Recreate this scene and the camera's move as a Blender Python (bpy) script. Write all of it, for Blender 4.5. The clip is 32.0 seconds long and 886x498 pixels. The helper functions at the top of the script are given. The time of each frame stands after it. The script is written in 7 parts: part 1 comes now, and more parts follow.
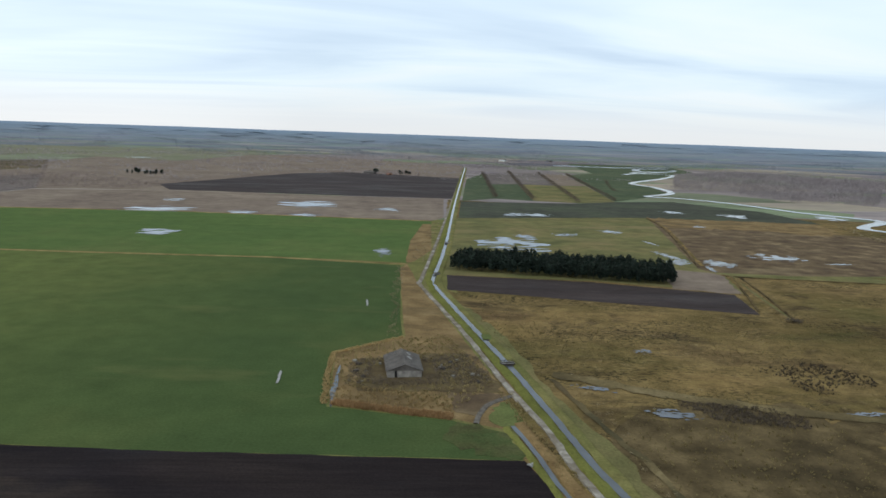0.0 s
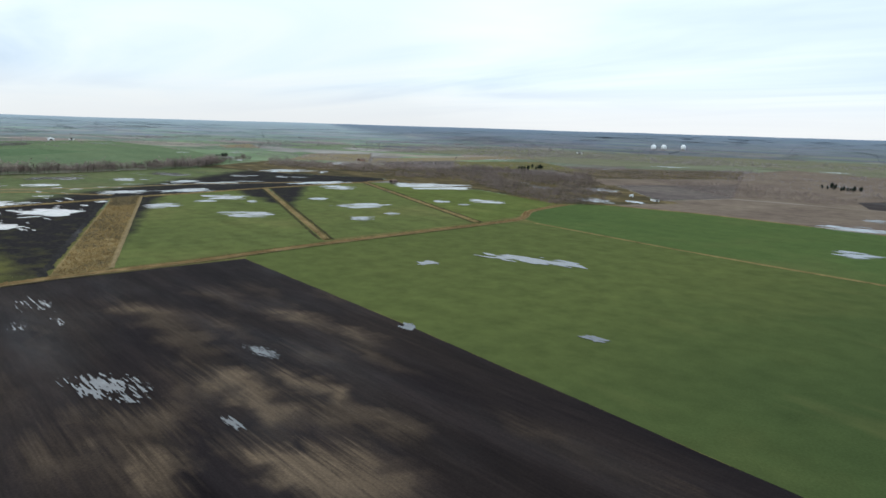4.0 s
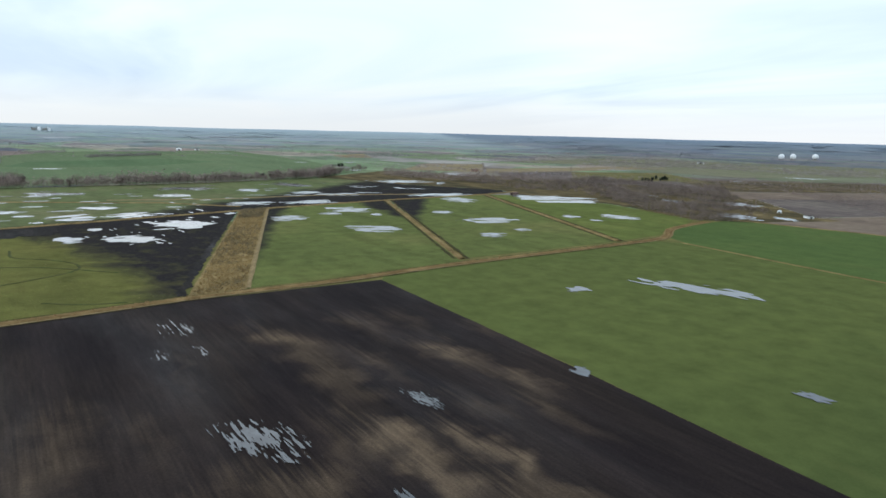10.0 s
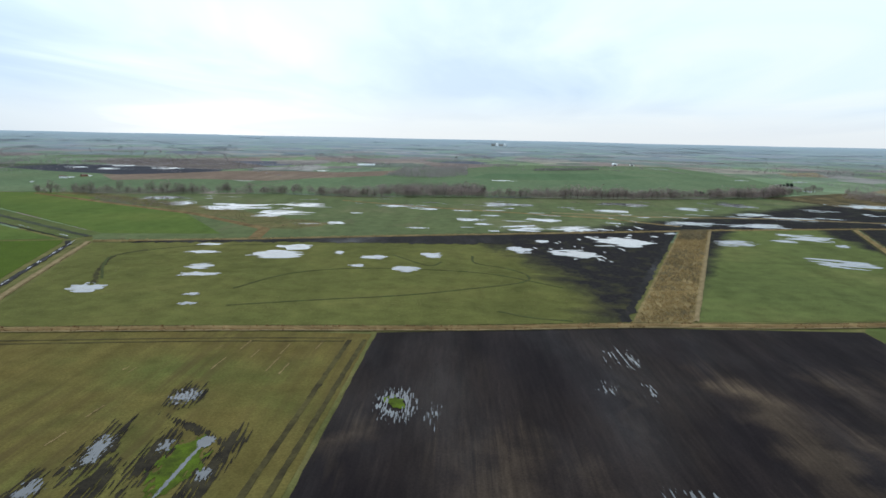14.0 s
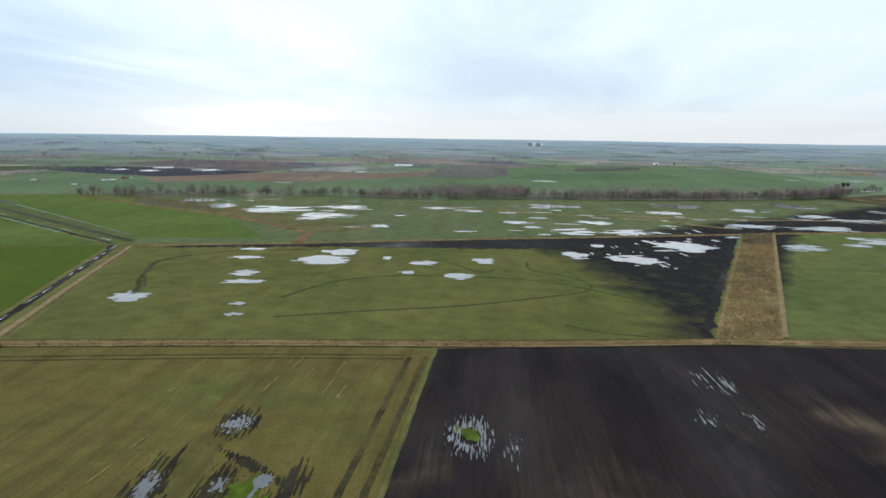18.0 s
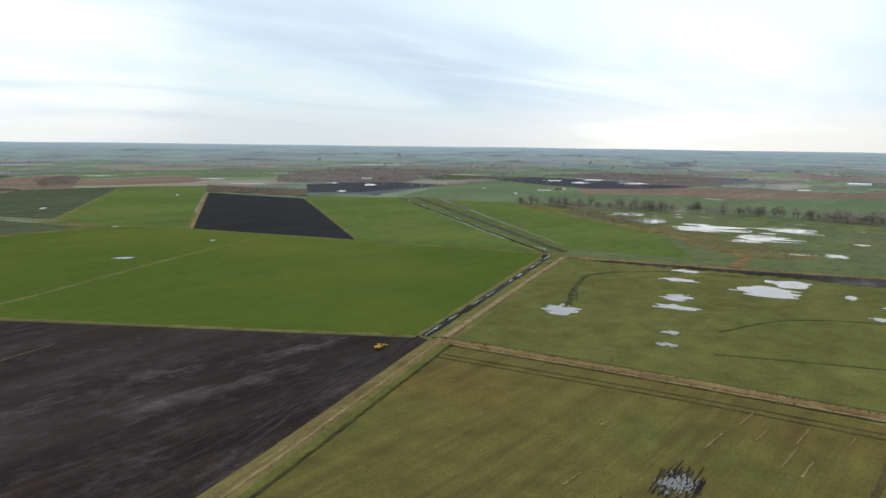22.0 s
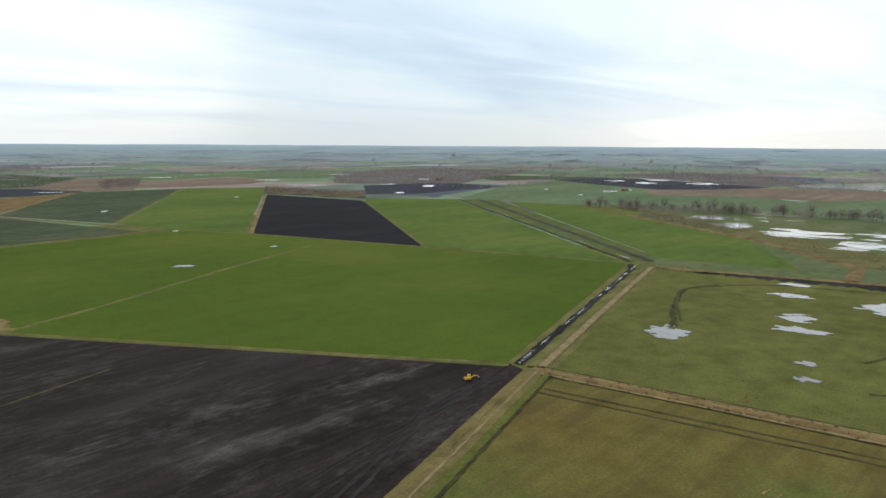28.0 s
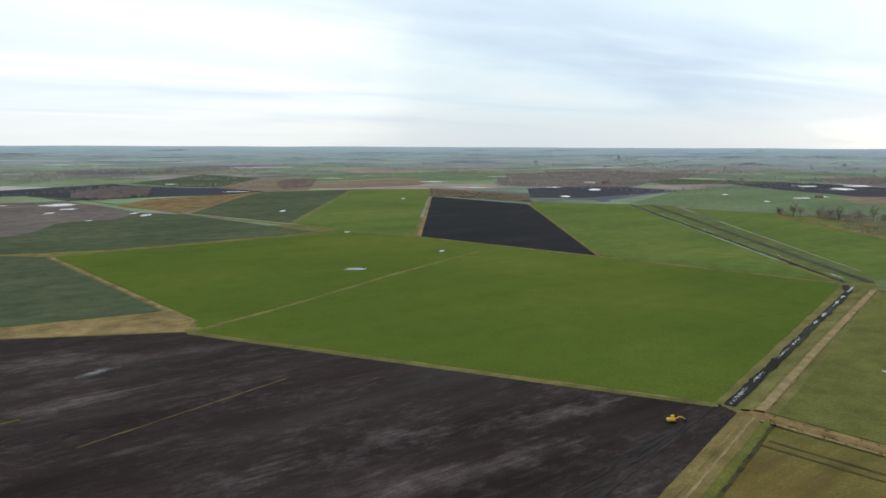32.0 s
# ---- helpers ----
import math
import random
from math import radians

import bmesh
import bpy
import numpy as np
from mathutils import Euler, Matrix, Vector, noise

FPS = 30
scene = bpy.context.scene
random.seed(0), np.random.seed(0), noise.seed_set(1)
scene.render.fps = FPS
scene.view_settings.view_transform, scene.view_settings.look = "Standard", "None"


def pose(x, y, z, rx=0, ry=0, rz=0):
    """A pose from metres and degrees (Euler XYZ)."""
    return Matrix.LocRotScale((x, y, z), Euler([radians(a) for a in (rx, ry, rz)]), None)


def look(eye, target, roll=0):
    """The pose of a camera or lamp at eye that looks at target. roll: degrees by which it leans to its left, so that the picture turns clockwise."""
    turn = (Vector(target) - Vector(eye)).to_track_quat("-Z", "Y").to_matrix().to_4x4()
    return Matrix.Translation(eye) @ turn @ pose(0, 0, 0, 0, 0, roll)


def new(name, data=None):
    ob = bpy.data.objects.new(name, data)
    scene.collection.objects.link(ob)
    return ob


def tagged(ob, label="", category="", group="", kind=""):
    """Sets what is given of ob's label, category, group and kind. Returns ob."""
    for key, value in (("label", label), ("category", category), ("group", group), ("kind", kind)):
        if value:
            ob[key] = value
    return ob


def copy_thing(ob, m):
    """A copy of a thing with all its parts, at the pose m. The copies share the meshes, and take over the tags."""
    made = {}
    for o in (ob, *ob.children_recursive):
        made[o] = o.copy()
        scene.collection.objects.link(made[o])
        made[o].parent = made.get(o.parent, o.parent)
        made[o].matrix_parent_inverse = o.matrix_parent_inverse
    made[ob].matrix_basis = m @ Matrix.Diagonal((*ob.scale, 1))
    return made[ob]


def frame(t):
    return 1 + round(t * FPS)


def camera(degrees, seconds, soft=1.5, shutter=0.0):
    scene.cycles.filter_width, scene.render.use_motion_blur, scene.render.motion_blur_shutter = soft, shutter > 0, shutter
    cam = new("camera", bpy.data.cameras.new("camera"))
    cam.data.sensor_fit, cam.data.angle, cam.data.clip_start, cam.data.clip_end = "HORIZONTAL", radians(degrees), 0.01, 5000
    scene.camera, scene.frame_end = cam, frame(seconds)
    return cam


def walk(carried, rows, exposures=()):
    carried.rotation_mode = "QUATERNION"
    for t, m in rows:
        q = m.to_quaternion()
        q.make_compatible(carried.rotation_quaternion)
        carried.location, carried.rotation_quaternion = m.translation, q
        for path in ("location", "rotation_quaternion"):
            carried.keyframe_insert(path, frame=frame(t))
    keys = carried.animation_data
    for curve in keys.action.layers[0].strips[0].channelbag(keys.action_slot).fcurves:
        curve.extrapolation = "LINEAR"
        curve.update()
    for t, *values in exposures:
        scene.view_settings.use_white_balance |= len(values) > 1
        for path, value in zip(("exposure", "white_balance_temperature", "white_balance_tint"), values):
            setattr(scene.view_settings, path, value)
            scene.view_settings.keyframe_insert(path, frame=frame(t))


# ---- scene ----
cam = camera(64.28, 32.0, soft=1.6)
SKY_LEVEL = 1.27
CLOUD_TURN = 25

# path: seconds, eye, target, roll
PATH = [
    (0, (-0.00, 0.01, 110.20), (4.594, 98.572, 93.942), 2.02),
    (0.5, (-2.12, 2.54, 109.96), (-2.713, 101.177, 93.518), 1.94),
    (1, (-4.21, 5.04, 109.71), (-14.694, 103.064, 92.954), 1.95),
    (1.5, (-6.43, 7.49, 109.42), (-27.334, 103.792, 92.423), 2.01),
    (2, (-8.94, 9.79, 109.09), (-40.667, 103.061, 91.949), 1.90),
    (2.5, (-11.72, 11.85, 108.77), (-55.596, 100.039, 91.514), 1.83),
    (3, (-14.81, 13.55, 108.52), (-69.928, 95.169, 91.201), 1.84),
    (3.5, (-18.23, 14.89, 108.37), (-83.542, 88.592, 91.003), 1.82),
    (4, (-22.02, 15.91, 108.30), (-96.510, 80.324, 90.919), 1.72),
    (4.5, (-26.23, 16.65, 108.28), (-106.806, 73.297, 90.989), 1.79),
    (6.5, (-45.00, 18.16, 108.53), (-127.138, 72.743, 92.000), 1.77),
    (7, (-49.98, 18.26, 108.66), (-132.282, 72.626, 92.207), 1.67),
    (7.5, (-55.16, 18.18, 108.84), (-137.599, 72.313, 92.303), 1.59),
    (8, (-60.44, 18.01, 109.04), (-143.034, 71.906, 92.477), 1.53),
    (8.5, (-65.72, 17.86, 109.21), (-148.445, 71.551, 92.636), 1.50),
    (9, (-70.94, 17.79, 109.34), (-153.779, 71.292, 92.736), 1.43),
    (9.5, (-76.11, 17.77, 109.45), (-159.093, 71.068, 92.911), 1.48),
    (10, (-81.25, 17.73, 109.56), (-164.386, 70.779, 93.005), 1.42),
    (10.5, (-86.36, 17.60, 109.68), (-169.643, 70.425, 93.132), 1.46),
    (11, (-91.46, 17.33, 109.82), (-175.971, 68.166, 93.280), 1.45),
    (11.5, (-96.56, 16.90, 109.94), (-185.046, 60.394, 93.250), 1.40),
    (12, (-101.71, 16.23, 110.06), (-194.245, 50.251, 93.305), 1.40),
    (12.5, (-106.78, 15.22, 110.15), (-202.479, 38.995, 93.526), 1.43),
    (13, (-111.69, 13.78, 110.24), (-209.464, 26.884, 93.883), 1.40),
    (13.5, (-116.32, 11.92, 110.38), (-214.974, 14.589, 94.267), 1.34),
    (14, (-120.64, 9.80, 110.52), (-219.367, 7.767, 94.734), 1.20),
    (14.5, (-124.67, 7.55, 110.53), (-223.381, 4.161, 94.894), 0.92),
    (16.5, (-139.93, -1.43, 110.14), (-238.499, -6.602, 94.109), 0.78),
    (17, (-143.84, -3.69, 110.05), (-242.391, -9.321, 94.029), 0.79),
    (17.5, (-147.85, -5.93, 109.98), (-246.376, -12.087, 94.002), 0.83),
    (18, (-151.93, -8.20, 109.91), (-250.438, -14.944, 94.071), 0.81),
    (18.5, (-156.06, -10.54, 109.86), (-254.541, -17.877, 94.135), 0.78),
    (19, (-160.16, -12.98, 109.79), (-258.605, -20.908, 94.128), 0.73),
    (19.5, (-164.19, -15.60, 109.77), (-262.596, -24.047, 94.126), 0.70),
    (20, (-168.02, -18.46, 109.78), (-265.498, -34.286, 94.070), 0.66),
    (20.5, (-171.52, -21.57, 109.87), (-262.002, -61.035, 93.911), 0.69),
    (21, (-174.64, -25.08, 110.04), (-256.965, -79.609, 94.259), 0.92),
    (21.5, (-177.30, -29.02, 110.21), (-257.190, -87.224, 95.032), 0.97),
    (22, (-179.56, -33.24, 110.28), (-258.400, -92.957, 95.511), 0.75),
    (22.5, (-181.55, -37.48, 110.20), (-259.755, -98.062, 95.613), 0.53),
    (23, (-183.38, -41.56, 110.05), (-261.187, -102.651, 95.388), 0.40),
    (23.5, (-185.22, -45.52, 109.91), (-262.719, -106.948, 95.075), 0.38),
    (24, (-187.16, -49.41, 109.88), (-264.414, -111.134, 94.939), 0.42),
    (24.5, (-189.21, -53.29, 109.96), (-266.167, -115.382, 95.025), 0.49),
    (25, (-191.35, -57.26, 110.12), (-267.938, -119.818, 95.289), 0.47),
    (25.5, (-193.56, -61.28, 110.28), (-269.735, -124.356, 95.495), 0.42),
    (27.5, (-202.69, -77.61, 110.68), (-277.349, -142.444, 95.794), 0.37),
    (28, (-204.96, -81.86, 110.77), (-279.267, -147.105, 95.884), 0.36),
    (28.5, (-207.17, -86.26, 110.89), (-281.128, -151.900, 96.032), 0.35),
    (29, (-209.21, -90.74, 111.03), (-277.790, -161.978, 96.160), 0.31),
    (29.5, (-211.03, -95.19, 111.20), (-272.679, -172.517, 96.363), 0.49),
    (30, (-212.57, -99.61, 111.32), (-272.385, -178.401, 96.676), 0.45),
    (30.5, (-213.92, -104.00, 111.38), (-272.994, -183.374, 96.906), 0.34),
    (31, (-215.12, -108.35, 111.40), (-273.785, -188.028, 96.888), 0.22),
    (31.5, (-216.38, -112.71, 111.43), (-274.733, -192.595, 96.785), 0.25),
    (32, (-217.70, -117.08, 111.45), (-275.742, -197.162, 96.684), 0.23),
]
walk(cam, [(t, look(eye, target, roll)) for t, eye, target, roll in PATH],
     exposures=((0, 0.03, 6380, 10), (4, 0.06, 6330, 10), (9, 0.08, 6300, 10), (14, 0.06, 6180, 9), (19, 0.02, 6380, 10), (23, 0.02, 6720, 10), (32, 0.02, 6700, 10)))

# ---- sky, sun ----
SUN_YAW = radians(109)                      # heading of the veiled sun
SUN_UP = radians(30)
SUN_DIR = Vector((-math.sin(SUN_YAW) * math.cos(SUN_UP), math.cos(SUN_YAW) * math.cos(SUN_UP), math.sin(SUN_UP)))
GLOW_DIR = Vector((-math.sin(SUN_YAW), math.cos(SUN_YAW), 0.09)).normalized()    # bright gap in the cloud below it
world = bpy.data.worlds.new("overcast_sky")
scene.world = world
world.use_nodes = True
wt = world.node_tree
wt.nodes.clear()


def wnode(kind, **kw):
    n = wt.nodes.new(kind)
    for k, v in kw.items():
        n.inputs[k].default_value = v
    return n


def wmath(op, a, b=None, c=None):
    n = wt.nodes.new("ShaderNodeMath")
    n.operation = op
    for i, v in enumerate((a, b, c)):
        if v is None:
            continue
        if isinstance(v, (int, float)):
            n.inputs[i].default_value = v
        else:
            wt.links.new(v, n.inputs[i])
    return n.outputs[0]


def wramp(fac, stops):
    n = wt.nodes.new("ShaderNodeValToRGB")
    e = n.color_ramp.elements
    while len(e) < len(stops):
        e.new(0.5)
    for i, (p, c) in enumerate(stops):
        e[i].position = p
        e[i].color = (*c, 1)
    wt.links.new(fac, n.inputs[0])
    return n.outputs[0]


def wmix(fac, a, b, how="MIX"):
    n = wt.nodes.new("ShaderNodeMix")
    n.data_type, n.blend_type = "RGBA", how
    for i, v in ((0, fac), (6, a), (7, b)):
        if isinstance(v, (int, float)):
            n.inputs[i].default_value = v
        elif isinstance(v, tuple):
            n.inputs[i].default_value = (*v, 1)
        else:
            wt.links.new(v, n.inputs[i])
    return n.outputs[2]


sky = wt.nodes.new("ShaderNodeTexSky")
sky.sky_type = "NISHITA"
sky.sun_disc = False
sky.sun_elevation = SUN_UP
sky.sun_rotation = -SUN_YAW
tc = wt.nodes.new("ShaderNodeTexCoord")
sep = wt.nodes.new("ShaderNodeSeparateXYZ")
wt.links.new(tc.outputs["Generated"], sep.inputs[0])
height = wmath("MAXIMUM", sep.outputs[2], 0.0)
lift = wmath("ADD", height, 0.07)
flat = wt.nodes.new("ShaderNodeCombineXYZ")
wt.links.new(wmath("DIVIDE", sep.outputs[0], lift), flat.inputs[0])
wt.links.new(wmath("DIVIDE", sep.outputs[1], lift), flat.inputs[1])
turn = wt.nodes.new("ShaderNodeMapping")
turn.inputs["Rotation"].default_value = (0, 0, radians(CLOUD_TURN))
turn.inputs["Scale"].default_value = (0.2, 0.42, 1)
wt.links.new(flat.outputs[0], turn.inputs[0])
puff = wnode("ShaderNodeTexNoise", Scale=1.0, Detail=6.0, Roughness=0.5, Distortion=0.9)
wt.links.new(turn.outputs[0], puff.inputs["Vector"])
cloud = wramp(puff.outputs[0], [(0.33, (0.54, 0.66, 0.785)), (0.44, (0.615, 0.735, 0.84)), (0.54, (0.70, 0.81, 0.875)), (0.66, (0.775, 0.845, 0.875))])
# warm pale band low down
low = wramp(height, [(0.0, (1, 1, 1)), (0.02, (0.8, 0.8, 0.8)), (0.06, (0, 0, 0))])
veil = wmix(low, cloud, wramp(wmath("MULTIPLY_ADD", sep.outputs[1], 0.5, 0.5), [(0.0, (0.655, 0.735, 0.785)), (0.35, (0.70, 0.76, 0.79)), (0.85, (0.765, 0.785, 0.79))]))
# glow round the veiled sun
dot = wt.nodes.new("ShaderNodeVectorMath")
dot.operation = "DOT_PRODUCT"
dot.inputs[1].default_value = GLOW_DIR
wt.links.new(tc.outputs["Generated"], dot.inputs[0])
glow = wramp(dot.outputs["Value"], [(0.86, (0, 0, 0)), (0.965, (0.02, 0.02, 0.019)), (0.998, (0.075, 0.072, 0.068))])


def patch_of_sky(turned, up, reach, col):
    """A broad soft patch of thinner or thicker cloud."""
    a, e = radians(turned), radians(up)
    d = wt.nodes.new("ShaderNodeVectorMath")
    d.operation = "DOT_PRODUCT"
    d.inputs[1].default_value = (math.cos(a) * math.cos(e), math.sin(a) * math.cos(e), math.sin(e))
    wt.links.new(tc.outputs["Generated"], d.inputs[0])
    soft = wmath("MULTIPLY_ADD", puff.outputs[0], 0.05, -0.025)
    return wramp(wmath("ADD", d.outputs["Value"], soft), [(reach, (0, 0, 0)), (0.5 + reach / 2, tuple(c * 0.6 for c in col)), (1.0, col)])


thin = wmix(1.0, wmix(1.0, patch_of_sky(-103, 9, 0.93, (0.17, 0.15, 0.13)), patch_of_sky(120, 9, 0.92, (0.08, 0.08, 0.075)), "ADD"), patch_of_sky(-161, 2.4, 0.994, (0.06, 0.055, 0.05)), "ADD")
thick = patch_of_sky(-140, 5.5, 0.95, (0.08, 0.06, 0.03))
# the cloud deck thins a little upwards
zen = wramp(height, [(0.0, (0.86, 0.86, 0.86)), (0.16, (0.95, 0.95, 0.95)), (0.5, (1.0, 1.0, 1.0)), (1.0, (1.0, 1.0, 1.0))])
lit = wmix(1.0, wmix(1.0, wmix(1.0, wmix(1.0, veil, zen, "MULTIPLY"), glow, "ADD"), thin, "ADD"), thick, "SUBTRACT")
b1 = wnode("ShaderNodeBackground", Strength=0.1)
b2 = wnode("ShaderNodeBackground", Strength=SKY_LEVEL)
wt.links.new(sky.outputs[0], b1.inputs[0])
wt.links.new(lit, b2.inputs[0])
cover = wt.nodes.new("ShaderNodeMixShader")      # cloud cover over clear sky
cover.inputs[0].default_value = 0.94
out = wt.nodes.new("ShaderNodeOutputWorld")
wt.links.new(b1.outputs[0], cover.inputs[1])
wt.links.new(b2.outputs[0], cover.inputs[2])
wt.links.new(cover.outputs[0], out.inputs[0])
sun_data = bpy.data.lights.new("sun", "SUN")
sun_data.energy, sun_data.angle, sun_data.color = 0.6, radians(80), (1, 0.965, 0.925)
sun = new("sun", sun_data)
sun.matrix_world = look((0, 0, 300), Vector((0, 0, 300)) - SUN_DIR)

# ---- materials ----


class Nodes:
    """A small node builder for one material."""

    def __init__(self, name):
        self.m = bpy.data.materials.new(name)
        self.m.use_nodes = True
        self.t = self.m.node_tree
        self.t.nodes.clear()
        self.co = self.t.nodes.new("ShaderNodeTexCoord").outputs["Object"]

    def put(self, socket, v):
        if isinstance(v, (int, float)):
            socket.default_value = v
        elif isinstance(v, tuple):
            socket.default_value = (*v, 1) if len(v) == 3 and socket.type == "RGBA" else v
        else:
            self.t.links.new(v, socket)

    def math(self, op, a, b=0.0, c=0.0):
        n = self.t.nodes.new("ShaderNodeMath")
        n.operation = op
        for i, v in enumerate((a, b, c)):
            self.put(n.inputs[i], v)
        return n.outputs[0]

    def coords(self, deg=0.0, stretch=(1, 1, 1), src=None):
        n = self.t.nodes.new("ShaderNodeMapping")
        n.vector_type = "POINT"
        n.inputs["Rotation"].default_value = (0, 0, radians(-deg))
        n.inputs["Scale"].default_value = stretch
        self.put(n.inputs[0], src or self.co)
        return n.outputs[0]

    def noise(self, scale, detail=4.0, rough=0.55, vec=None, dist=0.0):
        n = self.t.nodes.new("ShaderNodeTexNoise")
        self.put(n.inputs["Vector"], vec or self.co)
        for k, v in (("Scale", scale), ("Detail", detail), ("Roughness", rough), ("Distortion", dist)):
            n.inputs[k].default_value = v
        return n.outputs[0]

    def ramp(self, fac, stops, step=False):
        n = self.t.nodes.new("ShaderNodeValToRGB")
        e = n.color_ramp.elements
        if step:
            n.color_ramp.interpolation = "CONSTANT"
        while len(e) < len(stops):
            e.new(0.5)
        for i, (p, c) in enumerate(stops):
            e[i].position = p
            e[i].color = (c, c, c, 1) if isinstance(c, (int, float)) else (*c, 1)
        self.put(n.inputs[0], fac)
        return n.outputs[0]

    def mix(self, fac, a, b, how="MIX"):
        n = self.t.nodes.new("ShaderNodeMix")
        n.data_type, n.blend_type = "RGBA", how
        for i, v in ((0, fac), (6, a), (7, b)):
            self.put(n.inputs[i], v)
        return n.outputs[2]

    def split(self, vec):
        n = self.t.nodes.new("ShaderNodeSeparateXYZ")
        self.put(n.inputs[0], vec)
        return n.outputs

    def finish(self, color, rough=0.9, bump=None, bump_dist=0.1, strength=0.6, spec=0.3, **more):
        p = self.t.nodes.new("ShaderNodeBsdfPrincipled")
        self.put(p.inputs["Base Color"], color)
        self.put(p.inputs["Roughness"], rough)
        self.put(p.inputs["Specular IOR Level"], spec)
        for k, v in more.items():
            self.put(p.inputs[k.replace("_", " ")], v)
        if bump is not None:
            b = self.t.nodes.new("ShaderNodeBump")
            b.inputs["Distance"].default_value = bump_dist
            b.inputs["Strength"].default_value = strength
            self.put(b.inputs["Height"], bump)
            self.t.links.new(b.outputs[0], p.inputs["Normal"])
        o = self.t.nodes.new("ShaderNodeOutputMaterial")
        self.t.links.new(p.outputs[0], o.inputs[0])
        return self.m


def crop(name, a, b, c, deg, streak=0.05, blotch=0.006, pale=None, pale_at=0.62, speck=0.0, mud=(), thin=None, even=1.0, bands=None):
    """Grass, wheat or stubble: blotches, streaks along the working direction."""
    n = Nodes(name)
    along = n.coords(deg, (0.06, 1, 1))
    big = n.noise(blotch, 5.0, 0.6)
    col = n.ramp(big, [(0.33, a), (0.5, b), (0.68, c)])
    st = n.noise(streak, 4.0, 0.6, vec=along)
    col = n.mix(1.0, col, n.ramp(st, [(0.3, 1 - 0.14 * even), (0.5, 1.0), (0.7, 1 + 0.12 * even)]), "MULTIPLY")
    mid = n.noise(0.06, 5.0, 0.62)
    col = n.mix(1.0, col, n.ramp(mid, [(0.3, 1 - 0.22 * even), (0.5, 1.0), (0.7, 1 + 0.2 * even)]), "MULTIPLY")
    fine = n.noise(0.9, 4.0, 0.65)
    col = n.mix(1.0, col, n.ramp(fine, [(0.3, 0.78), (0.7, 1.22)]), "MULTIPLY")
    if pale:
        pn = n.noise(0.022, 4.0, 0.6, vec=n.coords(deg, (0.35, 1, 1)))
        col = n.mix(n.ramp(pn, [(pale_at, 0.0), (pale_at + 0.14, 0.75)]), col, pale)
    if bands:
        # bare brown drills showing between the rows
        bn = n.noise(0.2, 4.0, 0.6, vec=n.coords(deg, (0.045, 1, 1)))
        wide = n.noise(0.02, 3.0, 0.6, vec=n.coords(deg, (0.4, 1, 1)))
        col = n.mix(n.math("MULTIPLY", n.ramp(bn, [(0.42, 0.0), (0.64, 1.0)]), n.ramp(wide, [(0.38, 0.05), (0.64, 0.7)])), col, bands)
    if thin:
        # a thinner, yellower crop towards the west
        gx = n.math("ADD", n.split(n.co)[0], n.math("MULTIPLY", n.noise(0.008, 3.0), 160.0))
        col = n.mix(n.ramp(n.math("DIVIDE", gx, -500.0), [(0.0, 0.1), (0.45, 0.85)]), col, n.mix(1.0, thin, n.ramp(mid, [(0.3, 0.8), (0.7, 1.2)]), "MULTIPLY"))
    if speck:
        s = n.noise(0.35, 3.0, 0.6)
        col = n.mix(n.ramp(s, [(0.66, 0.0), (0.72, speck)]), col, (0.05, 0.045, 0.02))
    for x0, y0, turned, side, w0, w1, reach in mud:
        # trampled ground along one side of a line, wider towards its far end
        mp = n.t.nodes.new("ShaderNodeMapping")
        mp.vector_type = "TEXTURE"
        mp.inputs["Location"].default_value = (x0, y0, 0)
        mp.inputs["Rotation"].default_value = (0, 0, radians(turned))
        n.put(mp.inputs[0], n.co)
        u, w, _ = n.split(mp.outputs[0])
        rag = n.math("MULTIPLY", n.math("SUBTRACT", n.noise(0.022, 6.0, 0.68, dist=0.8), 0.5), 110.0 if w1 > 60 else 40.0)
        wide = n.math("ADD", n.math("MULTIPLY", n.math("POWER", n.math("MAXIMUM", n.math("DIVIDE", u, reach), 0.0), 1.3), w1 - w0), w0)
        off = n.math("DIVIDE", n.math("ADD", n.math("SUBTRACT", wide, n.math("MULTIPLY", w, float(side))), rag), 44.0 if w1 > 60 else 16.0)
        black = n.ramp(n.noise(0.3, 4.0, 0.65), [(0.3, (0.013, 0.011, 0.0125)), (0.6, (0.028, 0.024, 0.024)), (0.78, (0.052, 0.046, 0.034))])
        col = n.mix(n.ramp(off, [(0.0, 0.0), (0.45, 0.55), (1.0, 1.0)]), col, n.mix(n.ramp(n.noise(0.05, 5.0, 0.65), [(0.5, 0.0), (0.7, 0.25)]), black, col))
    return n.finish(col, 1.0, n.noise(1.6, 4.0, 0.7), 0.25, 0.5, 0.02)


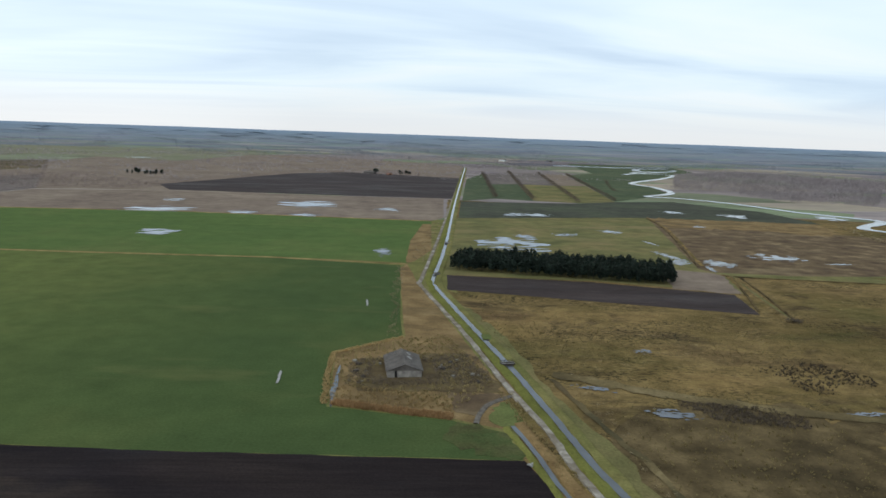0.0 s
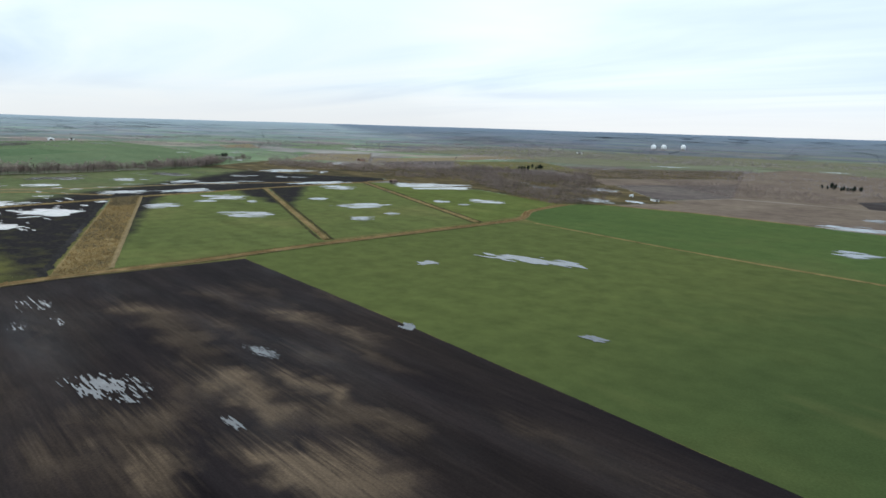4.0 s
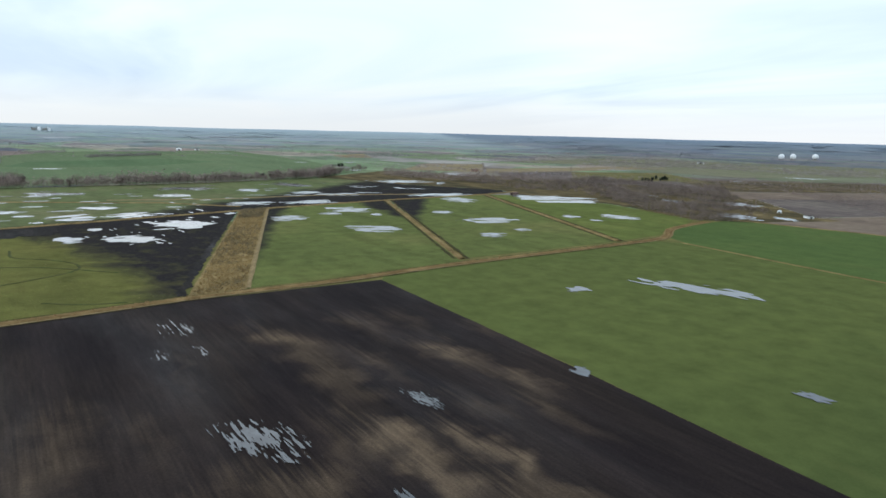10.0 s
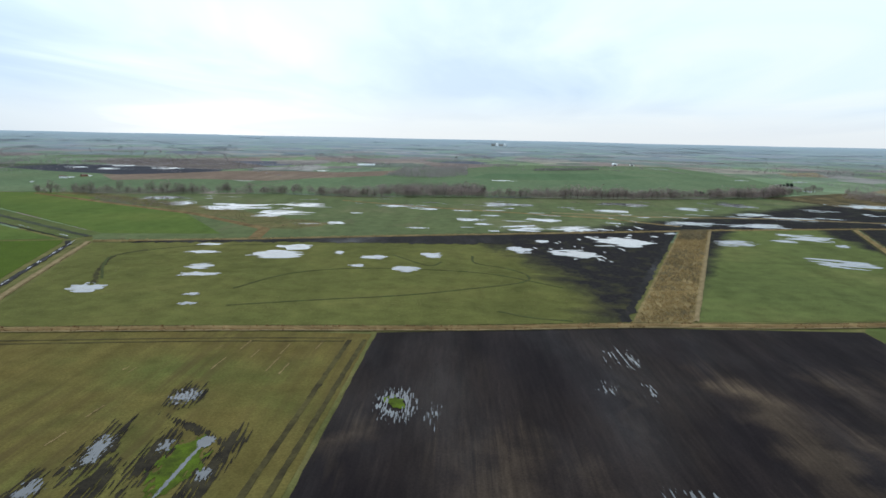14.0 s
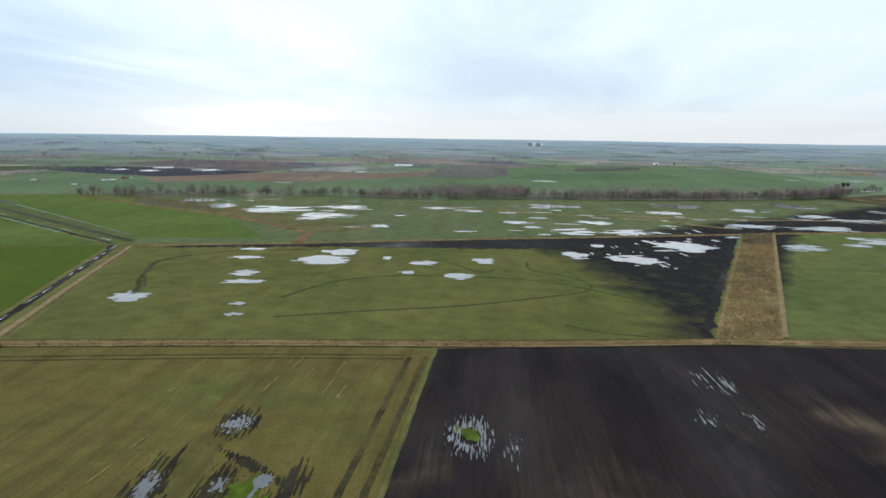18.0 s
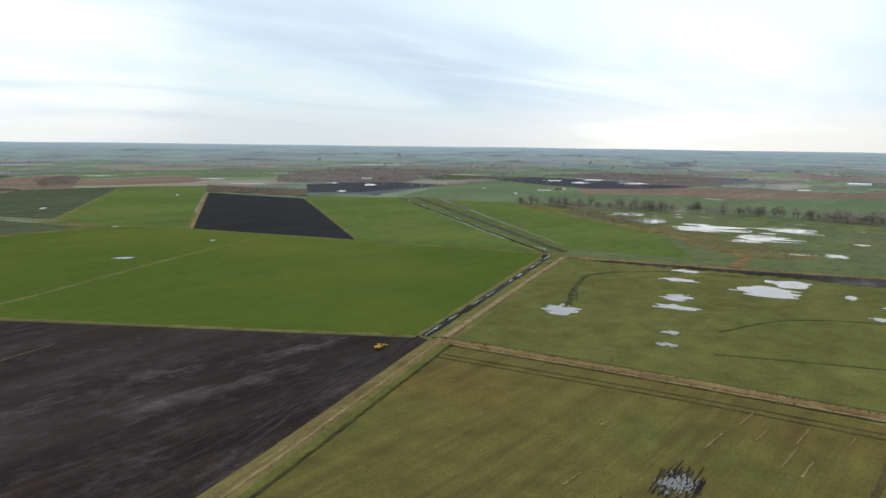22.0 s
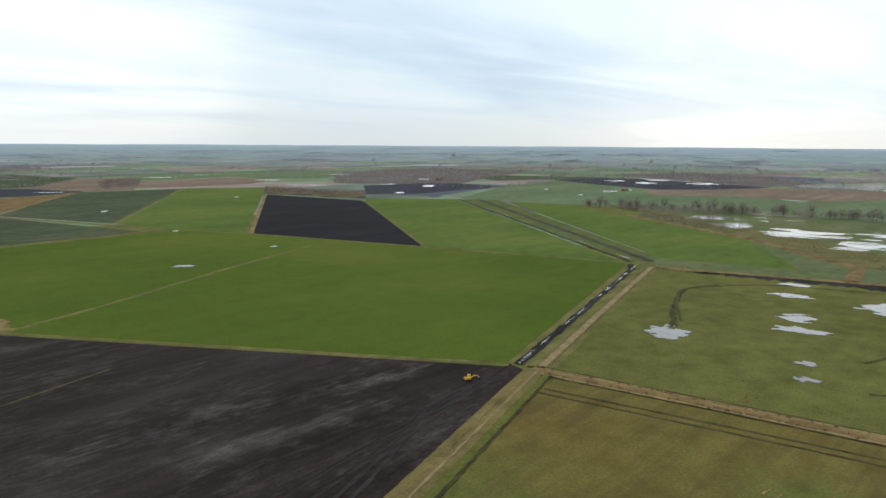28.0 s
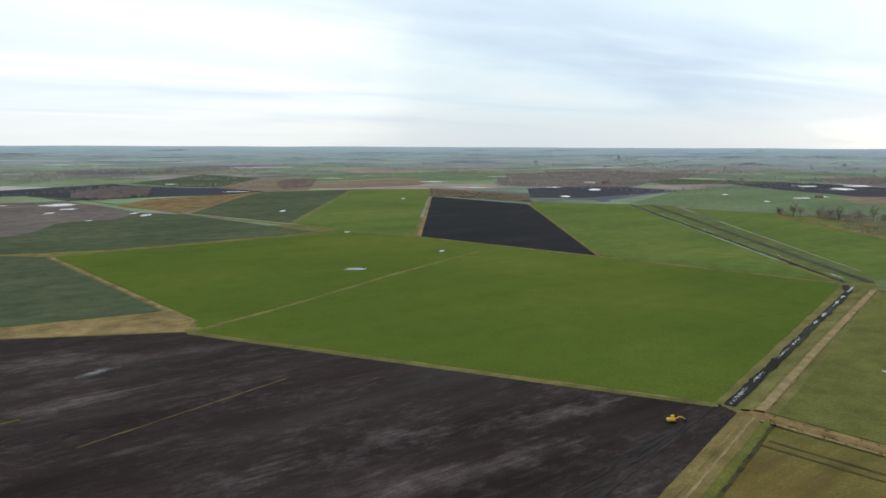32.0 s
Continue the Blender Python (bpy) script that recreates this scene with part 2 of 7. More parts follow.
def peat(name, deg, pale=0.5, wet=0.35, comb=1.0, stains_and_sheen=(), sheen_mottle=0.0, dark=(0.0165, 0.0125, 0.0122), mid=(0.031, 0.0235, 0.022), light=(0.165, 0.118, 0.075)):
    """Ploughed black fen soil: furrows, pale mineral blotches combed out along the furrows, damp sheen (in PEAT_S and
    CHURN partly painted as pale colour).
    """
    n = Nodes(name)
    along = n.coords(deg, (0.10, 1, 1))
    rows = n.noise(0.42, 4.0, 0.65, vec=n.coords(deg, (0.035, 1, 1)))
    big = n.noise(0.015, 4.0, 0.5, vec=n.coords(deg, (0.4, 1, 1)), dist=0.6)
    col = n.ramp(n.noise(0.05, 5.0, 0.6, vec=along), [(0.35, dark), (0.65, mid)])
    if stains_and_sheen:
        # pale patches, brushed out along the furrows: drier soil in PEAT, painted wet sheen in PEAT_S
        x, y, z = n.split(n.co)
        smear = n.math("MULTIPLY", n.math("SUBTRACT", rows, 0.5), 60.0)
        lobes = n.math("MULTIPLY", n.math("SUBTRACT", n.noise(0.03, 2.0, 0.5), 0.5), 50.0)
        drift = n.math("MULTIPLY", n.math("SUBTRACT", n.noise(0.045, 3.0, 0.5, vec=n.coords(70)), 0.5), 34.0)
        at = n.t.nodes.new("ShaderNodeCombineXYZ")
        n.put(at.inputs[0], n.math("ADD", x, n.math("ADD", smear, lobes)))
        n.put(at.inputs[1], n.math("ADD", y, drift))
        total = 0.0
        for sx, sy, rx, ry, k in stains_and_sheen:
            mp = n.t.nodes.new("ShaderNodeMapping")
            mp.vector_type = "TEXTURE"
            mp.inputs["Location"].default_value = (sx, sy, 0)
            mp.inputs["Scale"].default_value = (rx * 1.15, ry * 1.25, 1)
            n.put(mp.inputs[0], at.outputs[0])
            g = n.t.nodes.new("ShaderNodeTexGradient")
            g.gradient_type = "SPHERICAL"
            n.put(g.inputs[0], mp.outputs[0])
            total = n.math("MULTIPLY_ADD", g.outputs[1], k, total)
        big = n.math("ADD", n.math("MULTIPLY", total, 0.46), n.math("MULTIPLY_ADD", big, 0.4, 0.28))
    # mottled part of the painted wet sheen
    if sheen_mottle:
        patch = n.math("MULTIPLY", n.noise(0.035, 6.0, 0.7, vec=n.coords(deg, (0.6, 1, 1)), dist=0.5), n.noise(0.22, 5.0, 0.72, vec=n.coords(deg, (0.5, 1, 1))))
        big = n.math("MULTIPLY_ADD", n.math("SUBTRACT", patch, 0.25), sheen_mottle, big)
    # how far drier soil and painted sheen lighten the peat
    dry = n.math("MULTIPLY", n.ramp(big, [(0.45, 0.0), (0.6, pale * 0.16), (0.78, pale * 0.5), (1.0, pale)]), n.ramp(rows, [(0.3, 0.6), (0.62, 1.0)]))
    col = n.mix(dry, col, light)
    fur = n.noise(0.55, 3.0, 0.7, vec=along)
    col = n.mix(1.0, col, n.ramp(fur, [(0.3, 1 - 0.34 * comb), (0.7, 1 + 0.34 * comb)]), "MULTIPLY")
    col = n.mix(1.0, col, n.ramp(rows, [(0.3, 1 - 0.2 * comb), (0.7, 1 + 0.2 * comb)]), "MULTIPLY")
    clod = n.noise(1.1, 4.0, 0.7)
    col = n.mix(1.0, col, n.ramp(clod, [(0.3, 0.75), (0.7, 1.25)]), "MULTIPLY")
    damp = n.noise(0.02, 4.0, 0.6, vec=n.coords(deg, (0.3, 1, 1)))
    rough = n.ramp(damp, [(0.45, 0.95), (0.7, 0.95 - wet)])
    return n.finish(col, rough, n.math("ADD", fur, n.math("MULTIPLY", clod, 0.5)), 0.3, 0.6, 0.06)


def plain(name, a, b, scale=0.5, rough=0.85, metal=0.0, spec=0.3, bump=0.03):
    n = Nodes(name)
    f = n.noise(scale, 5.0, 0.6)
    col = n.ramp(f, [(0.35, a), (0.65, b)])
    fine = n.noise(scale * 9, 4.0, 0.6)
    col = n.mix(1.0, col, n.ramp(fine, [(0.3, 0.82), (0.7, 1.18)]), "MULTIPLY")
    return n.finish(col, rough, fine, bump, 0.5, spec, Metallic=metal)


def foliage(name, a, b, rough=0.85):
    """Leaves or twigs: each clump its own shade."""
    n = Nodes(name)
    g = n.t.nodes.new("ShaderNodeNewGeometry")
    o = n.t.nodes.new("ShaderNodeObjectInfo")
    col = n.mix(g.outputs["Random Per Island"], a, b)
    col = n.mix(1.0, col, n.ramp(o.outputs["Random"], [(0.0, 0.8), (1.0, 1.25)]), "MULTIPLY")
    col = n.mix(1.0, col, n.ramp(n.noise(0.02, 3.0), [(0.3, 0.75), (0.7, 1.25)]), "MULTIPLY")
    return n.finish(col, rough, spec=0.15)


def water(name, base, ripple=0.02, rough=0.06):
    n = Nodes(name)
    f = n.noise(0.06, 4.0, 0.6)
    col = n.mix(1.0, base, n.ramp(f, [(0.3, 0.7), (0.7, 1.3)]), "MULTIPLY")
    return n.finish(col, n.ramp(n.noise(0.1, 3.0), [(0.4, rough), (0.7, rough + 0.12)]), n.noise(0.8, 3.0), ripple, 0.3, 0.5, IOR=1.31)


WHEAT = crop("winter_wheat", (0.042, 0.064, 0.024), (0.050, 0.074, 0.026), (0.080, 0.090, 0.031), 2, streak=0.05, blotch=0.005, thin=(0.106, 0.121, 0.036), even=0.4, pale=(0.096, 0.102, 0.038), pale_at=0.58)
WHEAT_B = crop("bright_wheat", (0.068, 0.098, 0.015), (0.080, 0.110, 0.017), (0.108, 0.126, 0.022), 127, streak=0.05, blotch=0.004, even=0.35)
WHEAT_C = crop("dull_wheat", (0.058, 0.072, 0.041), (0.070, 0.084, 0.045), (0.088, 0.094, 0.052), 30, streak=0.03, even=1.2, pale=(0.105, 0.098, 0.066), pale_at=0.62)
WHEAT_D = crop("spring_green", (0.084, 0.118, 0.027), (0.100, 0.134, 0.030), (0.128, 0.146, 0.036), 35, streak=0.03, even=0.7)
WHEAT_N = crop("northern_wheat", (0.070, 0.104, 0.032), (0.080, 0.114, 0.034), (0.100, 0.120, 0.040), 2, streak=0.05, even=0.5)
LANE = crop("lane_grass", (0.088, 0.104, 0.036), (0.104, 0.118, 0.040), (0.125, 0.126, 0.046), 52, streak=0.06, even=0.8)
TRAMPLED = crop("trampled_crop", (0.060, 0.058, 0.027), (0.074, 0.078, 0.030), (0.052, 0.074, 0.026), 60, streak=0.1, blotch=0.08, speck=0.5)
WHEAT_G = crop("deep_green_wheat", (0.088, 0.138, 0.066), (0.096, 0.146, 0.07), (0.106, 0.15, 0.074), 35, streak=0.01, blotch=0.003)
# wheat beyond the river, greyed and paled: haze is in the colour
WHEAT_F = crop("hazed_green_wheat", (0.112, 0.150, 0.078), (0.126, 0.165, 0.084), (0.142, 0.170, 0.088), 35, streak=0.01, blotch=0.003)
STRIP_DEG = 159.6
MEADOW = crop("wet_meadow", (0.104, 0.106, 0.029), (0.126, 0.124, 0.033), (0.150, 0.140, 0.041), 70, streak=0.03, speck=0.5)
MEADOW_A = crop("poached_meadow", (0.100, 0.100, 0.030), (0.120, 0.118, 0.034), (0.148, 0.134, 0.041), 70, streak=0.03, speck=0.5,
                mud=((-545, 115, STRIP_DEG, 1, 34, 350, 445), (-890, -63, -75, 1, 34, 18, 300)))
MEADOW_B = crop("trodden_meadow", (0.100, 0.116, 0.038), (0.118, 0.134, 0.042), (0.146, 0.146, 0.050), 70, streak=0.03, speck=0.5,
                mud=((-557, 163, STRIP_DEG, -1, 2, 24, 440), (-1056, 530, 180 + STRIP_DEG, -1, 55, -20, 330)))
MEADOW_W = crop("river_meadow", (0.098, 0.116, 0.032), (0.114, 0.134, 0.036), (0.140, 0.146, 0.042), 70, streak=0.03, speck=0.5)
MEADOW_C = crop("sodden_meadow", (0.100, 0.116, 0.038), (0.118, 0.134, 0.042), (0.146, 0.146, 0.050), 70, streak=0.03, speck=0.5,
                mud=((-582, 362, STRIP_DEG, -1, -30, 60, 480),))
# blue raised so the grass colour carries a little distance haze
FLOODPLAIN = crop("flood_meadow", (0.104, 0.122, 0.054), (0.120, 0.138, 0.058), (0.152, 0.144, 0.072), 100, streak=0.03, speck=0.4, pale=(0.150, 0.128, 0.072), pale_at=0.58,
                  mud=((-900, -120, 105.3, 1, -40, 95, 420),))
OLIVE = crop("olive_stubble", (0.136, 0.098, 0.030), (0.142, 0.114, 0.034), (0.108, 0.112, 0.031), -3, streak=0.07, blotch=0.011, bands=(0.088, 0.060, 0.026), speck=0.3)
PASTURE_G = crop("damp_pasture", (0.100, 0.098, 0.040), (0.140, 0.124, 0.050), (0.180, 0.140, 0.062), 10, streak=0.03, blotch=0.018, pale=(0.2, 0.15, 0.075), pale_at=0.54, speck=0.6)
# pasture for distant land, its haze put into the base colours
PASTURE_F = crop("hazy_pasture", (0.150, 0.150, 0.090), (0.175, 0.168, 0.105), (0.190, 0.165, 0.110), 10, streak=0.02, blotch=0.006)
DARKWET = crop("dark_wet_field", (0.050, 0.052, 0.038), (0.064, 0.064, 0.046), (0.075, 0.085, 0.05), 8, streak=0.03, blotch=0.008)
BANKSIDE = crop("dry_bank_grass", (0.150, 0.116, 0.045), (0.180, 0.136, 0.053), (0.136, 0.118, 0.041), 16, streak=0.1, blotch=0.03, speck=0.3)
REEDY = crop("rusty_reed_litter", (0.165, 0.104, 0.046), (0.215, 0.140, 0.062), (0.26, 0.172, 0.080), 0, streak=0.12, blotch=0.03, speck=0.5)
SEDGE_BED = crop("dark_sedge_bed", (0.052, 0.038, 0.020), (0.088, 0.062, 0.030), (0.135, 0.096, 0.046), 8, streak=0.05, blotch=0.03, even=1.5, pale=(0.19, 0.135, 0.064), pale_at=0.58, speck=0.9)
SEDGE = crop("sedge_fen", (0.085, 0.062, 0.032), (0.13, 0.096, 0.045), (0.2, 0.15, 0.075), 5, streak=0.02, blotch=0.025, pale=(0.042, 0.038, 0.022), pale_at=0.44, speck=0.8)
TAN = crop("dead_reed_grass", (0.16, 0.115, 0.05), (0.22, 0.155, 0.068), (0.27, 0.195, 0.09), 0, streak=0.1, blotch=0.03, speck=0.5)
SEDGE_R = crop("sedge_and_rush", (0.082, 0.056, 0.036), (0.118, 0.080, 0.046), (0.200, 0.142, 0.080), 4, streak=0.012, blotch=0.05, pale=(0.235, 0.175, 0.098), pale_at=0.57, speck=0.8)
YARD_FLOOR = crop("yard_floor", (0.072, 0.050, 0.027), (0.104, 0.074, 0.039), (0.128, 0.096, 0.044), 4, streak=0.12, blotch=0.16, pale=(0.17, 0.13, 0.075), pale_at=0.6, speck=0.9)
TAN_B = crop("rough_tan_grass", (0.140, 0.092, 0.043), (0.184, 0.121, 0.055), (0.222, 0.150, 0.072), 0, streak=0.1, blotch=0.03, pale=(0.10, 0.072, 0.038), pale_at=0.56, speck=0.7)
VERGE = crop("mown_verge", (0.112, 0.110, 0.037), (0.142, 0.130, 0.045), (0.185, 0.152, 0.06), 0, streak=0.1, blotch=0.02)
BROWN = crop("wet_stubble", (0.152, 0.112, 0.086), (0.184, 0.138, 0.104), (0.215, 0.165, 0.122), 8, streak=0.05, blotch=0.01)
PALE = crop("pale_stubble", (0.22, 0.175, 0.1), (0.26, 0.2, 0.12), (0.19, 0.16, 0.08), 20, streak=0.03)
STAINS = [(-366, 205, 30, 12, 1.0), (-390, 246, 26, 8, 0.5), (-371, 165, 36, 7, 0.55), (-360, 144, 30, 8, 0.3), (-281, 135, 34, 12, 1.0), (-300, 131, 26, 9, 0.6), (-278, 157, 30, 10, 0.7), (-270, 98, 22, 12, 0.8), (-258, 160, 28, 9, 0.8), (-279, 200, 30, 7, 0.5), (-314, 213, 34, 8, 0.7), (-252, 131, 26, 10, 0.8), (-236, 147, 26, 9, 0.8), (-404, 83, 34, 5, 0.25), (-416, 136, 40, 10, 0.35), (-426, 215, 36, 9, 0.35), (-220, 160, 26, 9, 0.7),
          (-208, 117, 24, 10, 0.6), (-188, 127, 26, 12, 0.8), (-237, 86, 20, 10, 0.5), (-174, 200, 34, 8, 0.3), (-106, 199, 34, 8, 0.3), (-362, -30, 24, 9, 0.5), (-345, 10, 34, 9, 0.3), (-333, 56, 30, 8, 0.25), (-300, 178, 26, 7, 0.4), (-352, 30, 44, 12, 0.5), (-305, 20, 40, 14, 0.5), (-233, 79, 28, 12, 0.75), (-196, 118, 28, 12, 0.75), (-193, 137, 28, 12, 0.75), (-220, 114, 28, 12, 0.75), (-397, 148, 40, 13, 0.55), (-433, 190, 40, 13, 0.55), (-352, 136, 40, 13, 0.55), (-429, 137, 40, 13, 0.55), (-256, 60, 30, 11, 0.5), (-271, 81, 30, 11, 0.5), (-292, 115, 30, 11, 0.5)]
PEAT = peat("ploughed_peat", 3, pale=0.85, comb=0.45, stains_and_sheen=STAINS, dark=(0.0092, 0.0066, 0.0072), mid=(0.0205, 0.0146, 0.0145), light=(0.17, 0.118, 0.074))
# pale patches and mottling put the wet grey sheen into its colour
PEAT_S = peat("wet_peat", 16, pale=0.8, stains_and_sheen=((-258, -515, 34, 18, 0.8), (-292, -498, 34, 9, 0.6), (-257, -446, 30, 10, 0.8), (-248, -477, 30, 9, 0.7), (-328, -495, 40, 8, 0.5), (-350, -455, 34, 7, 0.3), (-352, -331, 40, 9, 0.8), (-375, -296, 40, 10, 1.0), (-412, -318, 30, 8, 0.7), (-440, -312, 24, 7, 0.6), (-335, -304, 34, 10, 0.9), (-289, -338, 34, 10, 0.8), (-347, -396, 40, 8, 0.3), (-200, -340, 60, 18, 0.7), (-240, -300, 50, 14, 0.7), (-420, -280, 34, 5, 0.6)),
              sheen_mottle=1.9, wet=0.3, comb=0.5, dark=(0.0170, 0.0108, 0.0098), mid=(0.033, 0.0218, 0.0192), light=(0.128, 0.098, 0.093))
# the pale tone paints wet glints along the ruts
CHURN = peat("churned_peat", 8, pale=0.8, wet=0.5, dark=(0.0155, 0.0112, 0.0105), mid=(0.034, 0.026, 0.0235), light=(0.13, 0.11, 0.11))
PEAT_N = peat("brown_plough", 10, pale=0.4, dark=(0.032, 0.024, 0.022), mid=(0.05, 0.036, 0.032), light=(0.09, 0.062, 0.05))
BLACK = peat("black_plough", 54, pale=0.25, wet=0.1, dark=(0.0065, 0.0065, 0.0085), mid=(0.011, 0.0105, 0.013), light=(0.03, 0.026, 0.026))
# black plough paled and blued: distance haze painted into its colour
BLACK_HAZED = peat("hazed_black_plough", 54, pale=0.3, wet=0.1, dark=(0.026, 0.027, 0.036), mid=(0.036, 0.036, 0.046), light=(0.07, 0.066, 0.07))
MUD = peat("poached_mud", 60, pale=0.2, wet=0.45, dark=(0.013, 0.011, 0.011), mid=(0.024, 0.02, 0.018), light=(0.05, 0.05, 0.025))
DIRT = plain("rutted_dirt", (0.21, 0.15, 0.075), (0.30, 0.22, 0.115), 0.15, 1.0, 0.0, 0.03)


def rutted_track():
    """Brown trodden track with bleached chalk patches, two wheelings and a grassier crown."""
    n = Nodes("pale_track")
    col = n.ramp(n.noise(0.25, 5.0, 0.65), [(0.35, (0.130, 0.102, 0.072)), (0.65, (0.235, 0.200, 0.155))])
    chalk = n.math("MULTIPLY", n.ramp(n.noise(0.055, 4.0, 0.6), [(0.48, 0.0), (0.64, 0.9)]), n.ramp(n.noise(0.4, 4.0, 0.65), [(0.36, 0.1), (0.62, 1.0)]))
    col = n.mix(chalk, col, (0.44, 0.40, 0.345))
    return n.finish(col, 1.0, n.noise(1.8, 4.0, 0.7), 0.1, 0.5, 0.03)


CHALK = rutted_track()
ROCK = plain("grey_rubble", (0.12, 0.11, 0.09), (0.3, 0.27, 0.22), 0.8)


def marsh():
    """Grazing marsh: olive turf, brown rush beds, black sedge clumps and straw-coloured tufts."""
    n = Nodes("grazing_marsh")
    wide = n.coords(-8, (0.55, 1, 1))
    col = n.ramp(n.noise(0.016, 5.0, 0.62, vec=wide), [(0.30, (0.096, 0.080, 0.028)), (0.44, (0.140, 0.098, 0.037)), (0.56, (0.190, 0.128, 0.052)), (0.70, (0.088, 0.056, 0.028))])
    rush = n.noise(0.03, 6.0, 0.7, vec=wide, dist=0.7)
    col = n.mix(n.ramp(rush, [(0.54, 0.0), (0.63, 0.75)]), col, (0.062, 0.043, 0.023))
    clump = n.math("MULTIPLY", n.ramp(n.noise(0.55, 4.0, 0.7, vec=wide), [(0.5, 0.0), (0.58, 1.0)]), n.ramp(n.noise(0.02, 5.0, 0.65, vec=wide), [(0.46, 0.12), (0.6, 0.95)]))
    col = n.mix(clump, col, (0.022, 0.02, 0.012))
    straw = n.math("MULTIPLY", n.ramp(n.noise(0.28, 4.0, 0.7, vec=wide), [(0.58, 0.0), (0.68, 1.0)]), n.ramp(n.noise(0.028, 4.0, 0.6), [(0.44, 0.0), (0.6, 0.85)]))
    col = n.mix(straw, col, (0.27, 0.195, 0.098))
    col = n.mix(1.0, col, n.ramp(n.noise(0.009, 4.0, 0.6, vec=wide), [(0.34, (0.72, 0.72, 0.72)), (0.5, (1.0, 1.0, 1.0)), (0.66, (1.18, 1.12, 1.1))]), "MULTIPLY")
    col = n.mix(1.0, col, n.ramp(n.noise(0.09, 5.0, 0.65), [(0.3, 0.68), (0.7, 1.32)]), "MULTIPLY")
    col = n.mix(1.0, col, n.ramp(n.noise(1.2, 4.0, 0.65), [(0.3, 0.75), (0.7, 1.25)]), "MULTIPLY")
    return n.finish(col, 1.0, n.noise(1.0, 4.0, 0.7), 0.3, 0.6, 0.02)


PASTURE = marsh()
TRODDEN = plain("trodden_turf", (0.034, 0.029, 0.018), (0.078, 0.070, 0.028), 0.09, 1.0, 0.0, 0.02)
RUTTED = plain("rutted_stubble", (0.046, 0.037, 0.020), (0.098, 0.080, 0.032), 0.07, 1.0, 0.0, 0.02)
WATER = water("flood_water", (0.09, 0.094, 0.10))
DITCH = water("ditch_water", (0.07, 0.075, 0.08))
LANE_MUD = plain("grey_lane_mud", (0.085, 0.070, 0.056), (0.165, 0.142, 0.115), 0.3, 1.0, 0.0, 0.04)
ALGAE = plain("bright_weed", (0.056, 0.070, 0.014), (0.100, 0.140, 0.016), 0.16, 1.0, 0.0, 0.02)
BLACK_WET = plain("black_wet_soil", (0.022, 0.018, 0.015), (0.055, 0.045, 0.027), 0.12, 1.0, 0.0, 0.03)
REED = foliage("reed_blades", (0.30, 0.205, 0.09), (0.50, 0.36, 0.17))
RUST = foliage("rusty_reed", (0.22, 0.13, 0.06), (0.36, 0.22, 0.10))
TUSSOCK = foliage("tussock_blades", (0.15, 0.12, 0.052), (0.31, 0.235, 0.105))
SCRUB = foliage("bramble_twigs", (0.13, 0.105, 0.058), (0.31, 0.24, 0.135))
TWIG = foliage("bare_twigs", (0.165, 0.126, 0.112), (0.31, 0.242, 0.210))
# twigs by distance: haze put into the colour, paler and bluer farther out
TWIG_HAZED = foliage("hazed_twigs_far", (0.235, 0.200, 0.196), (0.36, 0.305, 0.296))
TWIG_HAZED_MID = foliage("hazed_twigs_distant", (0.165, 0.170, 0.180), (0.235, 0.240, 0.250))
TWIG_HAZED_NORTH = foliage("hazed_twigs_of_the_north", (0.150, 0.164, 0.182), (0.21, 0.226, 0.244))
RIM_HAZED_NORTH = foliage("hazed_northern_rim_twigs", (0.17, 0.214, 0.262), (0.22, 0.264, 0.31))
RIM_HAZED = foliage("hazed_rim_twigs", (0.30, 0.35, 0.39), (0.36, 0.41, 0.45))
UMBER = crop("umber_rough_land", (0.112, 0.090, 0.080), (0.140, 0.112, 0.098), (0.170, 0.140, 0.116), 20, streak=0.04, blotch=0.008, even=1.2)
CLAYS = crop("pinkish_bare_land", (0.175, 0.122, 0.090), (0.205, 0.142, 0.104), (0.225, 0.165, 0.118), 20, streak=0.03, blotch=0.006)
HEDGE = foliage("hedge_twigs", (0.06, 0.046, 0.034), (0.13, 0.1, 0.07))
NEEDLE = foliage("pine_needles", (0.012, 0.019, 0.015), (0.027, 0.038, 0.026))
BARK = plain("bark", (0.05, 0.04, 0.03), (0.1, 0.08, 0.06), 2.0)
ROOF = plain("fibre_cement_sheet", (0.072, 0.060, 0.051), (0.130, 0.110, 0.094), 0.25)
CLAD = plain("weathered_cladding", (0.078, 0.068, 0.060), (0.140, 0.123, 0.110), 0.3)
BLOCK = plain("limewashed_block", (0.12, 0.105, 0.09), (0.33, 0.30, 0.26), 0.35)
# near-black paint standing in for the shade inside doorways
DOORWAY_SHADE = plain("doorway_shade", (0.008, 0.008, 0.008), (0.015, 0.014, 0.013), 1.0)
CONC = plain("weathered_concrete", (0.22, 0.21, 0.19), (0.34, 0.32, 0.29), 1.0)
TIMBER = plain("dark_timber", (0.03, 0.025, 0.02), (0.07, 0.055, 0.045), 2.0)
YELLOW = plain("yellow_paint", (0.62, 0.33, 0.02), (0.72, 0.42, 0.04), 1.5, 0.45, 0.0, 0.5)
STEEL = plain("dark_steel", (0.02, 0.02, 0.02), (0.05, 0.048, 0.045), 2.0, 0.5, 0.6)
RUBBER = plain("track_rubber", (0.012, 0.012, 0.012), (0.03, 0.028, 0.026), 2.0)
GLASS = plain("cab_glass", (0.02, 0.025, 0.03), (0.03, 0.035, 0.04), 1.0, 0.08, 0.0, 0.8)
WHITE = plain("white_panels", (0.86, 0.87, 0.88), (0.93, 0.93, 0.92), 0.2, 0.6)
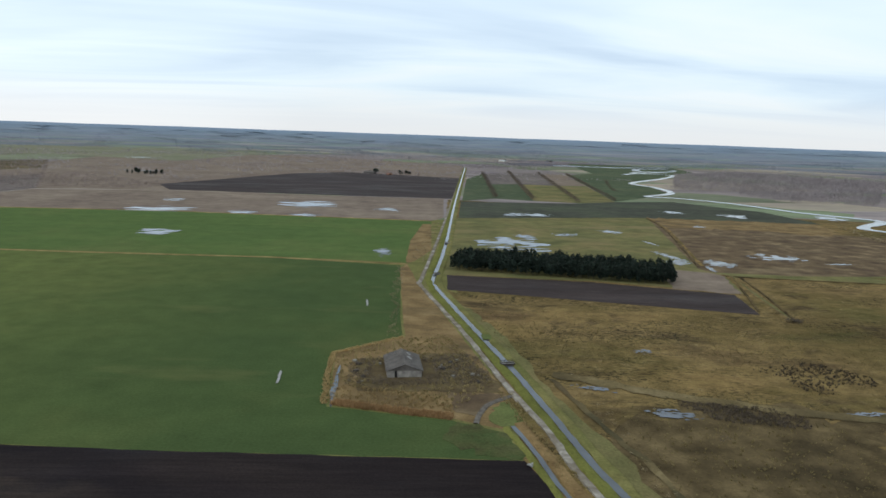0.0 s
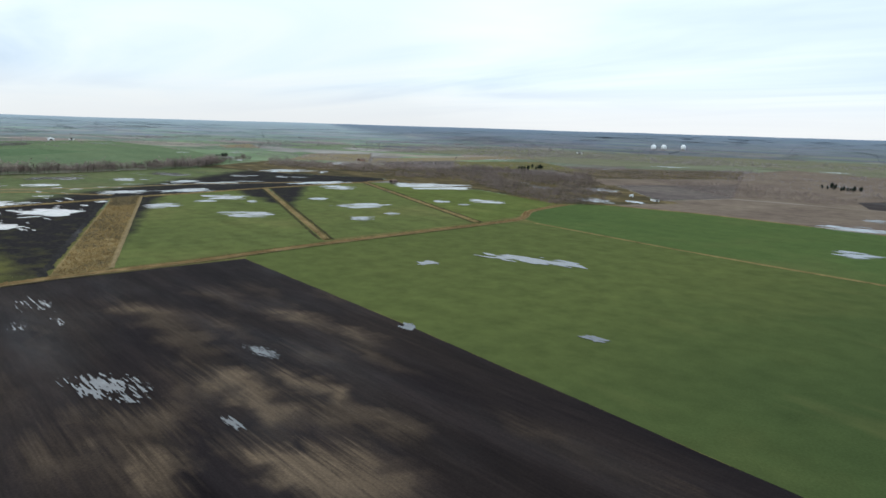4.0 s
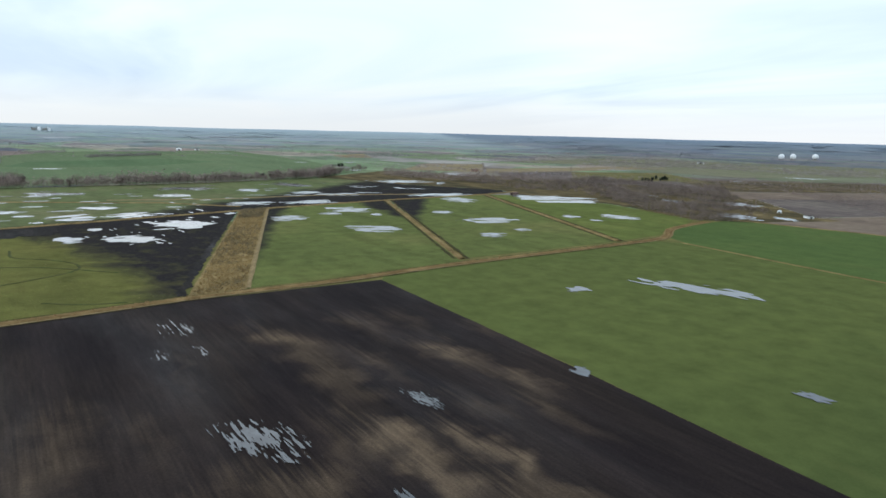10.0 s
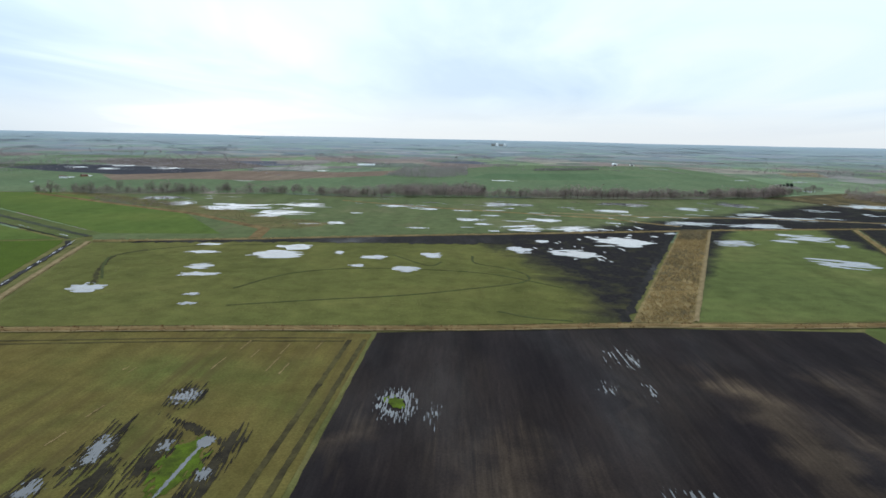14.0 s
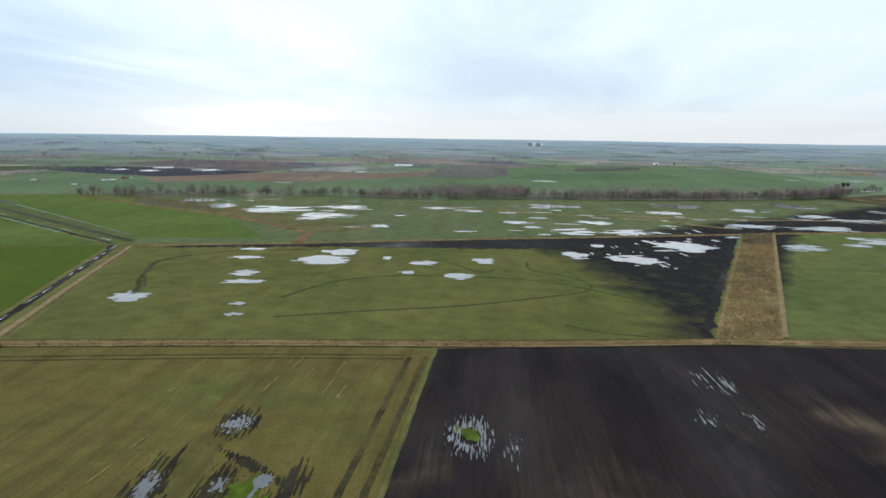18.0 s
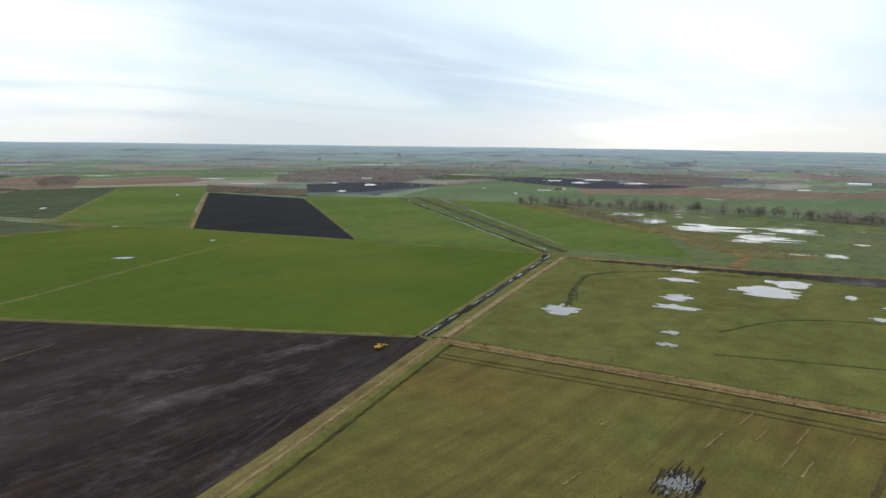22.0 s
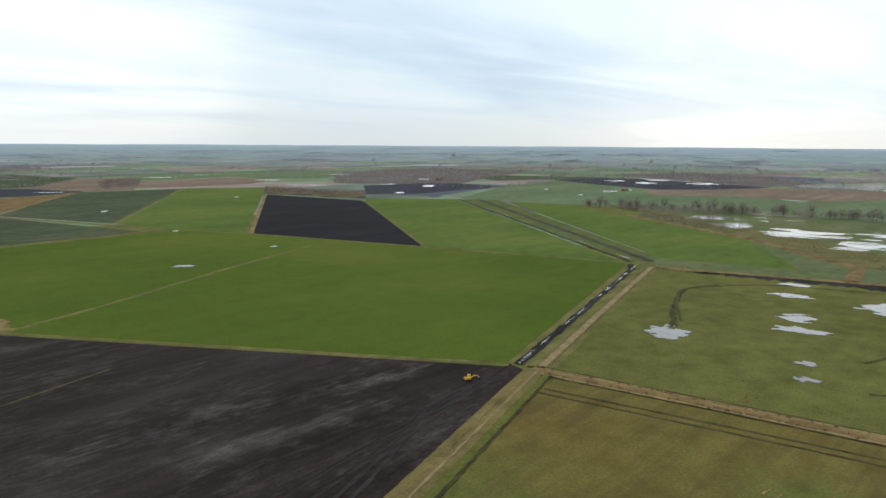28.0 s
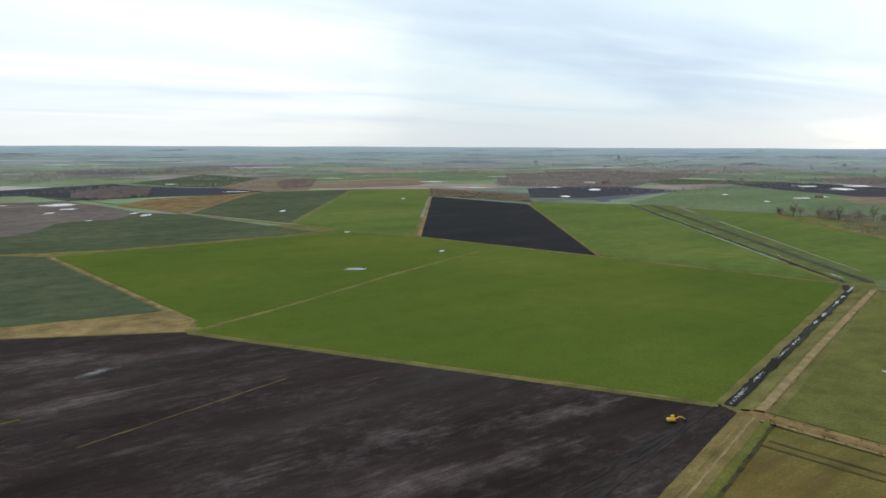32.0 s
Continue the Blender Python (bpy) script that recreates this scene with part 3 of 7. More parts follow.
HOUSE_RED = plain("red_brick", (0.25, 0.12, 0.08), (0.36, 0.19, 0.13), 0.5)
TILE = plain("clay_tile", (0.13, 0.085, 0.07), (0.19, 0.12, 0.095), 0.5)


def farmland(name, far=False):
    """Open fen farmland, a patchwork of crops, plough and stubble. far: the same land on the slow rise at the edge of
    sight, its fields drawn out towards the horizon and blended into painted haze.
    """
    n = Nodes(name)
    x, y, z = n.split(n.co)
    flat = n.t.nodes.new("ShaderNodeCombineXYZ")
    draw = n.math("DIVIDE", 110.0, n.math("SUBTRACT", 110.0, z)) if far else 1.0
    n.put(flat.inputs[0], n.math("MULTIPLY", n.math("ADD", x, 110.0), draw))
    n.put(flat.inputs[1], n.math("MULTIPLY", n.math("ADD", y, 50.0), draw))
    land = flat.outputs[0]

    def patches(deg, sx, sy):
        v = n.t.nodes.new("ShaderNodeTexVoronoi")
        v.distance = "CHEBYCHEV"
        v.inputs["Scale"].default_value = 1.0
        v.inputs["Randomness"].default_value = 0.85
        n.put(v.inputs["Vector"], n.coords(deg, (sx, sy, 1.0), land))
        return n.split(v.outputs["Color"])

    r, q, _ = patches(24, 0.0026, 0.0046)
    green = n.ramp(r, [(0.0, (0.165, 0.215, 0.120)), (0.14, (0.150, 0.170, 0.128)), (0.26, (0.210, 0.185, 0.158)), (0.38, (0.195, 0.235, 0.132)), (0.5, (0.225, 0.180, 0.148)),
                       (0.6, (0.165, 0.200, 0.128)), (0.7, (0.250, 0.225, 0.170)), (0.8, (0.110, 0.112, 0.122)), (0.86, (0.180, 0.220, 0.125)), (0.95, (0.30, 0.28, 0.24))], step=True)
    brown = n.ramp(r, [(0.0, (0.190, 0.158, 0.138)), (0.18, (0.160, 0.166, 0.104)), (0.34, (0.145, 0.120, 0.112)), (0.48, (0.240, 0.200, 0.145)),
                       (0.62, (0.165, 0.170, 0.108)), (0.74, (0.190, 0.160, 0.142)), (0.84, (0.104, 0.096, 0.098)), (0.92, (0.150, 0.172, 0.100))], step=True)
    # heavier, browner land to the north
    lx, ly, _ = n.split(land)
    north = n.math("ADD", n.math("MULTIPLY_ADD", lx, 0.6, ly), n.math("MULTIPLY", n.noise(0.0016, 3.0, vec=land), 1400.0))
    heavy = n.ramp(n.math("DIVIDE", north, 3000.0), [(0.45, 0.0), (0.6, 1.0)])
    col = n.mix(heavy, green, brown)
    # each field has its own working direction and wear
    col = n.mix(1.0, col, n.ramp(q, [(0.0, 0.82), (0.5, 1.0), (1.0, 1.18)]), "MULTIPLY")
    # lifted and slightly blued: some distance haze put into the land colour
    col = n.mix(1.0, col, n.ramp(n.noise(0.004, 5.0, 0.6, vec=land), [(0.3, (0.88, 0.88, 0.95)), (0.7, (1.34, 1.32, 1.36))]), "MULTIPLY")
    col = n.mix(1.0, col, n.ramp(n.noise(0.03, 5.0, 0.65, vec=n.coords(24, (0.25, 1, 1), land)), [(0.3, 0.78), (0.7, 1.22)]), "MULTIPLY")
    wet = n.noise(0.009, 4.0, 0.7, vec=n.coords(24, (0.5, 1, 1), land))
    col = n.mix(n.ramp(wet, [(0.62, 0.0), (0.72, 0.35)]), col, (0.085, 0.086, 0.082))
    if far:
        # pale slips: sky mirrored by far water, put into the colour
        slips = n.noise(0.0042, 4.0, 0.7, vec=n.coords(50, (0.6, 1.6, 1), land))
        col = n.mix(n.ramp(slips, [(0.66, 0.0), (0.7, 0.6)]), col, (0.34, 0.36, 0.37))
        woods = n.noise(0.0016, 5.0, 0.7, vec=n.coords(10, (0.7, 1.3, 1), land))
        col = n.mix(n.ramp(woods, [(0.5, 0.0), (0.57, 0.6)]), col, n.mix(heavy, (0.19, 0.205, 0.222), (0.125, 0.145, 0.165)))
        # painted haze: blue-grey grows with height, darker northward, away from the sun
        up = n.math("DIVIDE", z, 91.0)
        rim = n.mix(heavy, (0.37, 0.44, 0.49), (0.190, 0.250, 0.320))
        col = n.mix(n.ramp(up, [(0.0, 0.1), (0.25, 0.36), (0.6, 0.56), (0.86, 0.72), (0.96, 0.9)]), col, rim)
    return n.finish(col, 1.0, spec=0.0)


COUNTRY, FAR = farmland("open_farmland"), farmland("far_rise_hazed", True)

# ---- mesh helpers ----
RNG = np.random.default_rng(7)


def mesh_of(name, verts, faces, mat):
    me = bpy.data.meshes.new(name)
    me.from_pydata([tuple(map(float, v)) for v in verts], [], faces)
    me.update()
    me.materials.append(mat)
    return me


def obj(name, verts, faces, mat, parent=None, label=""):
    ob = new(name, mesh_of(name, verts, faces, mat))
    ob.parent = parent
    return tagged(ob, label)


def part(name, bm, mat, parent, label=""):
    """Links a bmesh as one mesh object under a thing or a part."""
    me = bpy.data.meshes.new(name)
    bm.to_mesh(me)
    bm.free()
    me.materials.append(mat)
    ob = new(name, me)
    ob.parent = parent
    return tagged(ob, label)


def block(x, y, z, sx, sy, sz, bevel=0.0, m=None):
    bm = bmesh.new()
    bmesh.ops.create_cube(bm, size=1.0, matrix=Matrix.Translation((x, y, z)) @ Matrix.Diagonal((sx, sy, sz, 1)))
    if bevel:
        bmesh.ops.bevel(bm, geom=list(bm.edges), offset=bevel, segments=2, affect="EDGES")
    if m:
        bmesh.ops.transform(bm, matrix=m, verts=bm.verts)
    return bm


def edge_walk(pts, step, rough, seed, closed=True):
    """Points along a line or outline, resampled and made slightly uneven."""
    rng = np.random.default_rng(seed)
    p = np.array(pts, float)
    q = np.roll(p, -1, 0) if closed else p[1:]
    res = []
    for a, b in zip(p if closed else p[:-1], q):
        d = np.linalg.norm(b - a)
        k = max(1, int(d / step))
        n = np.array([-(b - a)[1], (b - a)[0]]) / max(d, 1e-6)
        for i in range(k):
            w = rng.normal(0, rough) if i else rng.normal(0, rough * 0.3)
            res.append(a + (b - a) * i / k + n * w)
    if not closed:
        res.append(p[-1])
    return np.array(res)


def sheet(name, outline, z, mat, depth=0.12, parent=None):
    """A flat skin of ground with its own thin edge."""
    n = len(outline)
    bm = bmesh.new()
    top = [bm.verts.new((x, y, z)) for x, y in outline]
    low = [bm.verts.new((x, y, z - depth)) for x, y in outline]
    f = bm.faces.new(top)
    f.normal_update()
    if f.normal.z < 0:
        f.normal_flip()
    for i in range(n):
        bm.faces.new((top[i], low[i], low[(i + 1) % n], top[(i + 1) % n]))
    bmesh.ops.triangulate(bm, faces=[f])
    bmesh.ops.recalc_face_normals(bm, faces=bm.faces)
    return part(name, bm, mat, parent)


LEVEL = {}                       # each skin of ground lies a few millimetres over the last


def field(name, pts, mat, label, z=0.1, rough=0.2, step=9.0, category="field"):
    seed = int(abs(pts[0][0] * 7 + pts[0][1] * 3)) % 9999
    z = 0.03 + 0.004 * len(LEVEL)
    LEVEL[len(LEVEL)] = z
    return tagged(sheet(name, edge_walk(pts, step, rough, seed), z, mat, z + 0.1), label, category, "", "structure")


def spline(pts, step=10.0):
    """A smooth line through the points."""
    p = np.array(pts, float)
    p = np.vstack([2 * p[0] - p[1], p, 2 * p[-1] - p[-2]])
    res = []
    for i in range(1, len(p) - 2):
        a, b, c, d = p[i - 1:i + 3]
        k = max(2, int(np.linalg.norm(c - b) / step))
        for s in np.arange(k) / k:
            res.append(0.5 * (2 * b + (c - a) * s + (2 * a - 5 * b + 4 * c - d) * s * s + (3 * b - a - 3 * c + d) * s ** 3))
    res.append(p[-2])
    return np.array(res)


def normals_of(line):
    t = np.gradient(line, axis=0)
    t /= np.linalg.norm(t, axis=1)[:, None] + 1e-9
    return np.stack([-t[:, 1], t[:, 0]], 1)


def ribbon(name, pts, profile, mat, rough=0.25, step=6.0, seed=1, curved=False, parent=None):
    """A strip along a line. profile: (offset across, height) pairs from one side to the other."""
    line = spline(pts, step) if curved else edge_walk(pts, step, 0.0, 0, closed=False)
    nrm = normals_of(line)
    rng = np.random.default_rng(seed)
    m = len(profile)
    verts, faces = [], []
    for i in range(len(line)):
        for j, (o, h) in enumerate(profile):
            w = rng.normal(0, rough) if j in (0, m - 1) or m > 2 else 0
            verts.append((*(line[i] + nrm[i] * (o + w)), h if h <= 0.02 else 0.15 + h * (1 + rng.normal(0, 0.12) * (m > 4))))
    for i in range(len(line) - 1):
        for j in range(m - 1):
            a = i * m + j
            faces.append((a + m, a + m + 1, a + 1, a))
    return obj(name, verts, faces, mat, parent)


def bank(name, pts, width, height, mat, label, seed=1, curved=False, category="bank", rough=0.3):
    h = width / 2
    prof = [(-h - 0.4, -0.05), (-h * 0.8, height * 0.55), (-h * 0.35, height), (h * 0.25, height * 0.92), (h * 0.75, height * 0.5), (h + 0.4, -0.05)]
    return tagged(ribbon(name, pts, prof, mat, rough, 4.0, seed, curved), label, category, "", "structure")


def track(name, pts, width, mat, label, z=0.2, seed=1, curved=True, category="track"):
    h = width / 2
    prof = [(-h - 0.2, -0.05), (-h, z), (-h * 0.35, z + 0.03), (h * 0.35, z + 0.03), (h, z), (h + 0.2, -0.05)]
    return tagged(ribbon(name, pts, prof, mat, 0.18, 5.0, seed, curved), label, category, "", "structure")


def blob(cx, cy, rx, ry, ang, seed, ragged=0.3, n=44):
    """An uneven outline, drawn out along its longer axis."""
    rng = np.random.default_rng(seed)
    th = np.linspace(0, 2 * np.pi, n, endpoint=False)
    r = np.ones(n)
    for k in range(2, 13):
        r += ragged * rng.normal() / k ** 0.75 * np.cos(k * th + rng.uniform(0, 6.28))
    r = np.clip(r, 0.45, 1.5)
    x, y = rx * r * np.cos(th), ry * r * np.sin(th)
    a = radians(ang)
    return np.stack([cx + x * math.cos(a) - y * math.sin(a), cy + x * math.sin(a) + y * math.cos(a)], 1)


def fbm(x, y, s):
    return noise.noise((x, y, s)) + 0.5 * noise.noise((x * 2.1, y * 2.1, s + 5)) + 0.25 * noise.noise((x * 4.3, y * 4.3, s + 9))


def pool_mesh(row, deg, stretch, grain, rag, seed, z, cell, hole=0.0, level=0.12):
    """Standing water in a hollow: the part of a patch where the uneven ground lies below the water, with its islands and ragged edge."""
    cx, cy, rx, ry, ang = row
    a, d = radians(ang), radians(deg)
    R = 1.45
    ex = R * math.hypot(rx * math.cos(a - d), ry * math.sin(a - d))
    ey = R * math.hypot(rx * math.sin(a - d), ry * math.cos(a - d))
    nx, ny = min(90, max(10, int(2 * ex / (cell * stretch ** 0.5)))), min(150, max(10, int(2 * ey / cell)))
    us, vs = np.linspace(-ex, ex, nx + 1), np.linspace(-ey, ey, ny + 1)
    val = np.empty((nx + 1, ny + 1))
    pos = np.empty((nx + 1, ny + 1, 2))
    for i, u in enumerate(us):
        for j, v in enumerate(vs):
            x, y = u * math.cos(d) - v * math.sin(d), u * math.sin(d) + v * math.cos(d)
            p, q = (x * math.cos(a) + y * math.sin(a)) / rx, (-x * math.sin(a) + y * math.cos(a)) / ry
            r2 = p * p + q * q
            dip = 1 - r2 if r2 > hole * hole else 1 - r2 - 2.2 * (1 - r2 / (hole * hole + 1e-9))
            val[i, j] = dip - level + rag * fbm(u / (grain * stretch), v / grain, seed * 0.37)
            pos[i, j] = cx + x, cy + y
    val[0], val[-1], val[:, 0], val[:, -1] = -1, -1, -1, -1
    verts, faces, index = [], [], {}

    def corner(key, pt):
        if key not in index:
            index[key] = len(verts)
            verts.append((pt[0], pt[1], z))
        return index[key]

    for i in range(nx):
        for j in range(ny):
            ring = [(i, j), (i + 1, j), (i + 1, j + 1), (i, j + 1)]
            if max(val[k] for k in ring) <= 0:
                continue
            face = []
            for k in range(4):
                m, n = ring[k], ring[(k + 1) % 4]
                if val[m] > 0:
                    face.append(corner(m, pos[m]))
                if (val[m] > 0) != (val[n] > 0):
                    t = val[m] / (val[m] - val[n])
                    face.append(corner((min(m, n), max(m, n)), pos[m] + t * (pos[n] - pos[m])))
            if len(face) > 2:
                faces.append(face)
    return verts, faces


def pieces(verts, faces):
    """Splits a mesh into its separate pieces, largest first."""
    root = list(range(len(verts)))

    def top(i):
        while root[i] != i:
            root[i] = root[root[i]]
            i = root[i]
        return i

    for f in faces:
        for k in f[1:]:
            root[top(k)] = top(f[0])
    groups = {}
    for f in faces:
        groups.setdefault(top(f[0]), []).append(f)
    parts = []
    for fs in sorted(groups.values(), key=len, reverse=True):
        used = {k: n for n, k in enumerate(sorted({k for f in fs for k in f}))}
        parts.append(([verts[k] for k in used], [[used[k] for k in f] for f in fs]))
    return parts


def pool_thing(name, mesh, label, group):
    """One pool with its loose side pools as parts; the smallest specks are one part."""
    bits = pieces(*mesh)
    if not bits:
        return
    thing = tagged(obj(name, *bits[0], WATER), label, "puddle", group)
    for v, f in bits[1:7]:
        if len(f) > 3:
            obj("side_pool", v, f, WATER, thing)
    rest = [(v, f) for v, f in bits[7:] if len(f) > 1]
    if rest:
        v, f = join(rest)
        tagged(obj("water_specks", v, f, WATER, thing), kind="stuff")


def puddles(rows, label, group, z=0.2, deg=None, stretch=1.8, rag=1.0):
    """Standing water: each pool an object of its own."""
    for i, row in enumerate(rows):
        cx, cy, rx, ry, ang = row
        seed = int(abs(cx * 13 + cy * 7)) % 991
        small = min(rx, ry)
        mesh = pool_mesh(row, ang if deg is None else deg, stretch, max(1.2, small * (0.26 if rag > 1.02 else 0.42)), rag, seed, z + 0.15 + 0.003 * (i % 5) + 0.0007 * (seed % 17), max(0.5, small / (15 if math.hypot(cx + 110, cy) < 1100 else 9)), 0.0, 0.34)
        pool_thing("puddle", mesh, label, group)


def furrow_pool(row, deg, label, hole=0.0, rag=1.5, level=0.55, grain=0.55, stretch=14.0, z=0.36):
    """Water lying in the furrows, in narrow slips that run together."""
    seed = int(abs(row[0] * 11 + row[1] * 5)) % 991
    pool_thing("furrow_pool", pool_mesh(row, deg, stretch, grain, rag, seed, z + 0.004 * (seed % 7), 0.3, hole, level), label, "pools in the furrows")


# ---- plants ----


def twig_cloud(rng, n, rx, rz, zc, size):
    """Loose triangles through an uneven crown."""
    p = rng.normal(0, 1, (n, 3))
    p /= np.linalg.norm(p, axis=1)[:, None]
    p *= rng.uniform(0.35, 1.0, (n, 1)) ** 0.6
    lump = 1 + 0.35 * np.sin(p[:, 0:1] * 4 + rng.uniform(0, 6)) * np.cos(p[:, 1:2] * 5 + rng.uniform(0, 6))
    p = p * lump * (rx, rx, rz) + (0, 0, zc)
    t = rng.normal(0, 1, (n, 3, 3)) * size
    t[:, :, 2] *= 0.7
    return (p[:, None] + t).reshape(-1, 3), np.arange(n * 3).reshape(-1, 3)


def stick(a, b, ra, rb, sides=5):
    a, b = np.array(a, float), np.array(b, float)
    d = (b - a) / (np.linalg.norm(b - a) + 1e-9)
    u = np.cross(d, (0.3, 0.9, 0.1))
    u /= np.linalg.norm(u)
    w = np.cross(d, u)
    th = np.linspace(0, 2 * np.pi, sides, endpoint=False)[:, None]
    v = np.vstack([a + ra * (np.cos(th) * u + np.sin(th) * w), b + rb * (np.cos(th) * u + np.sin(th) * w)])
    f = [(i, (i + 1) % sides, sides + (i + 1) % sides, sides + i) for i in range(sides)] + [tuple(range(sides, 2 * sides))]
    return v, f


def join(bits):
    verts, faces, k = [], [], 0
    for v, f in bits:
        verts.append(np.asarray(v))
        faces += [tuple(int(i) + k for i in g) for g in f]
        k += len(v)
    return np.vstack(verts), faces


def bare_tree(seed, h=12.0, name="bare_tree", mat=None):
    """Trunk, limbs and a loose crown of bare twigs."""
    rng = np.random.default_rng(seed)
    bits = [stick((0, 0, -0.3), (rng.normal(0, 0.2), rng.normal(0, 0.2), h * 0.5), h * 0.024, h * 0.012)]
    for i in range(7):
        a = i * 0.9 + rng.uniform(0, 0.6)
        z0 = h * rng.uniform(0.22, 0.5)
        r, z1 = h * rng.uniform(0.14, 0.27), h * rng.uniform(0.6, 0.95)
        bits.append(stick((0, 0, z0), (r * math.cos(a), r * math.sin(a), z1), h * 0.011, h * 0.003, 4))
    tree = tagged(new(name), "", "tree")
    v, f = join(bits)
    obj("trunk", v, f, BARK, tree)
    v, f = twig_cloud(rng, 420, h * 0.34, h * 0.38, h * 0.6, h * 0.027)
    obj("crown", v, f.tolist(), mat or TWIG, tree, "leafless brown twigs")
    return tree


def pine(seed, h=14.0):
    """A plantation pine: straight trunk, dense dark crown in uneven whorls."""
    rng = np.random.default_rng(seed)
    tree = tagged(new("pine_tree"), "", "tree")
    v, f = stick((0, 0, -0.3), (0, 0, h * 0.92), 0.2, 0.05, 6)
    obj("trunk", v, f, BARK, tree)
    bits = []
    for k in range(11):
        u = k / 10
        z = h * (0.22 + 0.76 * u)
        r = h * 0.21 * (1 - u ** 4.5) * (0.72 + 0.28 * min(1, u * 3)) * rng.uniform(0.8, 1.15) + 0.35
        for i in range(7 if u < 0.8 else 4):
            a = rng.uniform(0, 6.28)
            cx, cy = r * 0.62 * math.cos(a), r * 0.62 * math.sin(a)
            s = r * rng.uniform(0.4, 0.62)
            p = rng.normal(0, 1, (6, 3))
            p /= np.linalg.norm(p, axis=1)[:, None]
            p = p * (s, s, s * 0.75) + (cx, cy, z + rng.normal(0, 0.3))
            bits.append((p, [(0, 1, 2), (0, 2, 3), (0, 3, 4), (0, 4, 5), (1, 3, 5), (2, 4, 1)]))
    v, f = join(bits)
    obj("crown", v, f, NEEDLE, tree)
    return tree


def tri_mesh(name, v, f, mat):
    me = bpy.data.meshes.new(name)
    me.vertices.add(len(v))
    me.vertices.foreach_set("co", v.astype(np.float32).ravel())
    me.loops.add(f.size)
    me.loops.foreach_set("vertex_index", f.astype(np.int32).ravel())
    me.polygons.add(len(f))
    me.polygons.foreach_set("loop_start", np.arange(0, f.size, 3, dtype=np.int32))
    me.update(calc_edges=True)
    me.materials.append(mat)
    return me


def scatter(name, spots, template, mat, label, category, lo=0.7, hi=1.3, ground=0.0, squash=0.0, clump=0.0):
    """Many uncounted plants as one mesh. template: vertices and triangles of several sample plants."""
    rng = np.random.default_rng(int(abs(spots[0][0]) * 3 + len(spots)))
    vs, fs, k = [], [], 0
    for x, y in spots:
        tv, tf = template[rng.integers(len(template))]
        s, a = rng.uniform(lo, hi), rng.uniform(0, 6.28)
        if clump:
            g = noise.noise((x * 0.012, y * 0.012, 3.0)) + 0.5 * noise.noise((x * 0.04, y * 0.04, 8.0))
            if g < -clump:
                continue
            s *= 1 + 0.6 * g
        c, n = math.cos(a) * s, math.sin(a) * s
        v = np.empty_like(tv)
        v[:, 0], v[:, 1] = x + tv[:, 0] * c - tv[:, 1] * n, y + tv[:, 0] * n + tv[:, 1] * c
        v[:, 2] = ground + rise(x, y) + tv[:, 2] * s * (1 + rng.normal(0, squash))
        vs.append(v)
        fs.append(tf + k)
        k += len(v)
    return tagged(new(name, tri_mesh(name, np.vstack(vs), np.vstack(fs), mat)), label, category, "", "stuff")


def tuft(seed, h=0.9, r=0.5, n=9):
    rng = np.random.default_rng(seed)
    v = []
    for _ in range(n):
        a, b = rng.uniform(0, 6.28), rng.uniform(0, 6.28)
        x, y = r * 0.5 * math.cos(a), r * 0.5 * math.sin(a)
        w = 0.16 * r + 0.05
        v += [(x - w * math.cos(b), y - w * math.sin(b), 0), (x + w * math.cos(b), y + w * math.sin(b), 0), (x * 2.4, y * 2.4, h * rng.uniform(0.6, 1.1))]
    return np.array(v), np.arange(3 * n).reshape(-1, 3)


def bush(seed, h=2.0, n=34):
    return twig_cloud(np.random.default_rng(seed), n, h * 0.62, h * 0.5, h * 0.45, h * 0.1)


def far_tree(seed, h=11.0, n=26, wide=0.42):
    rng = np.random.default_rng(seed)
    v, f = twig_cloud(rng, n, h * wide, h * 0.4, h * 0.55, h * (0.048 if n > 16 else 0.085))
    v[:, 2] = np.maximum(v[:, 2], 0)
    return v, f


TUFTS = [tuft(i) for i in range(6)]
BUSHES = [bush(20 + i) for i in range(6)]
FAR_TREES = [far_tree(40 + i, 10.0, 40) for i in range(8)]
HEDGE_BITS = [far_tree(60 + i, 3.2, 12, 0.5) for i in range(5)]


def along(pts, gap, spread, seed, curved=False):
    rng = np.random.default_rng(seed)
    line = edge_walk(pts, gap, 0.0, 0, closed=False) if not curved else spline(pts, gap)
    nrm = normals_of(line)
    return [line[i] + nrm[i] * rng.uniform(-spread, spread) + rng.normal(0, gap * 0.35, 2) for i in range(len(line))]


def inside(pts, count, seed, holes=()):
    """Random spots within an outline, outside the holes (x, y, radius)."""
    rng = np.random.default_rng(seed)
    p = np.array(pts, float)
    lo, hi = p.min(0), p.max(0)
    c = rng.uniform(lo, hi, (count * 6, 2))
    ok = np.zeros(len(c), bool)
    for a, b in zip(p, np.roll(p, -1, 0)):
        cross = (a[1] > c[:, 1]) != (b[1] > c[:, 1])
        with np.errstate(divide="ignore", invalid="ignore"):
            ok ^= cross & (c[:, 0] < (b[0] - a[0]) * (c[:, 1] - a[1]) / (b[1] - a[1]) + a[0])
    for x, y, r in holes:
        ok &= np.hypot(c[:, 0] - x, c[:, 1] - y) > r
    return c[ok][:count]


# ---- ground and distance ----
CX, CY = -110.0, -50.0


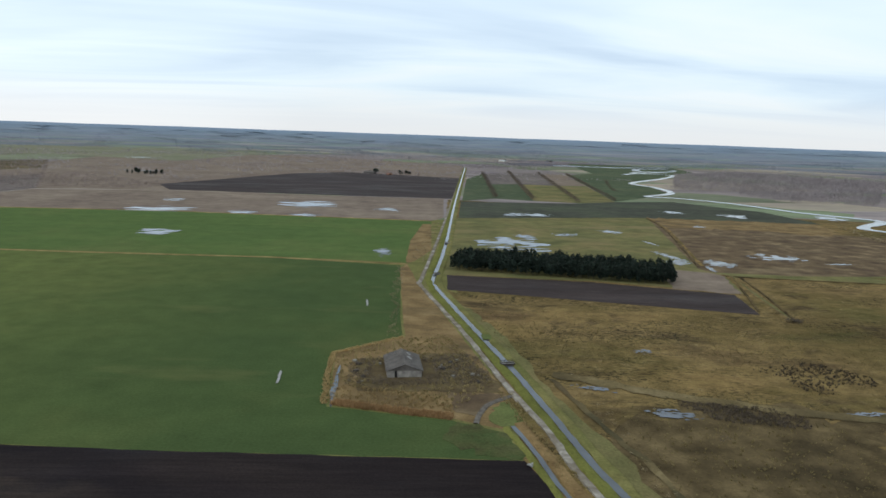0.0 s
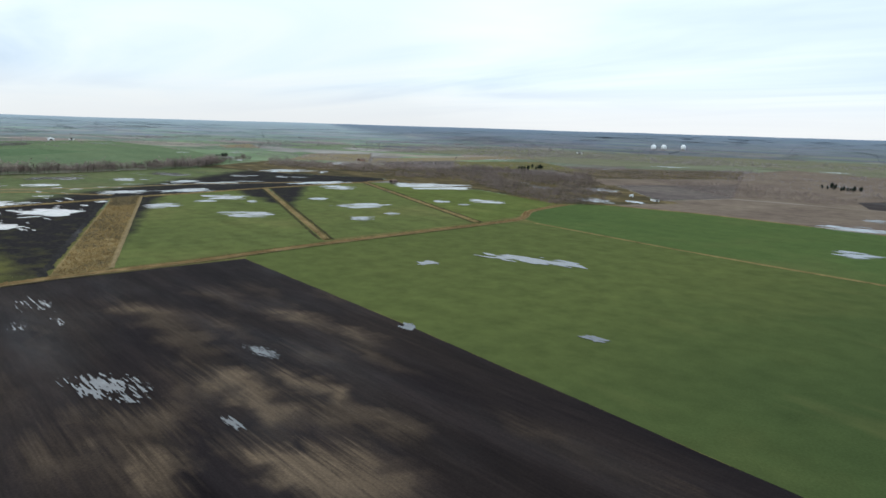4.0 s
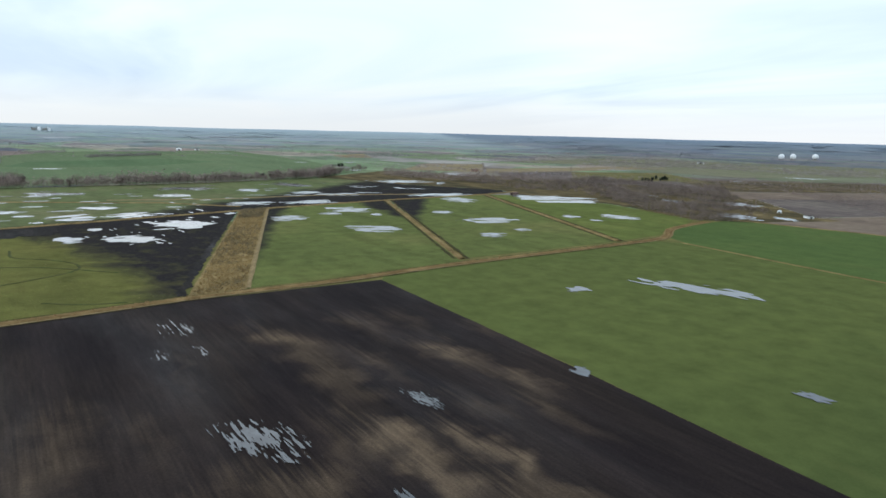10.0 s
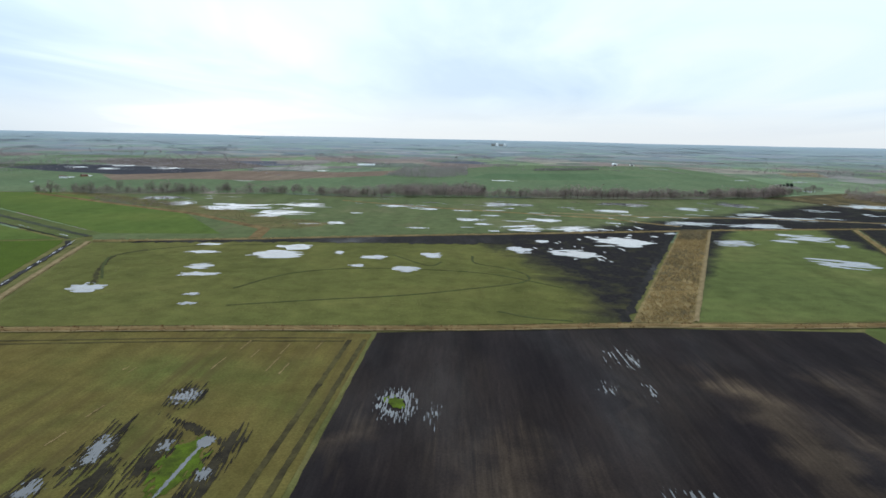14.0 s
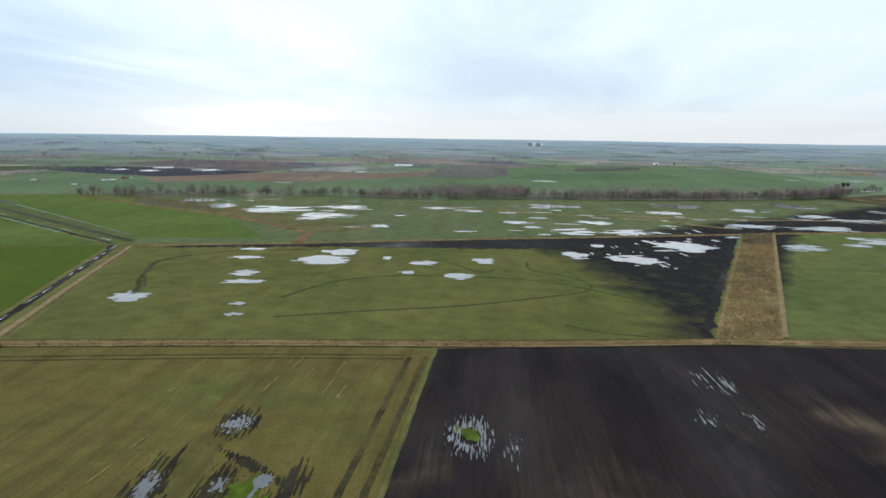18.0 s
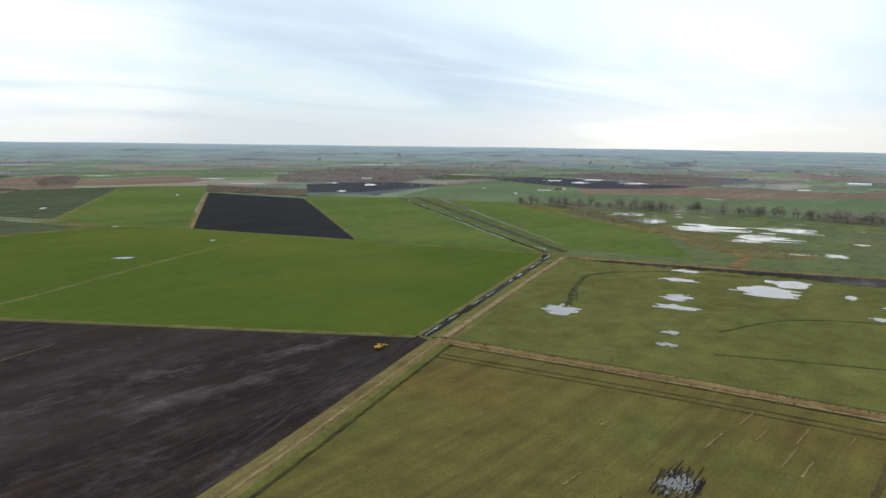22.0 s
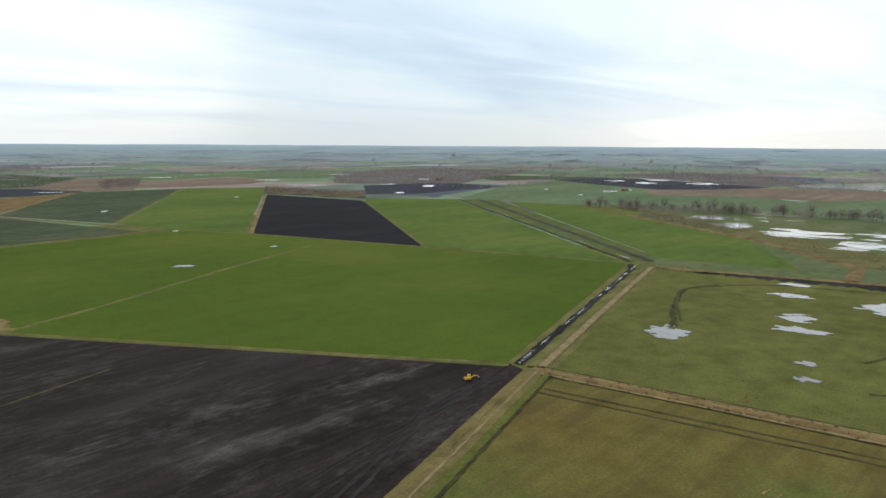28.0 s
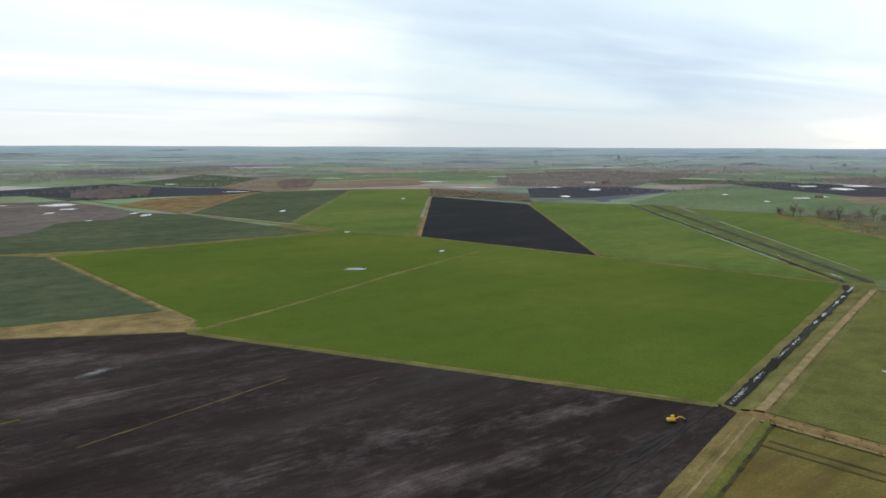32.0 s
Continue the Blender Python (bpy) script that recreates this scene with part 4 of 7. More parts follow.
def disc(name, radii, mat):
    """A round sheet. radii: (radius, height, unevenness)."""
    n = 220
    th = np.linspace(0, 2 * np.pi, n, endpoint=False)
    verts, faces = [], []
    for r, z, w in radii:
        for t in th:
            wob = w * noise.noise((math.cos(t) * 9, math.sin(t) * 9, r * 0.01)) + 0.5 * w * noise.noise((math.cos(t) * 31, math.sin(t) * 31, r * 0.01))
            verts.append((CX + r * math.cos(t), CY + r * math.sin(t), z + wob))
    for k in range(len(radii) - 1):
        for i in range(n):
            j = (i + 1) % n
            faces.append((k * n + i, (k + 1) * n + i, (k + 1) * n + j, k * n + j))
    return verts, faces


def rise(x, y):
    """Height of the land far out, where it climbs slowly to the horizon."""
    r = math.hypot(x - CX, y - CY)
    return 91 * (max(r - 3400, 0) / 1400) ** 1.6


REACH = np.linspace(3400, 4780, 400)
DRAWN = np.array([r * 110 / (110 - rise(CX + r, CY)) for r in REACH])


def far_belts(name, spots, template, mat, label, lo=0.6, hi=1.3):
    """Woods and hedgerows near the edge of sight as one mesh. spots: (x, y, breadth); beyond 3.4 km they stand on the rise, drawn in as the land is."""
    rng = np.random.default_rng(len(spots))
    p = np.array(spots)
    d = np.hypot(p[:, 0] - CX, p[:, 1] - CY)
    r = np.where(d > 3400, np.interp(d, DRAWN, REACH), d)
    s = r / d
    px, py = CX + (p[:, 0] - CX) * s, CY + (p[:, 1] - CY) * s
    pz = 91 * (np.maximum(r - 3400, 0) / 1400) ** 1.6
    a, h, kind = rng.uniform(0, 6.28, len(p)), s * rng.uniform(lo, hi, len(p)), rng.integers(len(template), size=len(p))
    vs, fs, k = [], [], 0
    for i, (tv, tf) in enumerate(template):
        m = kind == i
        c, n, q = (np.cos(a) * h * p[:, 2])[m, None], (np.sin(a) * h * p[:, 2])[m, None], h[m, None]
        v = np.stack([px[m, None] + tv[:, 0] * c - tv[:, 1] * n, py[m, None] + tv[:, 0] * n + tv[:, 1] * c, pz[m, None] + tv[:, 2] * q], 2)
        vs.append(v.reshape(-1, 3))
        fs.append((tf[None] + (k + np.arange(m.sum()) * len(tv))[:, None, None]).reshape(-1, 3))
        k += m.sum() * len(tv)
    return tagged(new(name, tri_mesh(name, np.vstack(vs), np.vstack(fs), mat)), label, "wood", "", "stuff")


rings = [(0.5, 0, 0)] + [(r, 0, 0) for r in (150, 400, 800, 1300, 1900, 2600, 3100, 3420)]
v, f = disc("ground", rings, COUNTRY)
f.append(tuple(range(220)))
tagged(obj("ground", v, f, COUNTRY), "flat open fen farmland in a winter patchwork", "ground", "", "structure")
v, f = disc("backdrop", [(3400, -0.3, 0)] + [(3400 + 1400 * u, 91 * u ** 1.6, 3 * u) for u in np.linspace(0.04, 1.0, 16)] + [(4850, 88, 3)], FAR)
tagged(obj("backdrop", v, f, FAR), "backdrop of far wooded farmland, blue-grey haze painted towards its top", "distance", "", "structure")

# ---- fields ----
field("rough_ground", [(-880, -1000), (-300, -1060), (-20, -1000), (60, -640), (60, -300), (110, 100), (40, 500), (60, 900), (-640, 900), (-900, 800)], VERGE, "rough grass between the fields", rough=1.0)
field("rough_ground", [(40, -200), (700, -200), (900, 500), (760, 1000), (600, 1040), (60, 1180), (30, 600), (40, 300)], PASTURE, "rough marsh pasture with brown grass", rough=1.0)
# north and east of the camera
field("wheat_field", [(-97, 230), (-312, 245), (-534, 254), (-546, 262), (-556, 343), (-577, 542), (-586, 600), (-560, 618), (-377, 602), (-283, 599), (-120, 598), (-8, 578), (-5, 414), (-3, 372), (-37, 343), (-32, 271), (18, 259), (29, 253), (38, 248), (41, 226)], WHEAT, "young winter wheat in green rows with tramlines")
field("wheat_field", [(-560, 624), (-377, 607), (-120, 604), (0, 592), (26, 879), (-307, 904), (-510, 893), (-668, 850), (-655, 730), (-600, 640)], WHEAT_N, "green winter wheat beyond a tan field margin")
field("stubble_field", [(-690, 860), (-510, 897), (-307, 908), (24, 883), (42, 915), (53, 1185), (-420, 1190), (-600, 1140), (-640, 990)], BROWN, "wet brown stubble with standing pools")
field("rough_ground", [(-1000, 1330), (-640, 1150), (-420, 1196), (60, 1192), (130, 1700), (170, 2500), (-500, 2900), (-1000, 2400), (-950, 1880)], BROWN, "brown rough scrub land", rough=3, step=30)
field("ploughed_field", [(-461, 1308), (-290, 1741), (-163, 1863), (119, 1753), (73, 1195), (-123, 1194), (-407, 1202)], PEAT_N, "dark brown ploughed field")
field("rough_ground", [(-8, 566), (-2, 590), (4, 600), (20, 660), (24, 850), (14, 850), (0, 720), (-4, 600), (6, 513), (28, 381), (43, 290), (38, 251), (20, 260), (-31, 273), (-36, 341.5), (-1.5, 371), (-3.5, 414)], TAN_B, "dead tan grass round the old yard")
field("rough_ground", [(50, 330), (44, 380), (26, 490), (34, 480), (107, 466), (229, 433), (260, 400), (420, 430), (560, 350), (520, 100), (300, 60), (90, 80), (74, 200)], PASTURE, "rough brown and olive grazing marsh")
field("rough_ground", [(26, 545), (150, 533), (250, 500), (242, 430), (300, 440), (700, 500), (720, 860), (530, 760), (345, 990), (60, 925), (40, 680)], PASTURE_G, "damp olive pasture with wet hollows")
field("sedge_field", [(338, 992), (253, 600), (262, 566), (300, 560), (410, 585), (700, 640), (640, 820), (530, 860)], SEDGE_R, "brown sedge fen with pale grass")
field("rough_ground", [(268, 561), (246, 428), (300, 440), (700, 500), (720, 608), (420, 577)], PASTURE, "brown tussocky marsh beside the ditch")
field("ploughed_field", [(29, 543), (142, 529), (239, 497), (229, 438), (107, 470), (27, 490)], PEAT_N, "brown ploughed strip beside the pine block", z=0.16)
field("ploughed_field", [(80, 1150), (279, 1175), (356, 1228), (475, 1265), (574, 1126), (584, 972), (324, 988), (62, 923)], DARKWET, "dark green wet field with pools", z=0.16)
STRIPS = [((83, 1165), (133, 1735)), ((146, 1222), (196, 1984)), ((208, 1201), (283, 2089)), ((283, 1185), (370, 2080)), ((358, 1228), (450, 2069))]
for i, ((a, d), (b, c)) in enumerate(zip(STRIPS[:-1], STRIPS[1:])):
    lower, upper = ((WHEAT_C, WHEAT_C), (WHEAT_C, UMBER), (PASTURE_G, UMBER), (PASTURE_G, BROWN))[i]
    field("small_field", [a, b, c, d], lower, "narrow hedged grass strip" if i else "narrow green strip beside the long ditch")
    mid = [(p[0] * 0.54 + q[0] * 0.46, p[1] * 0.54 + q[1] * 0.46) for p, q in ((a, d), (b, c))]
    field("small_field", [mid[0], mid[1], c, d], upper, "far end of a narrow strip, browner grass")
field("meadow", [(360, 1232), (452, 2060), (560, 2200), (700, 2260), (540, 1800), (540, 1480), (460, 1350)], WHEAT_C, "green river meadow", rough=1.5)
field("rough_ground", [(337, 988), (430, 984), (573, 972), (560, 905), (524, 840), (438, 879), (328, 882)], TAN_B, "dry tan grass beside the sedge", rough=5.0)
field("grass_strip", [(257, 584), (330, 574), (420, 572), (560, 560), (720, 575), (720, 540), (550, 528), (415, 550), (330, 558), (266, 567)], PASTURE_G, "olive grass strip along the marsh ditch", rough=1.5)
field("rough_ground", [(222, 590), (256, 581), (262, 566), (247, 502), (240, 500), (198, 513)], BROWN, "bare brown ground beside the pines", rough=1.2)
field("meadow", [(545, 1480), (560, 1640), (550, 1780), (715, 2030), (825, 2240), (1000, 2480), (1060, 2900), (640, 2950), (560, 2200), (452, 2060), (440, 1500)], WHEAT_C, "green washland in the river loops", rough=3.0, step=20)
field("sedge_bed", [(94, 268), (144, 288), (196, 264), (163, 197), (88, 167), (74, 209), (76, 238)], SEDGE_BED, "dark brown sedge bed on the marsh", rough=4.0, step=7)
field("verge", [(22, 505), (24, 470), (44, 419), (60, 334), (64, 288), (76, 234), (81, 201), (106, 90), (96, 90), (62, 261), (53, 320), (42, 381)], PASTURE_G, "broad grassy ditch verge", rough=0.9)
field("trodden_corner", [(20, 258), (30, 252), (40, 247), (41.5, 228), (28, 229), (18, 236), (14, 246)], TRAMPLED, "muddy trodden field corner", rough=1.6, step=3)
field("yard_ground", [(-25, 332), (-13, 334), (7, 342), (29, 343), (37, 315), (42, 290), (18, 289), (-5, 290), (-21, 289)], YARD_FLOOR, "overgrown dark brown yard floor", rough=0.8, step=4)
field("yard_ground", [(17, 289), (42, 288), (36, 279), (31, 272), (28, 264), (20, 267)], SEDGE_R, "brown weedy ground beside the entrance lane", rough=0.9, step=3)
field("verge", [(43, 279), (46, 262), (44, 252), (37, 254), (33, 264), (35, 273)], LANE, "grassy corner between lane and track", rough=0.8, step=3)

# west
field("ploughed_field", [(-534, 253.4), (-312, 244.6), (-97, 229.7), (41, 225.4), (48, 200), (64, 135), (72, 60), (40, -54), (-150, -45.5), (-320, -40), (-506, -34.6), (-515, 18), (-530.5, 121)], PEAT, "black ploughed peat with pale blotches")
field("stubble_field", [(-503, -37), (-320, -42.4), (-100, -49.5), (-40, -130), (-180, -172), (-305, -208), (-372, -230), (-484, -264), (-503, -130)], OLIVE, "olive stubble going over to grass and weeds")
field("ploughed_field", [(-486, -281), (-484, -273), (-378, -240), (-310, -222), (-180, -186), (-40, -150), (40, -300), (-80, -520), (-242, -580), (-332, -536), (-399, -426)], PEAT_S, "wet black peat, drilled and rutted")
# meadows west of the bank
field("meadow", [(-494, -262), (-800, -349), (-845, -196), (-890, -63), (-990, 280), (-543, 113), (-521, -30)], MEADOW_A, "poached green meadow with pools")
field("meadow", [(-549, 160), (-1004, 326), (-1052, 526), (-572, 349), (-560, 260)], MEADOW_B, "green meadow between drove and dyke")
field("meadow", [(-582, 362), (-1056, 540), (-1085, 735), (-596, 560)], MEADOW_C, "green meadow with flood pools")
field("meadow", [(-600, 572), (-1092, 752), (-1053, 800), (-885, 845), (-690, 800), (-660, 745), (-610, 640)], MEADOW_W, "green meadow beside the wet wood")
field("flood_meadow", [(-812, -356), (-1197, -560), (-1310, -700), (-1371, -466), (-1406, -312), (-1379, -176), (-1431, 52), (-1453, 305), (-1542, 600), (-1500, 740), (-1334, 715), (-1159, 835), (-1100, 800), (-1062, 530), (-1012, 318), (-995, 280), (-895, -63), (-850, -196)], FLOODPLAIN, "flood meadow by the river bank, half under water")
field("scrub_strip", [(-543, 118), (-547, 157), (-1003, 324), (-994, 284)], TAN, "broad strip of bramble and dead grass", z=0.2)
field("rough_ground", [(-1560, 620), (-1334, 722), (-1159, 838), (-1060, 806), (-885, 850), (-690, 806), (-640, 860), (-600, 1000), (-650, 1005), (-986, 1296), (-1500, 1100), (-1760, 900)], SEDGE, "sodden sedge floor of the wet wood", rough=2.0)
field("reed_ground", [(-1312, -727), (-1251, -571), (-1108, -402), (-1020, -288), (-932, -208), (-932, -179), (-992, -140), (-1032, -208), (-1132, -321), (-1213, -434), (-1296, -552), (-1368, -687)], PASTURE_G, "olive and brown reedy ground between wheat and flood meadow", rough=3.0)
# south-west
field("wheat_field", [(-337, -531), (-486, -286), (-790, -376), (-808, -384), (-751, -590), (-688, -811), (-643, -912), (-310, -893), (-343, -602), (-347, -560)], WHEAT_B, "bright green winter wheat")
field("wheat_field", [(-100, -990), (-268, -928), (-302, -896), (-336, -600), (-244, -612), (-60, -640)], WHEAT_C, "dull green winter wheat")
field("rough_ground", [(-60, -636), (-244, -609), (-336, -596), (-344, -557), (-333, -538), (-242, -582), (-80, -524)], TAN, "tan headland grass")
field("ploughed_field", [(-688, -817), (-758, -598), (-1119, -1090), (-1081, -1352)], BLACK, "black freshly ploughed field")
field("wheat_field", [(-628, -1040), (-648, -916), (-683, -822), (-1076, -1355), (-1221, -1555), (-1059, -1650)], WHEAT_D, "light green winter wheat")
field("wheat_field", [(-548, -1258), (-622, -1046), (-1043, -1641), (-819, -1682)], WHEAT_C, "dull green crop between grass lanes")
field("wheat_field", [(-100, -980), (-213, -1065), (-278, -1089), (-317, -1127), (-354, -1217), (-428, -1229), (-487, -1312), (-538, -1246), (-584, -1037), (-609, -937), (-553, -925), (-368, -915), (-268, -941), (-100, -975)], WHEAT_C, "dark green wet field")
field("stubble_field", [(-100, -1500), (-216, -1590), (-317, -1643), (-425, -1619), (-468, -1433), (-487, -1312), (-428, -1229), (-354, -1217), (-317, -1127), (-278, -1089), (-213, -1065), (-60, -1040)], UMBER, "brown wet field with pools")
field("wheat_field", [(-762, -594), (-815, -392), (-1276, -987), (-1159, -1125), (-1121, -1086)], WHEAT_D, "green winter wheat")
field("meadow", [(-862, -372), (-1300, -880), (-1337, -715), (-1261, -580), (-1197, -545), (-1076, -366), (-880, -250)], WHEAT_D, "smooth green grass field")
field("rough_ground", [(-816, -382), (-1280, -984), (-1316, -912), (-858, -370)], LANE, "grass drove beside a drain", z=0.14)
field("ploughed_field", [(-1440, -1441), (-1575, -1441), (-1704, -1360), (-1700, -1173), (-1479, -1155), (-1340, -1145), (-1239, -1211)], BLACK_HAZED, "black flooded ploughed field")
field("ploughed_field", [(-237, -1953), (-345, -2035), (-470, -2107), (-617, -2192), (-656, -2046), (-743, -1908), (-790, -1879), (-848, -1692), (-734, -1634), (-573, -1641), (-427, -1633), (-371, -1828), (-235, -1825)], BLACK_HAZED, "black ploughed field beside a grey copse")
field("wheat_field", [(-661, -2196), (-819, -2394), (-1006, -2660), (-1068, -2285), (-809, -1894), (-750, -1931)], WHEAT_C, "dark green crop block")
field("stubble_field", [(-792, -1877), (-1026, -2227), (-1159, -2230), (-1142, -2077), (-951, -1674), (-859, -1685)], CLAYS, "pinkish brown bare field")
field("stubble_field", [(-1114, -2019), (-1230, -1985), (-1417, -2031), (-1479, -1870), (-1288, -1710), (-1075, -1699), (-979, -1733)], CLAYS, "pinkish brown bare field")
field("wheat_field", [(-1328, -2416), (-1750, -2397), (-2056, -2218), (-1657, -1842), (-1479, -1870), (-1436, -2062), (-1245, -2014), (-1142, -2077)], WHEAT_F, "green wheat beyond bare land")
field("rough_ground", [(-1672, -1833), (-1986, -2138), (-2536, -2214), (-2656, -1743), (-1723, -1348), (-1511, -1481), (-1472, -1596)], UMBER, "brown floor of a scattered wood", rough=4, step=30)
field("rough_ground", [(-1238, -1578), (-1278, -1262), (-1160, -1122), (-1092, -1379)], SEDGE, "brown reed and scrub strip", rough=2)
field("wheat_field", [(-477, -1454), (-564, -1594), (-645, -1614), (-825, -1661), (-545, -1274)], TAN_B, "brown and olive rough grass strip")
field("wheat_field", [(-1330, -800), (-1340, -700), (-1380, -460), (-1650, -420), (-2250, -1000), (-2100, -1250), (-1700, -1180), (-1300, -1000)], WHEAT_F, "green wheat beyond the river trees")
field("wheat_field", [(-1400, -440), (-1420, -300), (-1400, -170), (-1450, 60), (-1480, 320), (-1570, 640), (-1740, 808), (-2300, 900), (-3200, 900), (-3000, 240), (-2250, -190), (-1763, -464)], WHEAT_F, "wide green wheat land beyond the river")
field("stubble_field", [(-1847, -872), (-1969, -734), (-2110, -659), (-2179, -547), (-2186, -333), (-2378, -166), (-2052, -204), (-1882, -355), (-1752, -434), (-1760, -624), (-1663, -754)], CLAYS, "pinkish brown bare land")
field("rough_ground", [(-2552, -1322), (-2888, -1236), (-2846, -901), (-2452, -619), (-2204, -672), (-2364, -1078)], UMBER, "brown scrub land beyond the flooded plough", rough=4, step=30)
field("ploughed_field", [(-2066, -1265), (-2305, -1234), (-2329, -1060), (-2173, -663), (-1969, -734), (-1859, -835), (-1947, -1062)], BLACK_HAZED, "black flooded ploughland")
field("wheat_field", [(-1982, -1485), (-2209, -1549), (-2328, -1234), (-2078, -1283), (-1898, -1362)], WHEAT_C, "dark green crop strip")
field("wheat_field", [(-2047, 37), (-2261, 92), (-2444, 456), (-2266, 588), (-2072, 380), (-2004, 224)], WHEAT_G, "darker green crop block", z=0.2)
field("stubble_field", [(-2760, 1183), (-2914, 1394), (-2531, 1252), (-2558, 1126)], PALE, "pale tan stubble")
field("stubble_field", [(-640, 1000), (-602, 1158), (-946, 1879), (-1883, 1298), (-1500, 1100), (-986, 1296)], UMBER, "brown rough land")
field("rough_ground", [(-1277, 1458), (-1196, 1632), (-993, 1977), (-838, 1652), (-990, 1283)], SEDGE, "brown floor of a scrub wood", rough=3)
field("stubble_field", [(-980, 1270), (-829, 1634), (-746, 1460), (-866, 1164)], BROWN, "paler brown stubble strip")
field("rough_ground", [(-1606, 1423), (-1529, 1719), (-1129, 1451), (-1244, 1430), (-1356, 1196)], PASTURE_G, "olive rough pasture")
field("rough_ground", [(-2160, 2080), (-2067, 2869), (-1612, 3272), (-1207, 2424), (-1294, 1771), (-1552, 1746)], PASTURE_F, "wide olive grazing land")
field("stubble_field", [(-600, 1210), (-450, 1330), (-300, 1790), (-700, 2100), (-940, 1890)], BROWN, "wet brown stubble")
field("stubble_field", [(-1798, 1259), (-1814, 1612), (-1859, 2163), (-1702, 1975), (-1654, 1466), (-1629, 1138)], PALE, "pale stubble beyond the wet wood")
field("stubble_field", [(-1784, 962), (-2093, 1217), (-2041, 1421), (-1653, 1145), (-1745, 1048)], PALE, "pale tan stubble by the wet wood")
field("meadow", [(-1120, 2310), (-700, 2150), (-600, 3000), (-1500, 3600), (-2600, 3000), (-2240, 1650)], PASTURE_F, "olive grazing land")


# ---- banks, tracks, ditches ----
LONG = [(61, 201), (54, 250), (45, 294), (31, 381), (8, 503), (9, 527), (28, 725), (67, 1166), (175, 2395)]
track("track", [(95, 60)] + LONG, 2.6, CHALK, "pale rutted farm track beside the long ditch", z=0.35)
DR = [(100, 80), (69, 201), (59, 261), (50, 320), (39, 381), (19, 497), (18, 525), (36, 707), (77, 1220), (171, 2317)]
tagged(ribbon("ditch_water", DR, [(-1.5, 0.2), (1.5, 0.2)], DITCH, 0.15, 5, 2, True), "straight water-filled drainage ditch", "water", "", "structure")
for s in (-1, 1):
    line = spline(DR, 10.0)
    side = line + normals_of(line) * s * 3.9
    bank("ditch_bank", [tuple(p) for p in side[::3]], 4.4, 0.7, VERGE if s < 0 else MEADOW, "grassy ditch bank", 3 + s)
tagged(ribbon("ditch_water", [(70, 120), (51, 201), (46, 231), (41, 254)], [(-0.95, 0.25), (0.95, 0.25)], DITCH, 0.15, 5, 2, True), "short ditch below the yard", "water", "", "structure")
bank("ditch_bank", [(72, 120), (48.2, 201), (43.2, 231), (38.2, 253)], 2.6, 0.5, MEADOW, "grassy ditch bank", 9)
bank("ditch_bank", [(75, 125), (55, 203), (49.5, 232), (44, 257)], 4.6, 0.6, REEDY, "tan grassy ditch bank", 10)

WBANK = [(-487, -270), (-505, -130), (-520, 18), (-536, 121), (-543, 217), (-562, 347), (-581, 554), (-593, 630), (-635, 690), (-654, 741), (-668, 800)]
field("reed_bank", [tuple(p) for p in np.vstack([spline(WBANK, 20) + normals_of(spline(WBANK, 20)) * 6, (spline(WBANK, 20) - normals_of(spline(WBANK, 20)) * 5)[::-1]])], TAN, "margin of dead reed and grass along the drove", z=0.2, category="bank")
bank("reed_bank", WBANK, 6.5, 1.1, REEDY, "rusty bank of dead reed and grass", 11, True)
for k, off in enumerate((-5.6, 6.3)):
    line = spline(WBANK[:8], 12)
    tagged(ribbon("drain", [tuple(p) for p in line + normals_of(line) * off], [(-0.5, 0.3), (0.5, 0.3)], TRODDEN, 0.2, 4, 84 + k), "narrow dark ditch beside the reed bank", "ditch", "", "structure")
track("track", [tuple(p) for p in spline(WBANK, 30) + normals_of(spline(WBANK, 30)) * -3.6], 1.6, DIRT, "worn dirt wheel track along the bank", z=0.32)
bank("dyke_bank", [(-580, 356), (-1054, 532)], 6.0, 1.1, TAN, "pale grassy dyke between meadows", 12)
bank("dyke_bank", [(-596, 564), (-1089, 745)], 5.5, 1.0, TAN, "pale grassy dyke between meadows", 13)
for k, line in enumerate(([(-577, 361), (-1052, 538)], [(-583, 350), (-1050, 525)], [(-594, 569), (-1087, 751)], [(-598, 558), (-1086, 738)])):
    tagged(ribbon("trampled_edge", line, [(-1.5, 0.2), (1.5, 0.2)], TRODDEN, 0.5, 4, 90 + k), "dark mud trodden along the dyke", "mud", "", "structure")
tagged(ribbon("trampled_edge", [(-614, -253), (-645, -266), (-672, -277), (-700, -286), (-733, -293), (-765, -280)], [(-1.9, 0.16), (1.9, 0.16)], TRODDEN, 0.8, 2, 95, True), "dark trodden ground by the pool", "mud", "", "structure")
HEAD = [(-808, -353), (-848, -196), (-893, -63), (-992, 280), (-1008, 326), (-1056, 532), (-1090, 745), (-1121, 839)]
bank("flood_bank", HEAD, 8.0, 1.0, TAN, "long low bank at the head of the meadows", 14)
field("trampled_edge", [(-806, -325), (-840, -255), (-853, -190), (-866, -140), (-890, -50), (-926, 70), (-860, 66), (-846, 20), (-840, -54), (-838, -100), (-836, -138), (-828, -190), (-818, -250), (-801, -322)], MUD, "black mud trampled along the bank", rough=3.2, step=4, category="mud")
tagged(ribbon("trampled_edge", [(-544, 113), (-700, 170), (-990, 277)], [(-3.0, 0.2), (3.0, 0.2)], MUD, 1.2, 4, 47), "black mud along the scrub strip", "mud", "", "structure")
bank("flood_bank", [(-1217, -34), (-1120, 214), (-1040, 300)], 8.0, 0.9, TAN, "low bank across the flood meadow", 15)
